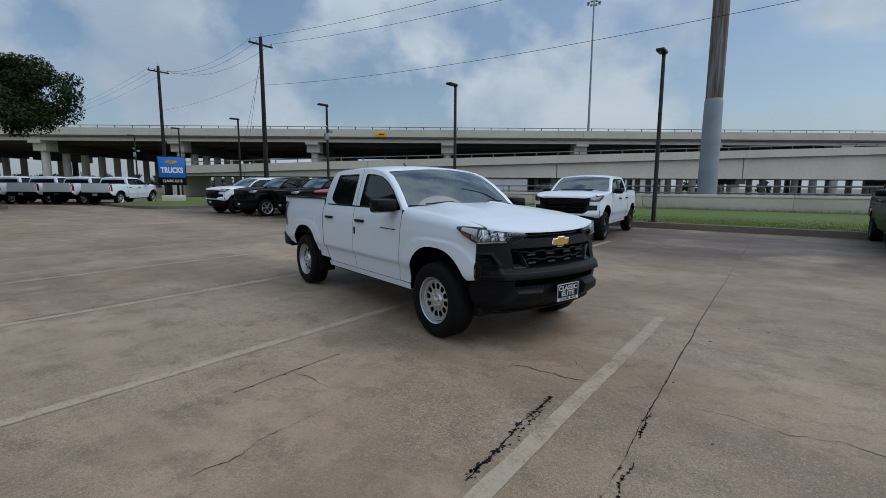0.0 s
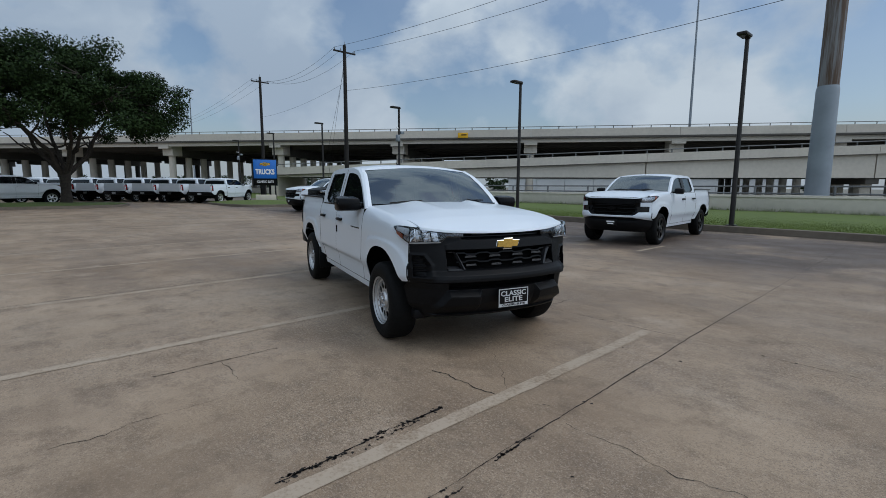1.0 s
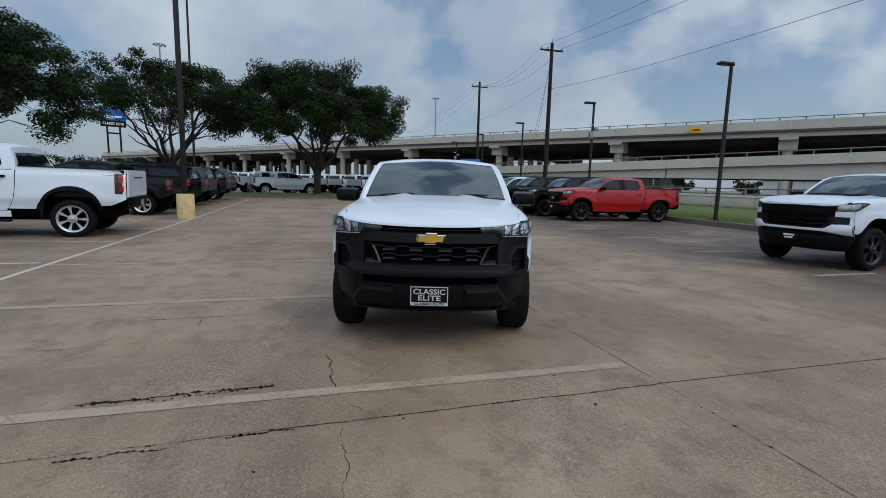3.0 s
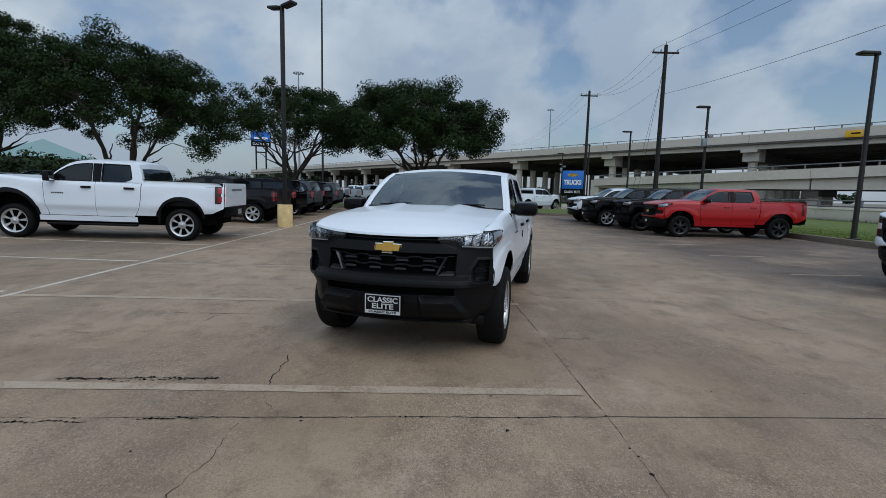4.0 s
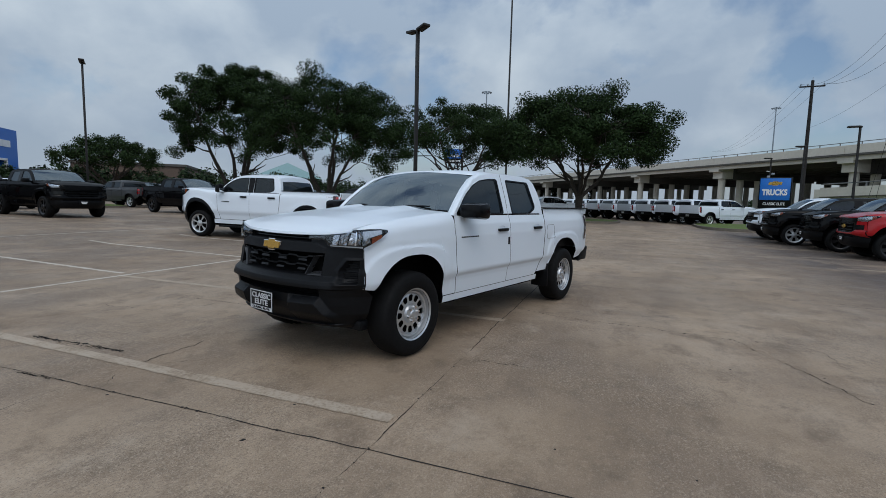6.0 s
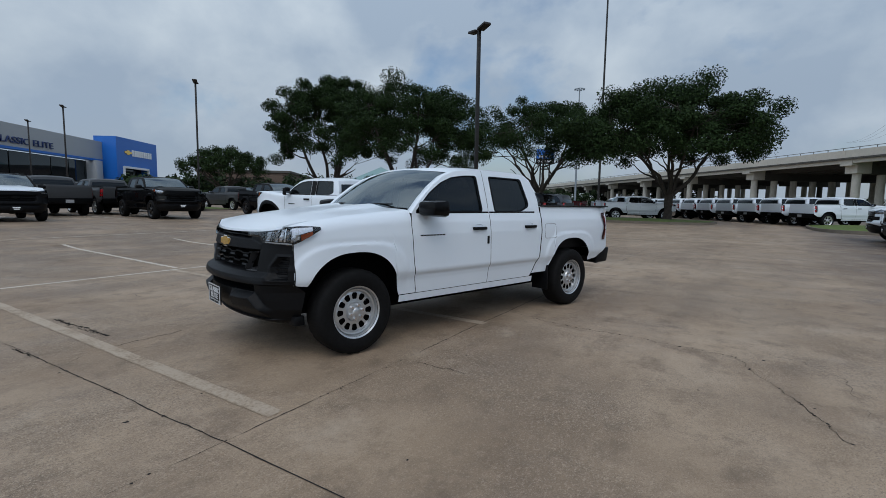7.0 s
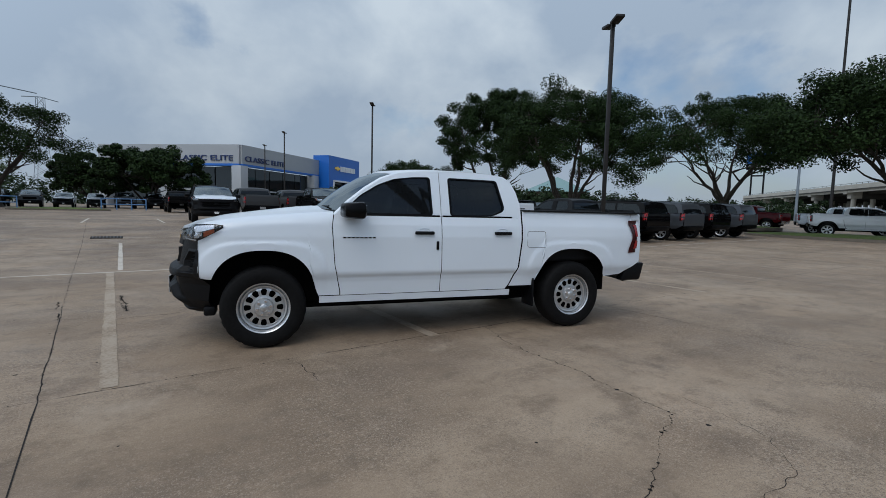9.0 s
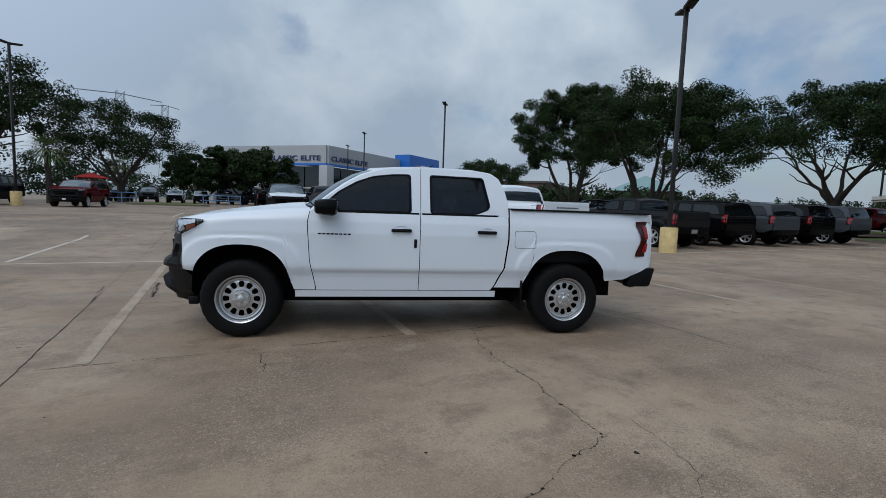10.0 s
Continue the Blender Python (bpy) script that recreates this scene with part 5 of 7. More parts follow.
    # underbody, axles and cabin
    for uname, ub in (("underbody", (-1.70, 0, 0.62, 4.6, 1.30, 0.50)), ("chassis_frame", (-1.75, 0, 0.40, 4.0, 1.0, 0.16)), ("floor_pan", (-1.6, 0, 0.42, 1.9, 1.62, 0.12)), ("cabin_floor", (-1.68, 0, 0.74, 2.3, 1.74, 0.52)), ("engine_block", (0.02, 0, 0.80, 1.0, 1.24, 0.5))):
        put(uname, box(*ub), DARK)
    if hero:
        put("frame_rail", box(-1.78, 0, 0.350, 3.1, 1.24, 0.10, 0.02), DARK)
        for sgn in (-1, 1):
            put("air_deflector", box(0.470, sgn * 0.700, 0.345, 0.10, 0.20, 0.09, 0.02), PLASTIC)
    cabin_end = -2.6 if pickup else -4.1
    bm = box(-0.80, 0, 1.20, 0.55, 1.62, 0.16, 0.05)
    put("dashboard", bm, SEAT)
    for x, y in ((-1.55, 0.40), (-1.55, -0.40), (-2.38, 0.40), (-2.38, -0.40)) if hero or size is HEAVY or decal else ():
        bm = box(x + 0.2, y, 0.98, 0.5, 0.52, 0.16, 0.05)
        add_box(bm, x - 0.08, y, 1.25, 0.16, 0.50, 0.56, 0.05, Matrix.Rotation(radians(-12), 4, "Y"))
        add_box(bm, x - 0.16, y, 1.55, 0.10, 0.26, 0.17, 0.04)
        put("seat", bm, SEAT)
    if hero:
        bm = bmesh.new()
        add_lathe(bm, [(0.18 + 0.014 * math.cos(a), 0.014 * math.sin(a)) for a in [2 * math.pi * k / 6 for k in range(6)]], 20, "z", True)
        bmesh.ops.transform(bm, matrix=pose(-1.06, 0.38, 1.19, 0, -65, 0), verts=bm.verts[:])
        put("steering_wheel", bm, PLASTIC)
        put("rear_view_mirror", box(-1.12, 0, 1.62, 0.03, 0.22, 0.06, 0.02), PLASTIC, ws)
        put("antenna", tube([(-1.9, 0.0, 1.775), (-1.98, 0, 1.83)], [0.016, 0.004], 6), PLASTIC, roof)
    r = size["r"] if size else 0.381
    for x in (0.0, -WB):
        for sgn in (-1, 1):
            wx = interp(x, xk) if size else x
            wheel(top, wx, sgn * ((0.822 if size is None else 0.79) * (size["sy"] if size else 1.0)), r, style)
    return top

# ---------------------------------------------------------------- ground
def flat(name, outline, z, material, label, kind="structure", thick=None):
    bm = bmesh.new()
    if thick:
        add_prism(bm, outline, z - thick, z)
    else:
        bm.faces.new([bm.verts.new((x, y, z)) for x, y in outline])
    return tagged(part(name, bm, material, None, label, False), label, "", "", kind)


flat("ground", [(-1800, -1800), (1800, -1800), (1800, 1800), (-1800, 1800)], -0.03, FARGROUND, "flat far ground reaching to the horizon")
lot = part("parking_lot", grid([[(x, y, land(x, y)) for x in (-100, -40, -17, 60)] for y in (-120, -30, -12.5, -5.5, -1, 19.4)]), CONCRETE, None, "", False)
tagged(lot, "worn warm-grey concrete parking lot", "", "", "structure")


def stripe(x0, y0, x1, y1, w=0.11, m=None, z=0.004):
    """A painted line with slightly ragged edges."""
    a, b = Vector((x0, y0, 0)), Vector((x1, y1, 0))
    d = (b - a).normalized()
    n = Vector((-d.y, d.x, 0))
    steps = max(2, int((b - a).length / 0.12))
    rg = random.Random(int((x0 * 13 + y0 * 7) * 10))
    rows = []
    for k in range(steps + 1):
        p = a.lerp(b, k / steps)
        up = Vector((0, 0, z + land(p.x, p.y)))
        rows.append([tuple(p - n * (w / 2 + rg.uniform(-0.006, 0.006)) + up), tuple(p + n * (w / 2 + rg.uniform(-0.006, 0.006)) + up)])
    return tagged(part("parking_stripe", grid([r[::-1] for r in rows]), m or LINEP, None, "", False), "faded white painted parking stripe on concrete", "stripe", "parking stripes", "structure")


for x in (4.85, 2.03, -0.745, -3.54, -6.33, -9.2, -12.2, -15.1, -18.0, -20.9):
    stripe(x, -0.40 + 0.012 * x, x - 0.09, 6.20, 0.115)
stripe(8.0, -0.34, -30.0, -0.80, 0.085, LINEW)
for k in range(-3, 11):
    x = -0.9 - 2.83 * k
    stripe(x, -0.70, x, -6.4, 0.085, LINEW)
for k in range(0, 10):
    x = -3.85 - 2.85 * k
    stripe(x, 12.2, x - 0.03, 13.7, 0.10, LINEP)
stripe(2.2, -7.7, -24.0, -8.6, 0.085, LINEW)
for k in range(0, 9):
    stripe(0.4 - 2.9 * k, -13.5, 0.4 - 2.9 * k, -19.0, 0.085, LINEW)


def crack(pts, w=0.012, seed=1, z=0.0025, label="thin dark crack in the concrete", wander=0.03, name="crack", crumbs=0):
    """A jagged ribbon of open crack."""
    rg = random.Random(seed)
    fine = []
    drift = 0.0
    for (x0, y0), (x1, y1) in zip(pts, pts[1:]):
        length = math.hypot(x1 - x0, y1 - y0)
        far = max(abs(x0), abs(y0), abs(x1), abs(y1)) > 14
        n = max(2, int(length / (0.3 if far else 0.035)))
        nx, ny = -(y1 - y0) / length, (x1 - x0) / length
        for k in range(n):
            t = k / n
            drift = drift * 0.86 + rg.uniform(-wander, wander) * 0.55
            o = drift + rg.uniform(-wander, wander) * 0.22
            fine.append(Vector((lerp(x0, x1, t) + nx * o, lerp(y0, y1, t) + ny * o, 0)))
    fine.append(Vector((*pts[-1], 0)))
    for p in fine:
        p.z = z + land(p.x, p.y)
    rows = []
    swell = 1.0
    for i, p in enumerate(fine):
        d = (fine[min(i + 1, len(fine) - 1)] - fine[max(i - 1, 0)]).normalized()
        n = Vector((-d.y, d.x, 0))
        swell = min(1.5, max(0.12, swell + rg.uniform(-0.35, 0.35)))
        w0, w1 = (w * swell * rg.uniform(0.25, 0.8) for _ in range(2))
        rows.append([tuple(p + n * w0), tuple(p - n * w1)])
    bm = grid(rows)
    for _ in range(crumbs):
        c = fine[rg.randrange(len(fine))] + Vector((rg.gauss(0, w * 0.9), rg.gauss(0, w * 0.9), 0))
        r0, m = rg.uniform(0.25, 1.0) ** 2 * 0.013, rg.randint(5, 7)
        a0 = rg.uniform(0, 6.28)
        bm.faces.new([bm.verts.new(c + Vector((r0 * rg.uniform(0.4, 1.6) * math.cos(a0 + 2 * math.pi * k / m), r0 * rg.uniform(0.4, 1.6) * math.sin(a0 + 2 * math.pi * k / m), 0))) for k in range(m)])
    return tagged(part(name, bm, CRACKM, None, "", False), label, "crack", "cracks", "structure")


for i, (p, q) in enumerate((((-60, -6.6), (30, -5.9)), ((-60, 12.0), (30, 13.2)), ((-60, -12.8), (30, -12.2)))):
    crack([p, ((p[0] + q[0]) / 2, (p[1] + q[1]) / 2 - 0.1), q], 0.0052, 40 + i, wander=0.006, crumbs=120, label="dark sawn joint between concrete slabs", name="slab_joint")
crack([(-60, 5.3), (-13.5, 5.98), (-4.84, 6.13), (-0.45, 6.25), (1.5, 6.28), (13.5, 6.5), (30, 6.9)], 0.0058, 44, wander=0.007, crumbs=200, label="dark sawn joint between concrete slabs", name="slab_joint")
for i, x in enumerate((-18.4, -12.4, -6.4, -0.2, 5.8)):
    crack([(x + 0.5, -16), (x, 0), (x - 0.25, 6.25), (x - 0.6, 19.2)], 0.0055, 60 + i, wander=0.007, crumbs=120, label="dark sawn joint between concrete slabs", name="slab_joint")
crack([(-2.84, 2.06), (-2.84, 2.56), (-2.85, 3.06)], 0.0056, 3, wander=0.01, crumbs=30)
crack([(-2.84, 2.56), (-2.55, 2.6), (-2.28, 2.58)], 0.0056, 12)
crack([(-0.91, 2.25), (-0.92, 2.65), (-0.95, 3.0), (-0.96, 3.42)], 0.0136, 4, wander=0.014, crumbs=190, label="wide spalled crack in the concrete")
crack([(-0.93, 2.3), (-0.90, 2.8), (-0.93, 3.2)], 0.0037, 14, wander=0.028, crumbs=60, label="wide spalled crack in the concrete")
crack([(-1.45, 4.46), (-1.15, 4.25), (-0.86, 3.98), (-0.82, 3.83)], 0.003, 5)
crack([(-1.5, 3.79), (-1.02, 3.81), (-0.82, 3.83), (-0.58, 3.95), (-0.37, 4.09)], 0.0068, 15)
crack([(-0.28, 3.87), (0.05, 3.90), (0.29, 3.86), (0.42, 3.83), (0.70, 3.93), (1.3, 3.8)], 0.0043, 6)
crack([(-2.06, 1.40), (-2.07, 1.63), (-2.12, 1.95), (-2.09, 2.4)], 0.0037, 7)
crack([(-0.24, 2.45), (-0.27, 2.68), (-0.26, 2.95)], 0.0043, 16, wander=0.02, crumbs=60, label="spalled edge of the slab joint")
crack([(-0.30, 3.25), (-0.33, 3.6)], 0.0043, 17, wander=0.015, crumbs=45, label="spalled edge of the slab joint")
crack([(-3.98, 8.61), (-3.59, 8.78), (-3.25, 8.92), (-2.9, 9.1), (-2.5, 9.22)], 0.0028, 8, crumbs=40)
crack([(-4.37, 6.15), (-4.17, 6.7), (-4.1, 7.21), (-4.09, 7.74), (-4.0, 8.18), (-3.98, 8.61)], 0.0026, 9, wander=0.03, crumbs=70)
crack([(-4.29, 8.42), (-4.23, 8.75), (-4.14, 9.11), (-3.8, 9.35), (-2.9, 9.4), (-2.3, 9.45)], 0.0025, 10)
crack([(-2.14, 6.35), (-2.18, 6.88)], 0.0043, 11)
rgp = random.Random(77)
for i in range(14):
    px_, py_ = rgp.uniform(-4.5, 1.2), rgp.uniform(0.5, 9.5)
    bm = bmesh.new()
    n = rgp.randint(7, 10)
    r0 = rgp.uniform(0.006, 0.018)
    bm.faces.new([bm.verts.new((px_ + r0 * rgp.uniform(0.4, 1.5) * math.cos(2 * math.pi * k / n), py_ + r0 * rgp.uniform(0.4, 1.5) * math.sin(2 * math.pi * k / n), 0.0022)) for k in range(n)])
    tagged(part("pit", bm, CRACKM, None, "", False), "small dark pit in the concrete surface", "pit", "pits", "structure")


# ---------------------------------------------------------------- kerbs, grass, walls
def kerb(pts, w=0.16, h=0.16, label="weathered concrete kerb"):
    rows = []
    for i, p in enumerate(pts):
        a, b = Vector(pts[max(i - 1, 0)]), Vector(pts[min(i + 1, len(pts) - 1)])
        d = (b - a).normalized()
        n = Vector((-d.y, d.x))
        c = Vector(p)
        o, q = c - n * w / 2, c + n * w / 2
        rows.append([(o.x, o.y, -0.02), (*(o + n * 0.01), h * 0.8), (*(o + n * 0.04), h), (*(q - n * 0.02), h), (q.x, q.y, h - 0.02), (q.x, q.y, -0.02)])
    return tagged(part("kerb", grid([r[::-1] for r in rows]), CURB, None), label, "kerb", "kerbs", "structure")


kerb([(60, 19.3), (30, 19.3), (0, 19.3), (-28, 19.3), (-60, 19.3)], 0.18, 0.22, "stained concrete kerb along the grass verge")
flat("grass_verge", [(-140, 19.38), (80, 19.38), (80, 33.0), (-140, 33.0)], 0.19, GRASS, "mown green grass verge", thick=0.2)


def blades(name, outline_fn, n, h, seed, z, label):
    """Uncountable short grass blades over an area."""
    rg = np.random.RandomState(seed)
    p = np.array([outline_fn(rg) for _ in range(n)])
    a = rg.uniform(0, 2 * np.pi, n)
    hh = h * rg.uniform(0.5, 1.3, n)
    w = 0.006 + 0.006 * rg.rand(n)
    lean = rg.normal(0, 0.35, (n, 2)) * hh[:, None]
    v = np.zeros((n, 3, 3))
    v[:, 0, 0], v[:, 0, 1] = p[:, 0] - np.cos(a) * w, p[:, 1] - np.sin(a) * w
    v[:, 1, 0], v[:, 1, 1] = p[:, 0] + np.cos(a) * w, p[:, 1] + np.sin(a) * w
    v[:, :2, 2] = z
    v[:, 2, :2] = p + lean
    v[:, 2, 2] = z + hh
    f = np.arange(n * 3).reshape(n, 3)
    return tagged(quick_mesh(name, v.reshape(-1, 3).tolist(), f.tolist(), GRASSBLADE), label, "grass", "", "stuff")


blades("grass", lambda rg: (rg.uniform(-30, 9), 19.45 + abs(rg.normal(0, 2.6))), 60000, 0.03, 5, 0.188, "short green grass blades on the verge")


def island(name, cx, cy, rx, ry, label, n=40, power=3.0):
    out = []
    for k in range(n):
        a = 2 * math.pi * k / n
        c, s = math.cos(a), math.sin(a)
        out.append((cx + rx * math.copysign(abs(c) ** (2 / power), c), cy + ry * math.copysign(abs(s) ** (2 / power), s)))
    bm = bmesh.new()
    h = land(cx, cy)
    add_prism(bm, out, h - 0.08, h + 0.13)
    top = tagged(part(name, bm, CURB, None), label, "planting island", "planting islands", "structure")
    inner = [(cx + (x - cx) * (1 - 0.15 / rx), cy + (y - cy) * (1 - 0.15 / ry)) for x, y in out]
    bm = bmesh.new()
    rings = []
    for q, z in ((1.0, 0.135), (0.7, 0.19), (0.3, 0.24)):
        rings.append([bm.verts.new((cx + (x - cx) * q, cy + (y - cy) * q, h + z)) for x, y in inner])
    for a, b in zip(rings, rings[1:]):
        for k in range(n):
            bm.faces.new((a[k], a[(k + 1) % n], b[(k + 1) % n], b[k]))
    bm.faces.new(rings[-1])
    g = part("lawn", bm, GRASS, top)
    return top


island("planting_island", -36.5, 1.2, 3.6, 5.4, "kerbed grass island round a live oak")
island("planting_island", -40.7, -8.7, 3.4, 4.4, "kerbed grass island round a live oak")
island("planting_island", -36.7, -20.5, 3.0, 3.5, "kerbed grass island round a live oak")
island("planting_island", -40.4, -35.7, 3.0, 3.5, "kerbed grass island round a live oak")
island("planting_island", -34.2, 14.8, 5.2, 3.4, "kerbed grass island under the dealer sign")
island("planting_island", 3.2, -40, 3.4, 1.3, "kerbed grass island by the blue railings")
island("planting_island", -19.0, -27.0, 2.0, 2.0, "kerbed grass island round a lamp post")

wall = thing("barrier_wall", (0, 33.2, 0), 0, "low pale concrete barrier wall behind the verge", "wall", "", "structure")
for k in range(-15, 9):
    bm = box(k * 8.0 + 4.0, 0, 0.55, 7.985, 0.35, 1.14, 0.02)
    add_box(bm, k * 8.0 + 4.0, -0.02, 1.0, 7.985, 0.40, 0.06, 0.01)
    part("barrier_panel", bm, CONCRETE_W, wall)
blades("weeds", lambda rg: (rg.uniform(-40, 25), 32.95 - abs(rg.normal(0, 0.12))), 3500, 0.22, 8, 0.188, "dark weeds along the foot of the barrier wall")
rail = thing("guard_rail", (0, 36.5, 0), 0, "grey two-bar steel guard rail behind the barrier wall", "guard rail", "", "structure")
for z in (1.18, 1.62):
    part("rail_bar", tube([(-120, 0, z), (60, 0, z)], 0.05, 8), RAILGREY, rail)
for k in range(-30, 15):
    part("post", box(k * 4.0, 0, 0.8, 0.10, 0.14, 1.66, 0.01), RAILGREY, rail)
flat("frontage_road", [(-200, 37.5), (120, 37.5), (120, 48), (-200, 48)], 0.0, ASPHALT, "grey asphalt frontage road", thick=0.02)

# ---------------------------------------------------------------- viaduct and ramp
VX, VY, VA = 0.5, 4.0, 218.5


def via(s, d, z=0.0):
    """A place by metres along the viaduct and away from the lot."""
    a = radians(VA)
    return (VX + math.cos(a) * s - math.cos(a - math.pi / 2) * -d, VY + math.sin(a) * s - math.sin(a - math.pi / 2) * -d, z)


def along(s0, s1, section, zfun, steps=1):
    """Sweep a (distance, height) section along the viaduct."""
    rows = []
    for k in range(steps + 1):
        s = lerp(s0, s1, k / steps)
        rows.append([via(s, d, z + zfun(s)) for d, z in section + section[:1]])
    bm = grid(rows)
    bm.faces.new([bm.verts.new(p) for p in rows[0][:-1]])
    bm.faces.new([bm.verts.new(p) for p in rows[-1][:-1]][::-1])
    bmesh.ops.recalc_face_normals(bm, faces=bm.faces[:])
    return bm


level = lambda s: 0.0
upper = thing("viaduct", (0, 0, 0), 0, "pale concrete highway viaduct on rows of columns", "viaduct", "", "structure")
BENTS = [0.3 + 20.2 * k for k in range(-7, 12)]
for s0, s1 in zip(BENTS, BENTS[1:]):
    part("parapet", along(s0 + 0.02, s1 - 0.02, [(68.0, 8.75), (68.0, 9.82), (68.3, 9.82), (68.3, 8.75)], level), CONCRETE_W, upper, "", False)
    part("edge_girder", along(s0 + 0.9, s1 - 0.9, [(68.35, 7.95), (68.35, 8.6), (69.0, 8.6), (69.0, 7.95)], level), CONCRETE_W, upper, "", False)
    for d in (72.5, 76.5, 80.5, 84.5, 88.5, 95, 100, 105):
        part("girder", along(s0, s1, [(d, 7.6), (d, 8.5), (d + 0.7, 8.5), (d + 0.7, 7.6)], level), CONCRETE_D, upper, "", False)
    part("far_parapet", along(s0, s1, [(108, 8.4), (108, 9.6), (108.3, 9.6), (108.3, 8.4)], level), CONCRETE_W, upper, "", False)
# deck slabs in the darker concrete, so their undersides read as shaded
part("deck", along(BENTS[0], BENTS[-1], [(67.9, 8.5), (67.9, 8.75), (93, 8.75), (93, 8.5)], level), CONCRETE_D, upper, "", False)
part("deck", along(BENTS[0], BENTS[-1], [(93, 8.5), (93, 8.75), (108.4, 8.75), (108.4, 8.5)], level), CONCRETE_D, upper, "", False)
bm = bmesh.new()
add_tube(bm, [via(BENTS[0], 68.15, 10.16), via(BENTS[-1], 68.15, 10.16)], 0.05, 6)
for k in range(int((BENTS[-1] - BENTS[0]) / 2.5)):
    x, y, _ = via(BENTS[0] + 2.5 * k, 68.15)
    add_box(bm, x, y, 9.97, 0.10, 0.10, 0.34)
part("parapet_rail", bm, RAILGREY, upper)
col_bm = bmesh.new()
add_lathe(col_bm, [(0.55, 0.0), (0.55, 6.2)], 16, "z")
col_me = bpy.data.meshes.new("column")
col_bm.to_mesh(col_me)
col_bm.free()
col_me.materials.append(CONCRETE_W)
col_me.shade_smooth()
# darker copy puts shade on the columns deepest under the deck
col_shaded = col_me.copy()
col_shaded.materials.clear()
col_shaded.materials.append(CONCRETE_D)
for s in BENTS:
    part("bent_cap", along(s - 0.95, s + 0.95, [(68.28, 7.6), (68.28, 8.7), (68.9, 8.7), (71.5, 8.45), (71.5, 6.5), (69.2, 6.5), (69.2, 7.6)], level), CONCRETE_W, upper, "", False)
    # caps behind the front row get the shade-toned concrete
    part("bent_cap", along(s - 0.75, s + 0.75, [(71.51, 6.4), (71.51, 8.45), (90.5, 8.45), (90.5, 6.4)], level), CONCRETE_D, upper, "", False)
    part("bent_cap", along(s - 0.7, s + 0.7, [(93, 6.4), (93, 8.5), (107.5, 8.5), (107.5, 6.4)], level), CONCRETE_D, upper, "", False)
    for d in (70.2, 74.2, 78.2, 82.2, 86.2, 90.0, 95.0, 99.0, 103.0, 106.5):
        share("column", col_me if d < 100 else col_shaded, upper, Matrix.Translation(via(s, d, 0)) @ Matrix.Diagonal((1, 1, 1.06, 1)))

rise = lambda s: 0.16 - 0.0328 * s
soffit = lambda s: 2.6 + 0.0328 * max(0.0, -58.0 - s)
ramp = thing("highway_ramp", (0, 0, 0), 0, "rising pale concrete highway ramp below the viaduct", "ramp", "", "structure")
RB = [32 - 22 * k for k in range(7, -1, -1)]


def ramp_girder(s0, s1, d0, d1):
    """A girder with a level underside below the rising deck."""
    rows = [[via(q, d0, soffit(q)), via(q, d0, 3.70 + rise(q)), via(q, d1, 3.70 + rise(q)), via(q, d1, soffit(q)), via(q, d0, soffit(q))] for q in (s0, (s0 + s1) / 2, s1)]
    bm = grid(rows)
    bm.faces.new([bm.verts.new(p) for p in rows[0][:-1]])
    bm.faces.new([bm.verts.new(p) for p in rows[-1][:-1]][::-1])
    bmesh.ops.recalc_face_normals(bm, faces=bm.faces[:])
    return bm


for s0, s1 in zip(RB, RB[1:]):
    part("parapet", along(s0 + 0.015, s1 - 0.015, [(52.0, 3.72), (52.0, 4.62), (52.3, 4.62), (52.3, 3.72)], rise), CONCRETE_W, ramp, "", False)
    part("edge_girder", ramp_girder(s0 + 0.06, s1 - 0.06, 52.35, 53.0), CONCRETE_W, ramp, "", False)
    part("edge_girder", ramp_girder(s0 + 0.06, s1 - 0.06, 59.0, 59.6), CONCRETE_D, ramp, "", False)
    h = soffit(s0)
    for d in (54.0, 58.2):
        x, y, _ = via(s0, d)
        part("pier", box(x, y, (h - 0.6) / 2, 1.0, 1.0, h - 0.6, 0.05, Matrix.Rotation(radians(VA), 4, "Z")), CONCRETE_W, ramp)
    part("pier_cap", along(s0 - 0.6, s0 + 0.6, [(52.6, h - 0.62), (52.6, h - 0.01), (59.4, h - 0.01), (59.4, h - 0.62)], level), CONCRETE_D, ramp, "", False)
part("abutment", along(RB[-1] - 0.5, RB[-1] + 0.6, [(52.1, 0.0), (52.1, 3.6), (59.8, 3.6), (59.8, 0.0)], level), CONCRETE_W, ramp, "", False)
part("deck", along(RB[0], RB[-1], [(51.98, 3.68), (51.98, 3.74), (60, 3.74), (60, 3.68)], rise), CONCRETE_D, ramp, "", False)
part("far_parapet", along(RB[0], RB[-1], [(59.8, 3.87), (59.8, 4.6), (60.1, 4.6), (60.1, 3.87)], rise), CONCRETE_W, ramp, "", False)
bm = bmesh.new()
add_tube(bm, [via(RB[0], 52.15, 5.00 + rise(RB[0])), via(RB[-1], 52.15, 5.00 + rise(RB[-1]))], 0.055, 6)
for k in range(int((RB[-1] - RB[0]) / 2.5)):
    s = RB[0] + 2.5 * k
    x, y, _ = via(s, 52.15)
    add_box(bm, x, y, 4.80 + rise(s), 0.10, 0.10, 0.38)
part("parapet_rail", bm, RAILGREY, ramp)
depot = thing("warehouse", (0, 0, 0), 0, "long low white warehouse beyond the viaduct", "building")
for k in range(9):
    part("wall_panel", along(-62 + 7.5 * k, -54.6 + 7.5 * k, [(128, 0.0), (128, 3.9), (140, 3.9), (140, 0.0)], level), WAREWHITE, depot, "", False)
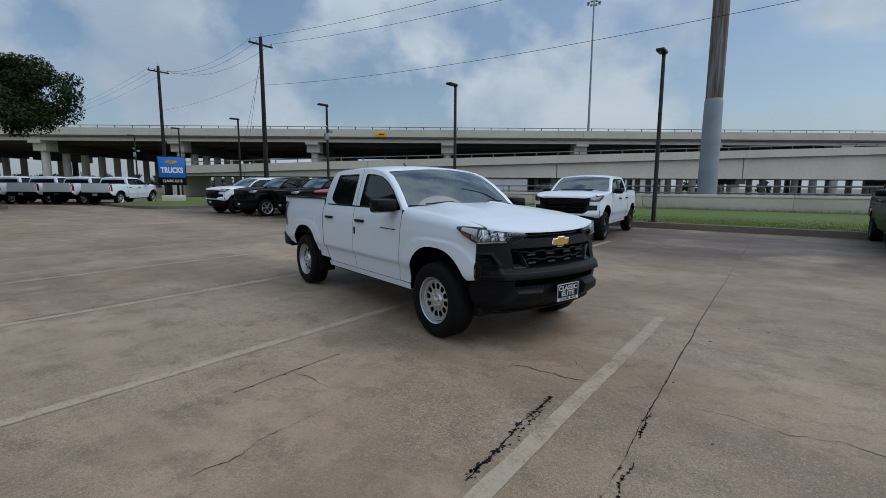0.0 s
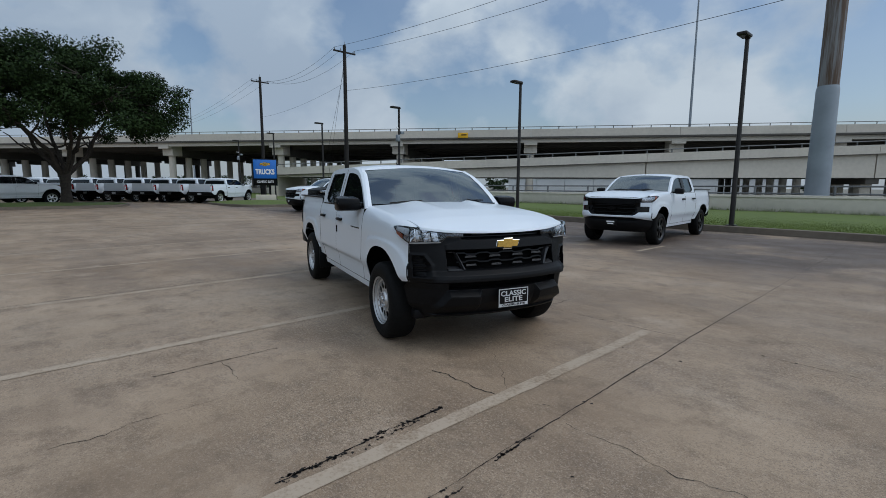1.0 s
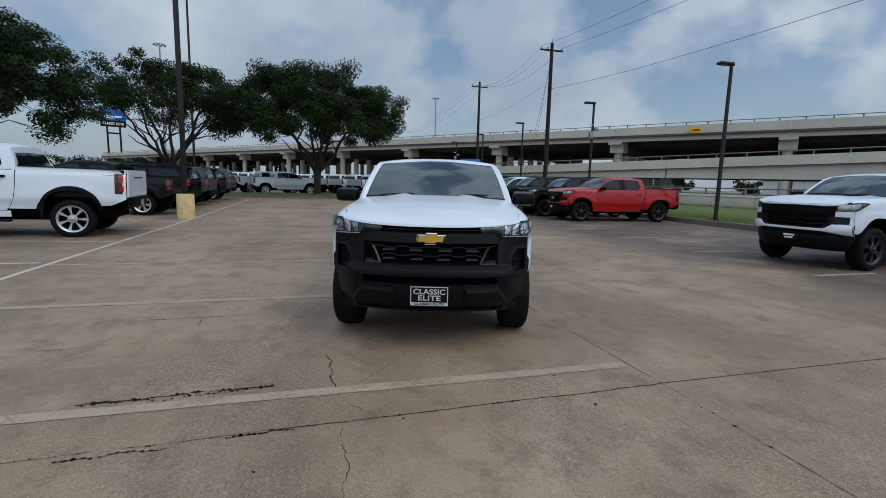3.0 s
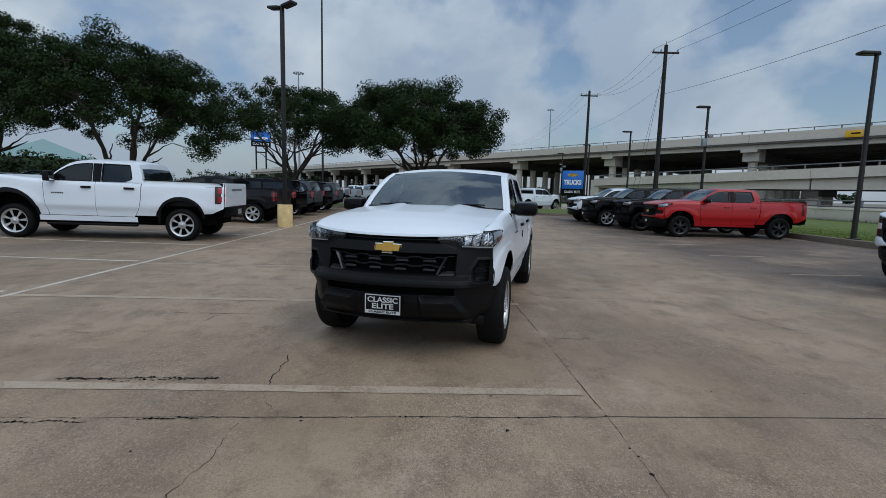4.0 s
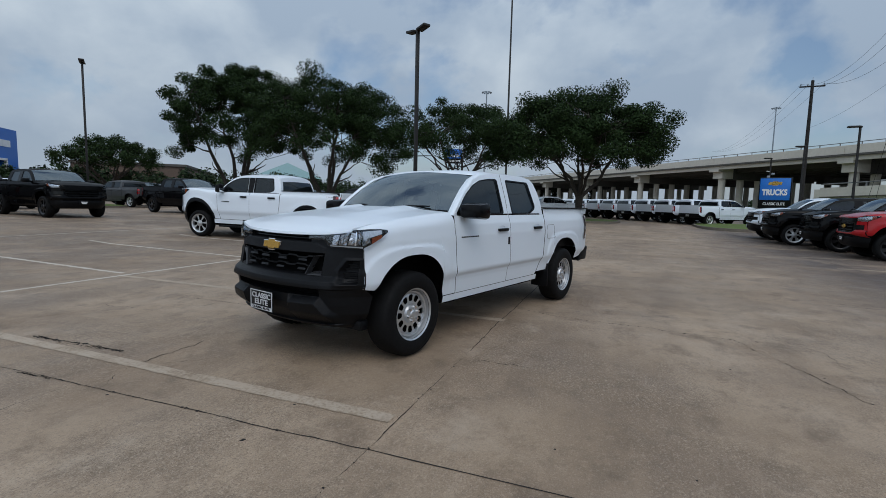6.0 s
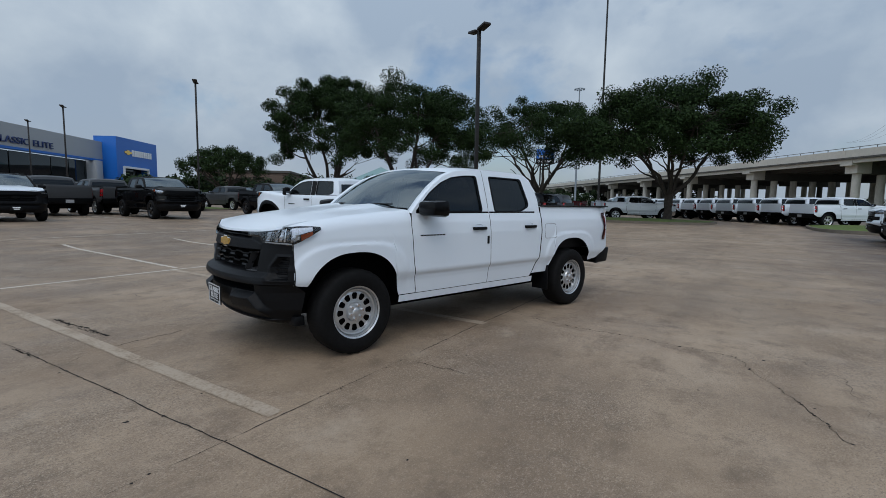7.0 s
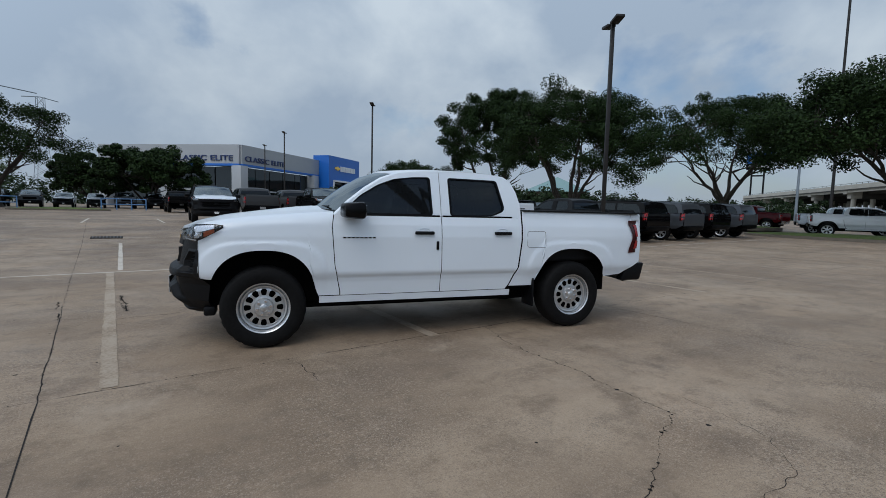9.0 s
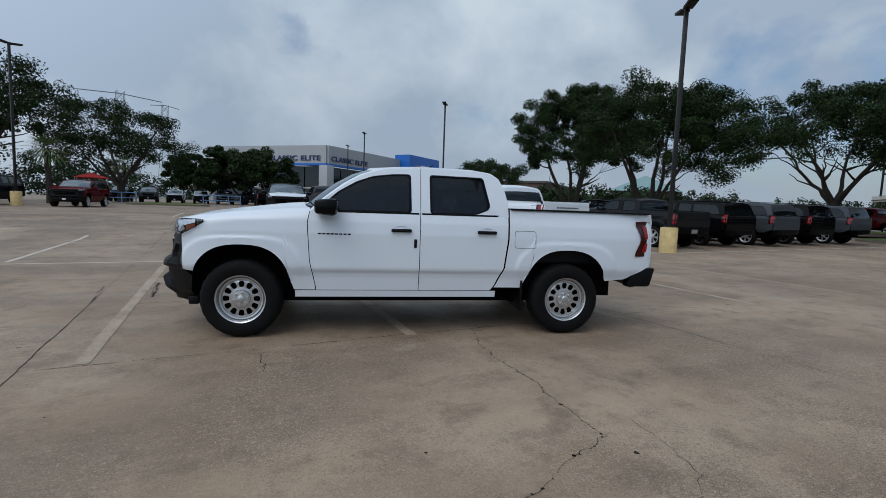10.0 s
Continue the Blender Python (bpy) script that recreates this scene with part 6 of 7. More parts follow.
part("roof", along(-62.5, 6.0, [(127.7, 3.92), (127.7, 4.2), (140.3, 4.2), (140.3, 3.92)], level), WALLGREY, depot, "", False)

ws_ = thing("warning_sign", via(10.2, 67.7, 9.05), VA - 180, "small yellow warning sign on the viaduct parapet", "sign")
part("sign_panel", box(0, 0, 0, 1.5, 0.05, 0.75, 0.04), SIGNYELLOW, ws_)
bm = bmesh.new()
add_box(bm, 0.15, -0.03, 0.05, 0.8, 0.02, 0.16)
part("lettering_bars", bm, SIGNBLACK, ws_)
part("bracket", box(0, 0.12, 0, 0.1, 0.2, 0.3), STEELGREY, ws_)


# ---------------------------------------------------------------- poles, lamps, wires
def street_lamp(x, y, h, rz, label, gear=False):
    t = thing("street_lamp", (x, y, 0.19), rz, label, "street lamp", "street lamps along the verge")
    bm = bmesh.new()
    add_tube(bm, [(0, 0, 0.0), (0, 0, h)], [0.085, 0.065], 8)
    part("pole", bm, BRONZE, t)
    part("base_plate", box(0, 0, 0.03, 0.30, 0.30, 0.06, 0.01), BRONZE, t)
    bm = box(-0.30, 0, h + 0.02, 0.62, 0.30, 0.10, 0.03)
    add_box(bm, 0.02, 0, h + 0.0, 0.16, 0.14, 0.10, 0.02)
    part("lamp_head", bm, BRONZE, t)
    part("diffuser", box(-0.34, 0, h - 0.034, 0.36, 0.22, 0.012), LAMPIN, t)
    if gear:
        part("junction_box", box(-0.12, -0.05, h * 0.70, 0.22, 0.20, 0.42, 0.02), STEELGREY, t)
        part("camera_arm", tube([(0, 0, h * 0.8), (-0.35, -0.2, h * 0.8)], 0.03, 6), SIGNWHITE, t)
        part("flood_light", box(0.24, 0, h * 0.76, 0.26, 0.14, 0.18, 0.02), STEELGREY, t)


for x, g in ((-4.12, False), (-13.55, False), (-23.3, True), (-33.55, False), (-43.3, False), (-53.0, True), (6.0, False)):
    street_lamp(x, 19.55, 6.2, 90, "dark bronze lamp post at the kerb" + (" with box and camera" if g else ""), g)


def lot_lamp(x, y, h, rz):
    t = thing("lot_lamp", (x, y, land(x, y)), rz, "tall twin-head lamp post on a yellow concrete base", "lamp post", "parking lot lamps")
    bm = bmesh.new()
    add_lathe(bm, [(0.001, 0.0), (0.285, 0.0), (0.285, 0.84), (0.27, 0.87), (0.001, 0.88)], 20, "z")
    bmesh.ops.recalc_face_normals(bm, faces=bm.faces[:])
    part("base", bm, YELLOWP, t, "chipped pale yellow concrete base")
    part("base_plate", box(0, 0, 0.89, 0.30, 0.30, 0.03, 0.006), BRONZE, t)
    for bx, by in ((-0.11, -0.11), (0.11, -0.11), (0.11, 0.11), (-0.11, 0.11)):
        part("anchor_bolt", tube([(bx, by, 0.90), (bx, by, 0.95)], 0.016, 6), BRONZE, t)
    rgb_ = random.Random(int(abs(x * 7 + y * 3)))
    for _ in range(7):
        a_ = rgb_.uniform(0, 6.28)
        rows = []
        for k_ in range(4):
            f_ = a_ + (k_ - 1.5) * rgb_.uniform(0.04, 0.09)
            rows.append([(0.2865 * math.cos(f_), 0.2865 * math.sin(f_), 0.85 - rgb_.uniform(0.02, 0.09)), (0.2865 * math.cos(f_), 0.2865 * math.sin(f_), 0.846)])
        part("chip", grid(rows), SOIL, t, "dark chip in the painted concrete")
    part("pole", box(0, 0, 0.90 + (h - 0.90) / 2, 0.125, 0.125, h - 0.90, 0.01), BRONZE, t)
    for s in (-1, 1):
        bm = box(s * 0.36, 0, h + 0.0, 0.56, 0.32, 0.10, 0.03, Matrix.Rotation(radians(-8 * s), 4, "Y"))
        add_box(bm, s * 0.06, 0, h - 0.02, 0.14, 0.10, 0.10, 0.01)
        part("lamp_head", bm, BRONZE, t)


lot_lamp(-15.74, -0.83, 8.15, 60)
lot_lamp(-18.9, -27.0, 9.6, 55)
lot_lamp(-17.3, -47.6, 9.5, 60)
lot_lamp(9.9, -26.2, 9.6, 40)
lot_lamp(-18.6, -62.2, 9.5, 60)


def utility_pole(x, y, h, rz=0):
    t = thing("utility_pole", (x, y, 0), rz, "dark timber utility pole with crossarm and insulators", "utility pole", "utility poles")
    part("pole", tube([(0, 0, 0), (0, 0, h * 0.5), (0, 0, h)], [0.19, 0.165, 0.13], 12), TIMBER, t)
    part("crossarm", box(0, 0, h - 0.55, 0.12, 2.0, 0.12, 0.015), TIMBER, t)
    for yy in (-0.9, 0.9, -0.35):
        part("insulator", tube([(0, yy, h - 0.5), (0, yy, h - 0.38), (0, yy, h - 0.28)], [0.035, 0.055, 0.03], 8), STEELGREY, t)
    part("pole_top_pin", tube([(0, 0, h), (0, 0, h + 0.28)], [0.03, 0.02], 6), STEELGREY, t)


utility_pole(-33.7, 21.8, 12.8)
utility_pole(-53.2, 22.3, 13.6)
utility_pole(30.0, 20.8, 13.2)


def wire(name, p, q, sag, r=0.011, label="thin dark overhead cable"):
    p, q = Vector(p), Vector(q)
    pts = [p.lerp(q, k / 24) - Vector((0, 0, sag * 4 * (k / 24) * (1 - k / 24))) for k in range(25)]
    return tagged(part(name, tube(pts, r, 4), SIGNBLACK, None), label, "cable", "overhead cables", "structure")


for dy, dz in ((-0.9, 12.5), (0.9, 12.5), (-0.35, 12.4)):
    wire("overhead_cable", (-33.7, 21.8 + dy, dz), (-53.2, 22.3 + dy, dz + 0.8), 1.2)
    wire("overhead_cable", (-53.2, 22.3 + dy, dz + 0.8), (-118, 23.6 + dy, dz + 1.5), 1.6)
    if dy != -0.35:
        wire("overhead_cable", (-33.7, 21.8 + dy, dz), (30, 20.8 + dy, dz + 0.5), 1.9)
wire("overhead_cable", (-33.7, 21.8, 9.25), (30, 20.8, 10.0), 1.75, 0.010)
wire("overhead_cable", (-33.7, 21.8, 9.9), (-53.2, 22.3, 9.2), 0.4, 0.008)
for dx in (-0.8, 0.6):
    wire("guy_wire", (-33.7, 21.8, 11.6 + dx * 0.4), (-39.0 + dx, 22.2, 0.2), 0.02)

bill = thing("billboard_pole", (-4.7, 35.7, 0), 0, "huge grey steel billboard column with rusted upper part", "billboard pole")
part("lower_column", tube([(0, 0, 0), (0, 0, 7), (0, 0, 7.2)], [0.60, 0.54, 0.50], 28), STEELGREY, bill)
part("upper_column", tube([(0, 0, 7.2), (0, 0, 20), (0, 0, 34)], [0.495, 0.46, 0.44], 28), RUST, bill, "rust-streaked upper column")


def high_mast(x, y, h):
    t = thing("high_mast_light", (x, y, 0), 0, "tall slender highway mast with a ring of lamps", "mast light", "highway mast lights")
    part("mast", tube([(0, 0, 0), (0, 0, h)], [0.34, 0.16], 10), STEELGREY, t)
    bm = bmesh.new()
    pts = [(1.1 * math.cos(a), 1.1 * math.sin(a), h - 0.3) for a in [2 * math.pi * k / 12 for k in range(12)]]
    add_tube(bm, pts + pts[:1], 0.07, 5, False)
    part("lamp_ring", bm, STEELGREY, t)
    for k in range(8):
        a = 2 * math.pi * k / 8
        part("luminaire", box(1.35 * math.cos(a), 1.35 * math.sin(a), h - 0.5, 0.5, 0.5, 0.3, 0.08), STEELGREY, t)


high_mast(-41.5, 112.0, 44)
high_mast(-212, 54.5, 40)
high_mast(-141, -37.0, 36)

# tall dealer pylon mast and the blue pylon sign
part("flag_mast", tube([(-141.0, -30.0, 0), (-141.0, -30.0, 40), (-141.0, -30.0, 90)], [0.34, 0.27, 0.18], 10), BRONZE, None)
tagged(bpy.data.objects["flag_mast"], "very tall slender dark mast beyond the trees", "mast")
pyl = thing("pylon_sign", (-214, -75.7, 0), 21.8, "tall blue and black pylon sign on two dark posts", "sign")
pyl.scale = (1.9, 1.9, 1.9)
for yy in (-1.1, 1.1):
    part("post", box(0, yy, 5.4, 0.4, 0.35, 10.8, 0.02), SIGNBLACK, pyl)
part("brace", box(0, 0, 9.4, 0.3, 2.2, 0.3), SIGNBLACK, pyl)
part("cabinet", box(0, 0, 12.5, 0.6, 4.4, 3.6, 0.05), SIGNBLACK, pyl)
part("blue_face", box(0.3, 0, 13.1, 0.06, 4.2, 2.3, 0.02), SIGNBLUE, pyl)
part("lettering_bar", box(0.34, 0, 12.6, 0.04, 3.0, 0.6), SIGNWHITE, pyl)
text_part("sign_lettering", "CLASSIC ELITE", 0.7, SIGNWHITE, pyl, pose(0.33, 0, 11.3, 90, 0, 90), "small white capital letters", 0.01, 3.6, 0.01)

# ---------------------------------------------------------------- trees
def leaf_cloud(centres, radii, per, size, seed, squash=0.7):
    """Small folded leaf sprays scattered round clump centres: vertices and faces."""
    rg = np.random.RandomState(seed)
    c = np.repeat(np.asarray(centres), per, axis=0)
    r = np.repeat(np.asarray(radii), per)
    n = len(c)
    d = rg.normal(0, 1, (n, 3))
    d /= np.linalg.norm(d, axis=1)[:, None]
    rad = r * rg.rand(n) ** 0.45
    p = c + d * rad[:, None] * np.array([1, 1, squash])
    nrm = d + rg.normal(0, 0.7, (n, 3)) + np.array([0, 0, 0.5])
    nrm /= np.linalg.norm(nrm, axis=1)[:, None]
    t = np.cross(nrm, rg.normal(0, 1, (n, 3)))
    t /= np.linalg.norm(t, axis=1)[:, None] + 1e-9
    b = np.cross(nrm, t)
    s = size * rg.uniform(0.6, 1.4, n)[:, None]
    v = np.stack([p - t * s, p - b * s * 0.6 + nrm * s * 0.2, p + t * s, p + b * s * 0.6 + nrm * s * 0.2], axis=1)
    f = np.arange(n * 4).reshape(n, 4)
    return v.reshape(-1, 3), f


def foliage_mesh(name, v, f, material, parent, label=""):
    me = bpy.data.meshes.new(name)
    me.vertices.add(len(v))
    me.vertices.foreach_set("co", np.asarray(v, dtype=np.float32).ravel())
    me.loops.add(f.size)
    me.loops.foreach_set("vertex_index", f.ravel().astype(np.int32))
    me.polygons.add(len(f))
    me.polygons.foreach_set("loop_start", (np.arange(len(f)) * f.shape[1]).astype(np.int32))
    me.update(calc_edges=True)
    me.validate()
    me.materials.append(material)
    ob = new(name, me)
    if parent is not None:
        ob.parent = parent
    return tagged(ob, label)


def live_oak(x, y, height, spread, seed, trunk=0.34, stems=1, low=0.42, per=150, leaf=0.17, clumps=120, offx=0.0, offy=0.0, label="broad dark-green live oak with spreading limbs"):
    """Short trunk or cluster of stems, crooked limbs that fork twice, and a crown of leaf sprays in clumps."""
    rg = random.Random(seed)
    t = thing("live_oak", (x, y, land(x, y) + 0.1), 0, label, "tree", "live oaks")
    fork = height * (0.17 if stems == 1 else 0.04)
    if stems == 1:
        part("trunk", tube([(0, 0, -0.1), (0.02, 0, 0.15), (0.05, 0.03, 0.5), (0.04, 0.04, fork * 0.7), (0.02, 0.05, fork + 0.25)], [trunk * 1.45, trunk * 1.12, trunk * 0.98, trunk * 0.92, trunk * 0.95], 14), BARK, t, "rough grey-brown trunk")
    nodes = []
    nl = rg.choice((5, 6)) if stems == 1 else stems + 2

    def limb(p0, p1, p2, r0, r1, n=11, wig=0.14):
        pts, off = [], Vector((0, 0, 0))
        for i in range(n):
            q = i / (n - 1)
            off = off * 0.75 + Vector((rg.uniform(-1, 1), rg.uniform(-1, 1), rg.uniform(-0.6, 0.6))) * wig
            pts.append(p0 * (1 - q) ** 2 + p1 * 2 * q * (1 - q) + p2 * q * q + off * min(1, q * 4))
        rad = [lerp(r0, r1, (i / (n - 1)) ** 0.8) for i in range(n)]
        part("limb", tube(pts, rad, 8), BARK, t)
        nodes.extend((p, r) for p, r in list(zip(pts, rad))[n // 3:])
        return pts, rad

    for k in range(nl):
        a = 2 * math.pi * (k + rg.uniform(-0.3, 0.3)) / nl
        reach = spread * rg.uniform(0.45, 0.78)
        d = Vector((math.cos(a), math.sin(a), 0))
        end = d * reach + Vector((offx * 0.6, offy * 0.6, height * rg.uniform(0.60, 0.80)))
        mid = d * reach * rg.uniform(0.30, 0.62) + Vector((0, 0, height * rg.uniform(0.28, 0.46)))
        start = Vector((0.0, 0.0, fork)) if stems == 1 else d * 0.25
        r0 = trunk * (0.55 if stems == 1 else 0.58) * rg.uniform(0.8, 1.15)
        pts, rad = limb(start, mid, end, r0, 0.05)
        for _ in range(3):
            i = rg.randint(3, 7)
            aa = a + rg.choice((-1, 1)) * rg.uniform(0.4, 1.2)
            e2 = pts[i] + Vector((math.cos(aa), math.sin(aa), rg.uniform(0.25, 0.8))) * spread * rg.uniform(0.26, 0.42)
            e2.z = min(e2.z, height * 0.86)
            limb(pts[i], pts[i].lerp(e2, 0.5) + Vector((0, 0, rg.uniform(-0.3, 0.2))), e2, rad[i] * 0.68, 0.025, 7, 0.10)
    centres, radii = [], []
    tries = 0
    while len(centres) < clumps and tries < clumps * 20:
        tries += 1
        a, rr = rg.uniform(0, 2 * math.pi), math.sqrt(rg.random())
        edge = 1 + 0.13 * math.sin(3 * a + seed) + 0.08 * math.sin(5 * a + 2 * seed)
        dome = math.sqrt(max(0.0, 1 - rr ** 2.4))
        zhi = height * (0.60 + 0.36 * dome) + rg.uniform(-0.5, 0.4)
        zlo = height * (low + 0.14 * (1 - rr ** 2)) + rg.uniform(-0.3, 0.6)
        z = lerp(zlo, zhi, rg.random() ** 0.62)
        c = Vector((math.cos(a) * rr * spread * edge + offx * (z / height), math.sin(a) * rr * spread * edge + offy * (z / height), z))
        if rr < 0.35 and z < height * 0.62:
            continue
        centres.append(c)
        radii.append(spread * rg.uniform(0.095, 0.190))
    bm = bmesh.new()
    for c in centres:
        p, r = min(nodes, key=lambda q: (q[0] - c).length)
        if (p - c).length > 0.3:
            m2 = p.lerp(c, 0.55) + Vector((rg.uniform(-0.15, 0.15), rg.uniform(-0.15, 0.15), -0.12))
            add_tube(bm, [p, m2, c], [min(r, 0.035), 0.02, 0.01], 4, False)
    tagged(part("twig_mass", bm, BARK, t), "thin twigs inside the crown", "", "", "stuff")
    v, f = leaf_cloud([tuple(c) for c in centres], radii, per, leaf, seed)
    foliage_mesh("crown", v, f, LEAF, t, "uneven dark-green crown with gaps")
    return t


live_oak(-36.7, 3.4, 9.8, 6.5, 11, 0.31, 1, 0.40, 620, 0.076, 200, 0.0, -0.6)
live_oak(-40.7, -8.1, 10.4, 6.6, 12, 0.32, 1, 0.42, 400, 0.075, 150, 0.0, -0.6)
live_oak(-36.7, -20.5, 12.6, 7.2, 13, 0.46, 3, 0.27, 520, 0.086, 190)
live_oak(-40.4, -35.7, 16.0, 7.2, 14, 0.62, 2, 0.27, 520, 0.102, 190)
live_oak(9.0, -52.0, 10.8, 7.4, 15, 0.42, 1, 0.36, 240, 0.10, 100)
live_oak(18.5, -42.0, 13.0, 8.0, 16, 0.45, 1, 0.36, 260, 0.11, 140)
live_oak(-44.0, -64.0, 9.2, 6.6, 17, 0.42, 1, 0.40, 220, 0.12, 110)
live_oak(-3.9, -61.4, 7.8, 6.0, 18, 0.3, 2, 0.20, 280, 0.16, 140)
live_oak(1.8, -66.0, 7.0, 4.4, 19, 0.3, 2, 0.20, 240, 0.16, 100)


def far_woods(name, a0, a1, dist, hmin, hmax, n, seed, label):
    """A belt of distant tree crowns, too far and many to count."""
    rg = random.Random(seed)
    cs, rs = [], []
    for _ in range(n):
        a = radians(rg.uniform(a0, a1))
        d = dist * rg.uniform(0.92, 1.15)
        h = rg.uniform(hmin, hmax)
        for _ in range(9):
            rr = h * 0.22
            cs.append((d * math.cos(a) + rg.uniform(-0.4, 0.4) * h, d * math.sin(a) + rg.uniform(-0.4, 0.4) * h, rg.uniform(0.12, 0.92) * h))
            rs.append(rr * rg.uniform(0.7, 1.3))
    v, f = leaf_cloud(cs, rs, 58, 0.305, seed, 0.8)
    return tagged(foliage_mesh(name, v, f, LEAFFAR, None), label, "woods", "", "stuff")


far_woods("far_woods", -104, -62, 130, 7, 11, 70, 31, "dense dark belt of distant trees")
far_woods("far_woods", -152, -118, 122, 4, 8, 46, 32, "dark belt of distant trees beyond the lot")
far_woods("far_woods", -143, -112, 92, 4.0, 6.4, 56, 36, "dark trees in front of the brick building")
far_woods("far_woods", -178, -152, 170, 4, 8, 36, 33, "low distant trees on the horizon")
far_woods("far_woods", 150, 182, 230, 4, 7, 30, 34, "low distant trees beyond the viaduct")
far_woods("far_woods", 88, 150, 165, 3, 6, 14, 35, "low trees behind the ramp")


# ---------------------------------------------------------------- dealer sign
sg = thing("dealer_sign", (-38.6, 16.8, 0.32), -22, "blue and black dealer sign over a pale plinth", "sign")
sg.scale = (0.9, 0.77, 0.9)
part("plinth", box(0, 0, 0.22, 1.0, 2.1, 0.5, 0.03), CONCRETE_W, sg)
part("post", box(0, -0.3, 1.0, 0.25, 0.5, 1.4, 0.01), SIGNBLACK, sg)
part("post", box(0, 0.45, 1.0, 0.2, 0.22, 1.4, 0.01), SIGNBLACK, sg)
part("cabinet", box(0, 0, 2.55, 0.42, 2.50, 2.46, 0.03), SIGNBLACK, sg)
part("blue_face", box(0.205, 0, 2.85, 0.03, 2.34, 1.72, 0.01), SIGNBLUE, sg)
bm = bmesh.new()
vs = [bm.verts.new((0.228, y * 4.4, 3.30 + z * 3.6)) for y, z in [(-0.125, -0.030), (-0.052, -0.030), (-0.052, -0.046), (0.040, -0.046), (0.046, -0.030), (0.112, -0.030), (0.125, 0.030), (0.052, 0.030), (0.052, 0.046), (-0.040, 0.046), (-0.046, 0.030), (-0.112, 0.030)]]
bm.faces.new(vs)
bmesh.ops.solidify(bm, geom=bm.faces[:], thickness=0.03)
part("badge", bm, GOLD, sg, "gold cross-shaped badge")
text_part("sign_lettering", "TRUCKS", 0.62, SIGNWHITE, sg, pose(0.235, 0, 2.58, 90, 0, 90), "white capital letters", 0.01, 1.95, 0.028)
text_part("sign_lettering", "CLASSIC ELITE", 0.30, SIGNWHITE, sg, pose(0.222, 0, 1.68, 90, 0, 90), "small white capital letters", 0.008, 1.7, 0.004)

# ---------------------------------------------------------------- dealership
def wall_run(parent, p, q, z0, z1, thick, material, name, label=""):
    p, q = Vector(p), Vector(q)
    d = q - p
    c = (p + q) / 2
    return part(name, box(c.x, c.y, (z0 + z1) / 2, d.length, thick, z1 - z0, 0.02, Matrix.Rotation(math.atan2(d.y, d.x), 4, "Z")), material, parent, label, False)


shop = thing("dealership", (0, 0, 0), 0, "dealership showroom with light grey fascia, dark glazing and a blue portal", "building")
C0, L0, B0, B1 = Vector((-11.7, -47.6)), Vector((1.5, -60.0)), Vector((-24.5, -58.4)), Vector((-31.9, -64.2))
du, dv = (B0 - C0).normalized(), (L0 - C0).normalized()
wall_run(shop, C0, B0, 5.9, 8.05, 0.5, WALLGREY, "fascia")
wall_run(shop, C0, L0, 5.9, 8.05, 0.5, WALLGREY, "fascia")
wall_run(shop, C0 - Vector((0, 0)), B0, 5.65, 5.9, 0.6, BLUEWALL, "blue_band")
wall_run(shop, C0, L0, 5.65, 5.9, 0.6, BLUEWALL, "blue_band")
inw = (du + dv).normalized()
bm = bmesh.new()
add_prism(bm, [tuple(C0 + inw * 0.6), tuple(L0 + inw * 0.6), tuple(L0 + du * 26), tuple(B0 + dv * 24)], 7.5, 7.7)
part("roof", bm, WALLGREY, shop, "", False)
# solid near-black block gives the dim interior behind the panes
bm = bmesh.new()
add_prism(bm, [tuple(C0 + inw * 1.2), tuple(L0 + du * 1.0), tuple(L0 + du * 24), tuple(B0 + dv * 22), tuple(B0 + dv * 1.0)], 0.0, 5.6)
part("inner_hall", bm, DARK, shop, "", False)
for p, q in ((C0, B0), (C0, L0)):
    n = 6
    ax = (q - p).normalized()
    off = inw * 0.7
    for k in range(n):
        a, b = p.lerp(q, k / n) + off, p.lerp(q, (k + 1) / n) + off
        for z0, z1 in ((0.4, 2.9), (3.0, 5.6)):
            wall_run(shop, a + ax * 0.06, b - ax * 0.06, z0, z1, 0.04, SHOPGLASS, "window_pane")
    wall_run(shop, p + off, q + off, 2.86, 3.04, 0.14, WALLGREY, "transom")
for p in (C0 + inw * 0.35, lerp(C0, B0, 0.92), lerp(C0, L0, 0.5), lerp(C0, L0, 0.95)):
    part("column", box(p.x, p.y, 2.85, 1.25, 1.25, 5.7, 0.03, Matrix.Rotation(math.atan2(du.y, du.x), 4, "Z")), WALLGREY, shop)
cen = (B0 + B1) / 2
blen = (B1 - B0).length
bang = math.atan2((B0 - B1).y, (B0 - B1).x)
rotb = Matrix.Translation((cen.x, cen.y, 0)) @ Matrix.Rotation(bang, 4, "Z")
bm = bmesh.new()
for cx, cz, sx, sz in ((-blen / 2 + 1.2, 4.4, 2.4, 8.8), (blen / 2 - 0.6, 4.4, 1.2, 8.8), (0.6, 7.0, blen - 3.6, 3.6)):
    add_box(bm, cx, 0.6, cz, sx, 2.6, sz)
bmesh.ops.transform(bm, matrix=rotb, verts=bm.verts[:])
part("blue_portal", bm, BLUEWALL, shop, "blue metal entrance portal", False)
bm = bmesh.new()
for cx, cz, sx, sz in ((-blen / 2 + 2.5, 2.6, 0.25, 5.2), (blen / 2 - 1.3, 2.6, 0.25, 5.2), (0.6, 5.15, blen - 3.6, 0.25)):
    add_box(bm, cx, 1.95, cz, sx, 0.25, sz)
bmesh.ops.transform(bm, matrix=rotb, verts=bm.verts[:])
part("portal_frame", bm, SIGNWHITE, shop, "white entrance frame", False)
bm = box(0.6, 1.0, 2.6, blen - 3.8, 0.1, 5.1)
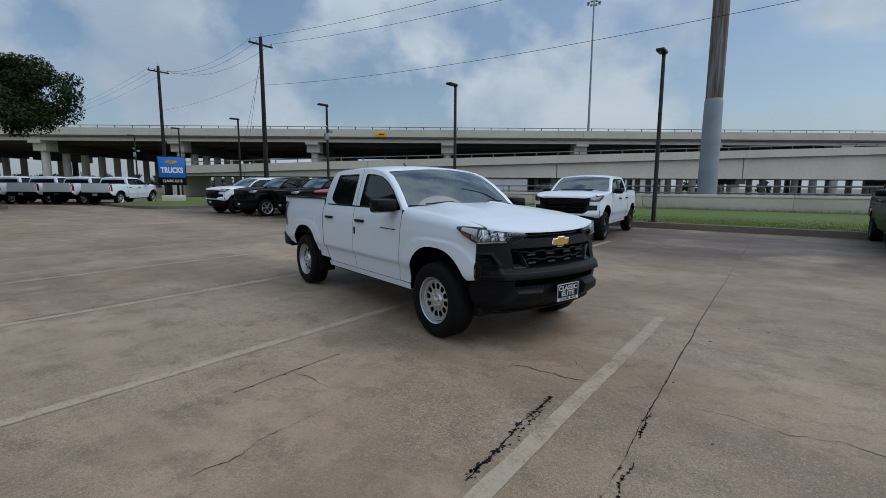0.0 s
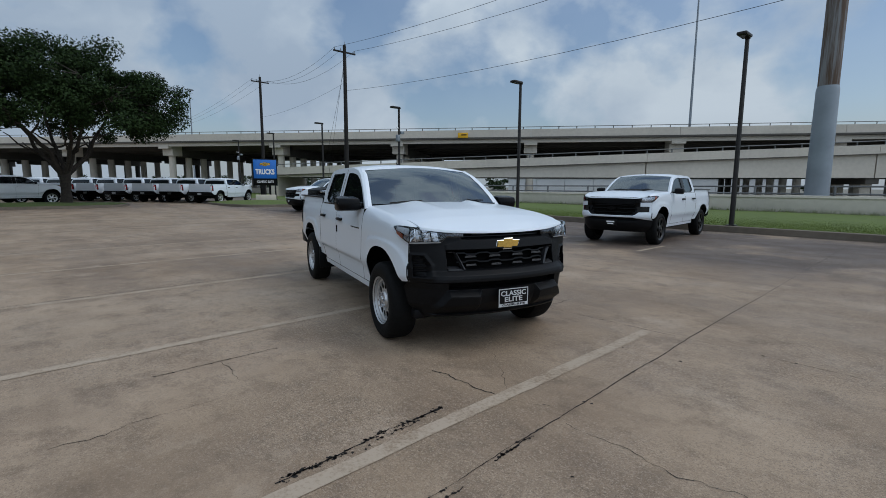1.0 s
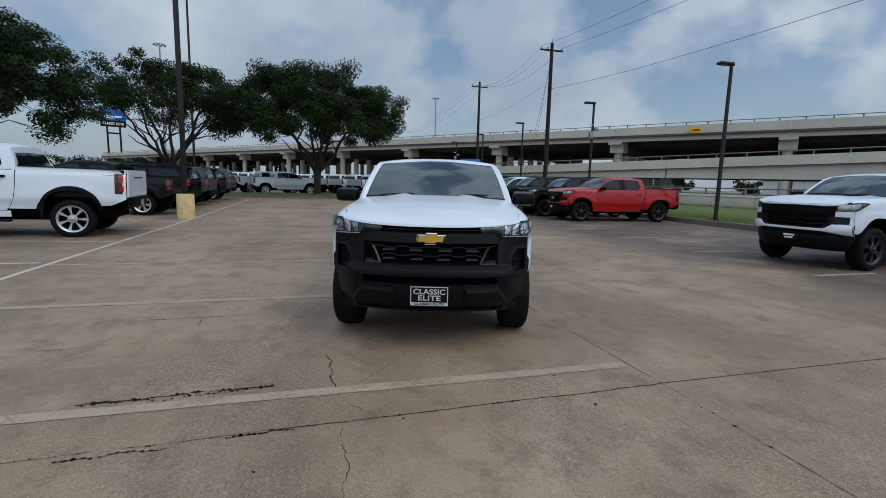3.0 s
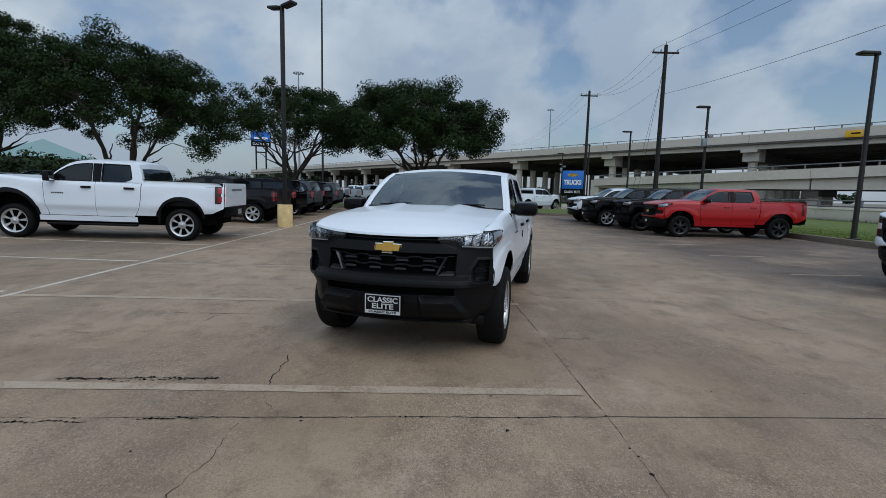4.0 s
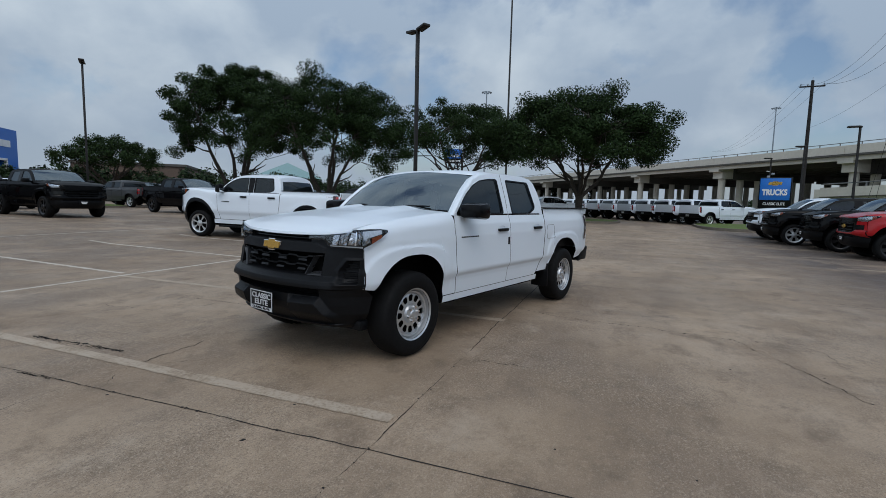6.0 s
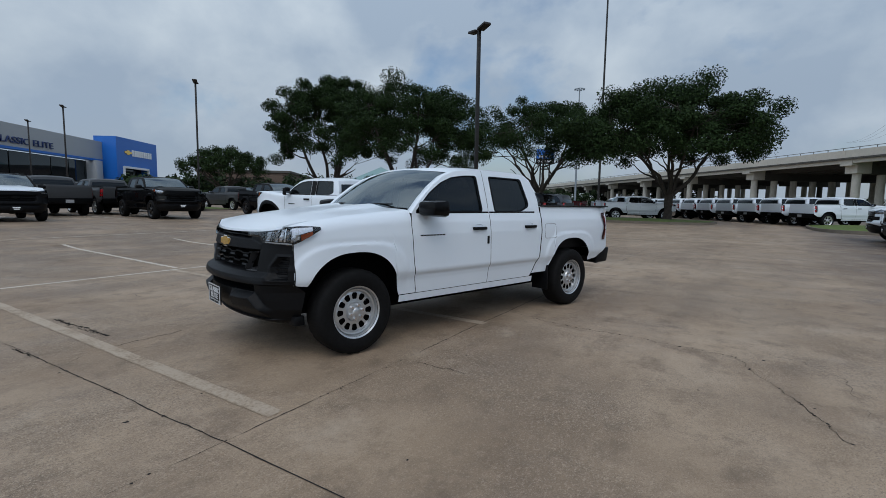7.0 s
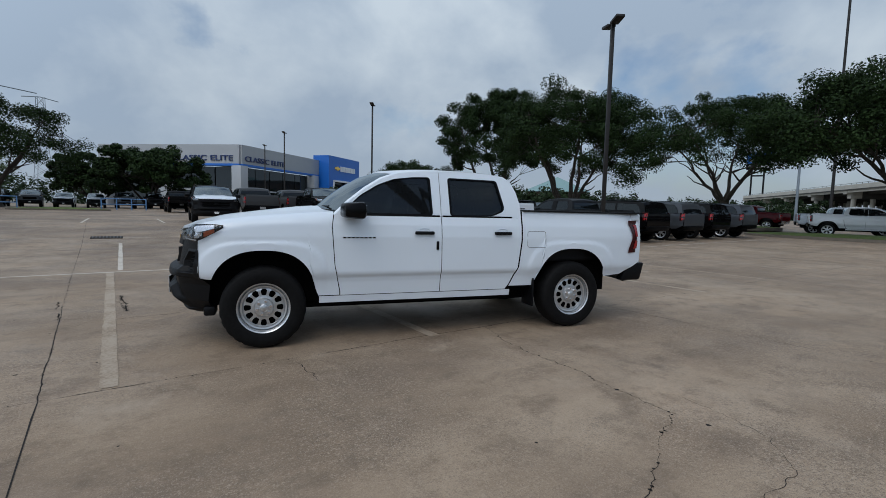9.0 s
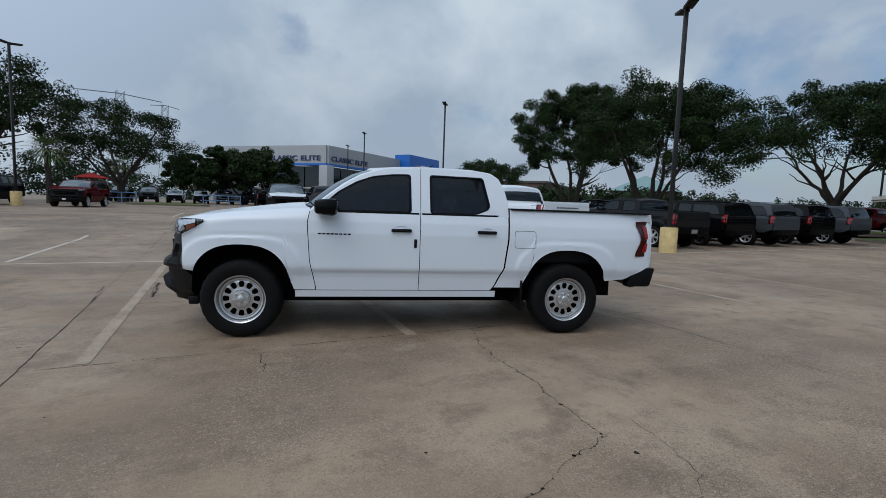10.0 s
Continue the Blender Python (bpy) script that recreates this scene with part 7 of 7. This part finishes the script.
bmesh.ops.transform(bm, matrix=rotb, verts=bm.verts[:])
part("entrance_glazing", bm, SHOPGLASS, shop, "", False)
bm = bmesh.new()
for k in range(9):
    add_box(bm, 1.2 - 0.52 * k, 1.94, 7.05, 0.43, 0.08, 0.78)
bmesh.ops.transform(bm, matrix=rotb, verts=bm.verts[:])
part("lettering_bars", bm, SIGNWHITE, shop, "white sign bars on the blue portal", False)
bm = bmesh.new()
add_box(bm, 2.3, 1.94, 7.05, 1.5, 0.08, 0.30)
add_box(bm, 2.3, 1.94, 7.05, 0.6, 0.09, 0.55)
bmesh.ops.transform(bm, matrix=rotb, verts=bm.verts[:])
part("badge", bm, GOLD, shop, "gold badge on the blue portal", False)
for p, q, sgn in ((C0, B0, 1), (C0, L0, -1)):
    mid = p.lerp(q, 0.255 if sgn > 0 else 0.25)
    d = (q - p).normalized()
    nrm = -inw
    rot = math.degrees(math.atan2(d.y, d.x)) + (180 if sgn > 0 else 0)
    out = Vector((-d.y, d.x))
    if out.dot(inw) > 0:
        out = -out
    c = mid + out * 0.32
    for word, dx, wide in (("CLASSIC", -1.62, 4.35), ("ELITE", 2.42, 2.75)):
        text_part("fascia_lettering", word, 0.85, NAVY, shop, Matrix.Translation((c.x, c.y, 6.5)) @ Matrix.Rotation(math.atan2(out.y, out.x) + math.pi / 2, 4, "Z") @ Matrix.Rotation(math.pi / 2, 4, "X") @ Matrix.Translation((dx, 0, 0)), "navy capital letters on the fascia", 0.05, wide, 0.004)
shop.matrix_world = Matrix.Translation((0.5, 9.1, 1.35)) @ Matrix.Scale(1.6, 4) @ Matrix.Translation((-0.5, -9.1, -1.35))

# ---------------------------------------------------------------- far buildings, pylons
b = thing("brick_building", (0, 0, 0), 0, "long low brown brick building beyond the trees", "building")
part("brick_wall", box(-78, -100, 3.7, 40, 20, 7.4, 0, Matrix.Rotation(radians(40), 4, "Z")), BRICKB, b, "", False)
part("parapet", box(-78, -100, 7.6, 40.6, 20.6, 0.5, 0, Matrix.Rotation(radians(40), 4, "Z")), CONCRETE_D, b, "", False)
b = thing("green_roof_building", (0, 0, 0), 0, "building with a pale green pitched metal roof", "building")
part("brick_wall", box(-108, -86, 3.5, 20, 16, 7.0, 0, Matrix.Rotation(radians(40), 4, "Z")), BRICKB, b, "", False)
bm = bmesh.new()
lo = [bm.verts.new((x, y, 6.9)) for x, y in ((-11, -9), (11, -9), (11, 9), (-11, 9))]
hi = [bm.verts.new((-6, 0, 11.2)), bm.verts.new((6, 0, 11.2))]
for f in ((lo[0], lo[1], hi[1], hi[0]), (lo[2], lo[3], hi[0], hi[1]), (lo[1], lo[2], hi[1]), (lo[3], lo[0], hi[0]), (lo[3], lo[2], lo[1], lo[0])):
    bm.faces.new(f)
bmesh.ops.transform(bm, matrix=Matrix.Translation((-108, -86, 0)) @ Matrix.Rotation(radians(40), 4, "Z"), verts=bm.verts[:])
part("roof", bm, GREENROOF, b, "pale green metal roof", False)


def lattice_tower(x, y, h, arm):
    t = thing("lattice_tower", (x, y, 0), 20, "far grey lattice power tower", "power tower", "power towers")
    bm = bmesh.new()
    for sx in (-1, 1):
        for sy in (-1, 1):
            add_tube(bm, [(sx * 4, sy * 4, 0), (sx * 1.6, sy * 1.6, h * 0.6), (sx * 1.4, sy * 1.4, h)], 0.14, 4)
    for k in range(12):
        z0, z1 = h * k / 12, h * (k + 1) / 12
        w0, w1 = [1.5 + 2.5 * max(0, 1 - z / (h * 0.6)) for z in (z0, z1)]
        for s in (-1, 1):
            add_tube(bm, [(-w0, s * w0, z0), (w1, s * w1, z1)], 0.08, 4)
            add_tube(bm, [(w0, s * w0, z0), (-w1, s * w1, z1)], 0.08, 4)
    part("tower", bm, STEELGREY, t)
    for z in arm[1]:
        part("crossarm", tube([(-arm[0], 0, z), (0, 0, z + 1.0), (arm[0], 0, z)], 0.2, 4), STEELGREY, t)


lattice_tower(41, -238, 46, (16, (44,)))
lattice_tower(29.5, -288, 50, (7, (49, 43, 37)))


def palm(x, y, h, seed):
    """A short fan palm: ringed trunk and a head of drooping fronds."""
    rg = random.Random(seed)
    t = thing("palm_tree", (x, y, land(x, y)), 0, "short fan palm with a shaggy green head", "palm tree", "palms")
    part("trunk", tube([(0, 0, 0), (0.05, 0, h * 0.4), (0.02, 0.04, h * 0.78)], [0.26, 0.20, 0.24], 10), BARK, t)
    bm = bmesh.new()
    for k in range(46):
        a, e = rg.uniform(0, 2 * math.pi), rg.uniform(-0.7, 1.25)
        L = h * rg.uniform(0.26, 0.36)
        d = Vector((math.cos(a) * math.cos(e), math.sin(a) * math.cos(e), math.sin(e)))
        n = d.cross(Vector((0, 0, 1))).normalized()
        o = Vector((0.02, 0.04, h * 0.76))
        for j in range(7):
            f = (j - 3) * 0.20
            tip = o + (d * math.cos(f) + n * math.sin(f)) * L - Vector((0, 0, 0.18 * L))
            m = o.lerp(tip, 0.6) + Vector((0, 0, 0.10 * L))
            w = n * 0.05
            bm.faces.new([bm.verts.new(q) for q in (o + d * 0.3 * L, m - w, tip, m + w)])
    part("crown", bm, PALM, t, "fan-shaped fronds", False)


palm(10.6, -34.7, 5.3, 3)
palm(10.6, -63.3, 6.4, 4)
# red roof on added legs, standing in for a low red shape
can = thing("canopy_tent", (7.9, -34.5, land(7, -34)), 10, "small red peaked cover behind the parked cars", "canopy")
bm = bmesh.new()
lo = [bm.verts.new((x, y, 2.10)) for x, y in ((-1.1, -1.1), (1.1, -1.1), (1.1, 1.1), (-1.1, 1.1))]
mid_ = bm.verts.new((0, 0, 2.5))
for k in range(4):
    bm.faces.new((lo[k], lo[(k + 1) % 4], mid_))
bmesh.ops.solidify(bm, geom=bm.faces[:], thickness=0.03)
part("roof", bm, FLAGRED, can, "", False)
for x, y in ((-1.0, -1.0), (1.0, -1.0), (1.0, 1.0), (-1.0, 1.0)):
    part("leg", tube([(x, y, 0), (x, y, 2.11)], 0.03, 6), STEELGREY, can)


# ---------------------------------------------------------------- drain
dg = thing("drain_grate", (-0.55, -7.9, land(-0.55, -7.9)), 0, "dark cast-iron drain grate set in the concrete", "drain grate")
dg.rotation_euler.x = -0.0542
part("frame", box(0, 0, 0.002, 0.84, 0.60, 0.012, 0.003), CRACKM, dg)
for k in range(9):
    part("bar", box(-0.36 + 0.09 * k, 0, 0.010, 0.035, 0.54, 0.012, 0.003), BRONZE, dg)

# ---------------------------------------------------------------- vehicles in the lot
vehicle("pickup_truck", (-2.244, 4.878, 0), -14.8, WHITE, "white crew-cab pickup with matte black bumper and steel wheels", "pickup truck", hero=True, style="steel")
vehicle("pickup_truck", (-5.05, 13.8, 0), -84.6, WHITE, "white off-road pickup with black bonnet decal by the verge", "pickup truck", size=FULLSIZE, style="black", front="bold", decal=True)
vehicle("pickup_truck", (-16.25, 14.4, 0), -92, RED, "bright red crew-cab pickup with black wheels", "pickup truck", size=FULLSIZE, style="black", front="bold")
vehicle("pickup_truck", (-18.95, 14.1, 0), -92, BLACK, "black crew-cab pickup parked beside the red one", "pickup truck", size=FULLSIZE, style="black", front="bold")
vehicle("pickup_truck", (-21.3, 13.4, 0), -92, BLACK, "black crew-cab pickup with silver wheels", "pickup truck", size=FULLSIZE, style="spoke", front="bold")
vehicle("pickup_truck", (-24.1, 13.4, 0), -92, WHITE, "white crew-cab pickup with black grille", "pickup truck", size=FULLSIZE, style="black", front="bold")
vehicle("pickup_truck", (3.0, 15.2, 0), -90, GREY, "dark grey pickup at the kerb", "pickup truck", size=FULLSIZE, style="black", front="bold")
first = None
for i in range(14):
    hx, hy = math.cos(radians(128.5)) * 4.98, math.sin(radians(128.5)) * 4.98
    at = (-36.7 - 1.93 * i + hx, 11.0 - 1.52 * i + hy, 0)
    if first is None:
        first = vehicle("pickup_truck", at, 128.5, WHITE, "white work pickup in a row of alike trucks", "pickup truck", size=FULLSIZE, style="spoke", front="body", bumper=PLASTIC, group="row of white pickups")
    else:
        copy_thing(first, parked(at[0], at[1], 128.5 + random.uniform(-1.5, 1.5)))
vehicle("pickup_truck", (-40.75, 2.5, 0), 110, SILVER, "silver crew-cab pickup behind the oak", "pickup truck", size=FULLSIZE, style="spoke", front="body", bumper=CHROME)
copy_thing(first, parked(-43.4, 0.9, 112))
vehicle("pickup_truck", (-10.63, -5.89, 0), -83, WHITE, "white heavy-duty pickup with silver spoked wheels", "pickup truck", size=HEAVY, style="split", front="bold")
vehicle("pickup_truck", (-17.9, -6.3, 0), -90, GREY, "dark grey pickup beside the lamp post", "pickup truck", size=FULLSIZE, style="spoke", front="bold")
suv_b = vehicle("suv", (-20.9, -5.9, 0), -90, BLACK, "black full-size SUV in the parking row", "SUV", body="suv", size=TALLSUV, style="black", front="bold", group="row of SUVs")
suv_s = vehicle("suv", (-23.8, -5.8, 0), -90, STEELBLUE, "silver-grey full-size SUV in the parking row", "SUV", body="suv", size=TALLSUV, style="spoke", front="body", group="row of SUVs")
copy_thing(suv_b, parked(-26.8, -5.9, -91))
copy_thing(suv_s, parked(-29.7, -5.8, -89))
vehicle("pickup_truck", (-43.9, -9.7, 0), -87, DKRED, "dark red pickup past the SUV row", "pickup truck", size=FULLSIZE, style="spoke", front="body", bumper=CHROME)
# far side of the aisle
vehicle("suv", (-4.5, -13.5, 0), 86, BLACK, "black SUV with a white bonnet facing the aisle", "SUV", body="suv", size=MIDSUV, style="black", front="plain", hood_mat=WHITE)
blk = vehicle("pickup_truck", (-10.0, -13.1, 0), 84, BLACK, "black crew-cab pickup with black wheels and dealer plate", "pickup truck", size=FULLSIZE, style="black", front="bold")
copy_thing(blk, parked(-16.8, -13.3, 84))
gp = vehicle("pickup_truck", (-7.6, -22.4, 0), -90, MIDGREY, "grey pickup with dark bumper and closed tailgate", "pickup truck", size=FULLSIZE, style="spoke", front="body", bumper=PLASTIC)
copy_thing(gp, parked(-10.5, -23.6, -92))
wsu = vehicle("suv", (-13.4, -27.0, 0), -90, WHITE, "white SUV among the far cars", "SUV", body="suv", size=SMALLSUV, style="spoke", front="plain", group="far row of cars")
copy_thing(suv_b, parked(-17.0, -25.0, 90))
copy_thing(gp, parked(-21.5, -29.0, -90))
copy_thing(blk, parked(-24.5, -27.5, 90))
copy_thing(suv_s, parked(-30.5, -33.0, 95))
copy_thing(suv_b, parked(-34.0, -27.0, 0))
vehicle("pickup_truck", (-28.0, -37.0, 0), 30, TAN, "champagne pickup among the far cars", "pickup truck", size=FULLSIZE, style="spoke", front="body", bumper=CHROME)
vehicle("suv", (7.2, -26.0, 0), 84, DKRED, "dark red SUV facing the aisle", "SUV", body="suv", size=MIDSUV, style="spoke", front="plain")
copy_thing(suv_b, parked(12.0, -25.5, 82))
copy_thing(blk, parked(-5.2, -40.0, -90))
for i in range(8):
    src = (blk, suv_b, suv_s, wsu, wsu, suv_s, blk, gp)[i]
    copy_thing(src, parked(13.0 - 2.9 * i, -57.5 + (i % 2) * 0.6, 90 + (i % 3) * 2))
for i in range(7):
    src = (gp, blk, suv_s, suv_b)[i % 4]
    copy_thing(src, parked(-46.0 - 1.0 * i, -24.0 - 6.0 * i, 20 + 4 * i))

# blue railings by the service lane
for x0, x1, yy in ((0.6, -3.6, -45.0), (10.2, 5.4, -45.0)):
    t = thing("blue_railing", ((x0 + x1) / 2, yy, land(0, yy)), 0, "low blue painted tube railing", "railing", "blue railings")
    n = int(abs(x0 - x1) / 1.2)
    for k in range(n + 1):
        part("post", tube([(x0 - (x0 + x1) / 2 - 1.2 * k, 0, 0), (x0 - (x0 + x1) / 2 - 1.2 * k, 0, 1.1)], 0.05, 6), BLUERAIL, t)
    for z in (0.55, 1.08):
        part("rail", tube([(x0 - (x0 + x1) / 2, 0, z), (x0 - (x0 + x1) / 2 - 1.2 * n, 0, z)], 0.045, 6), BLUERAIL, t)
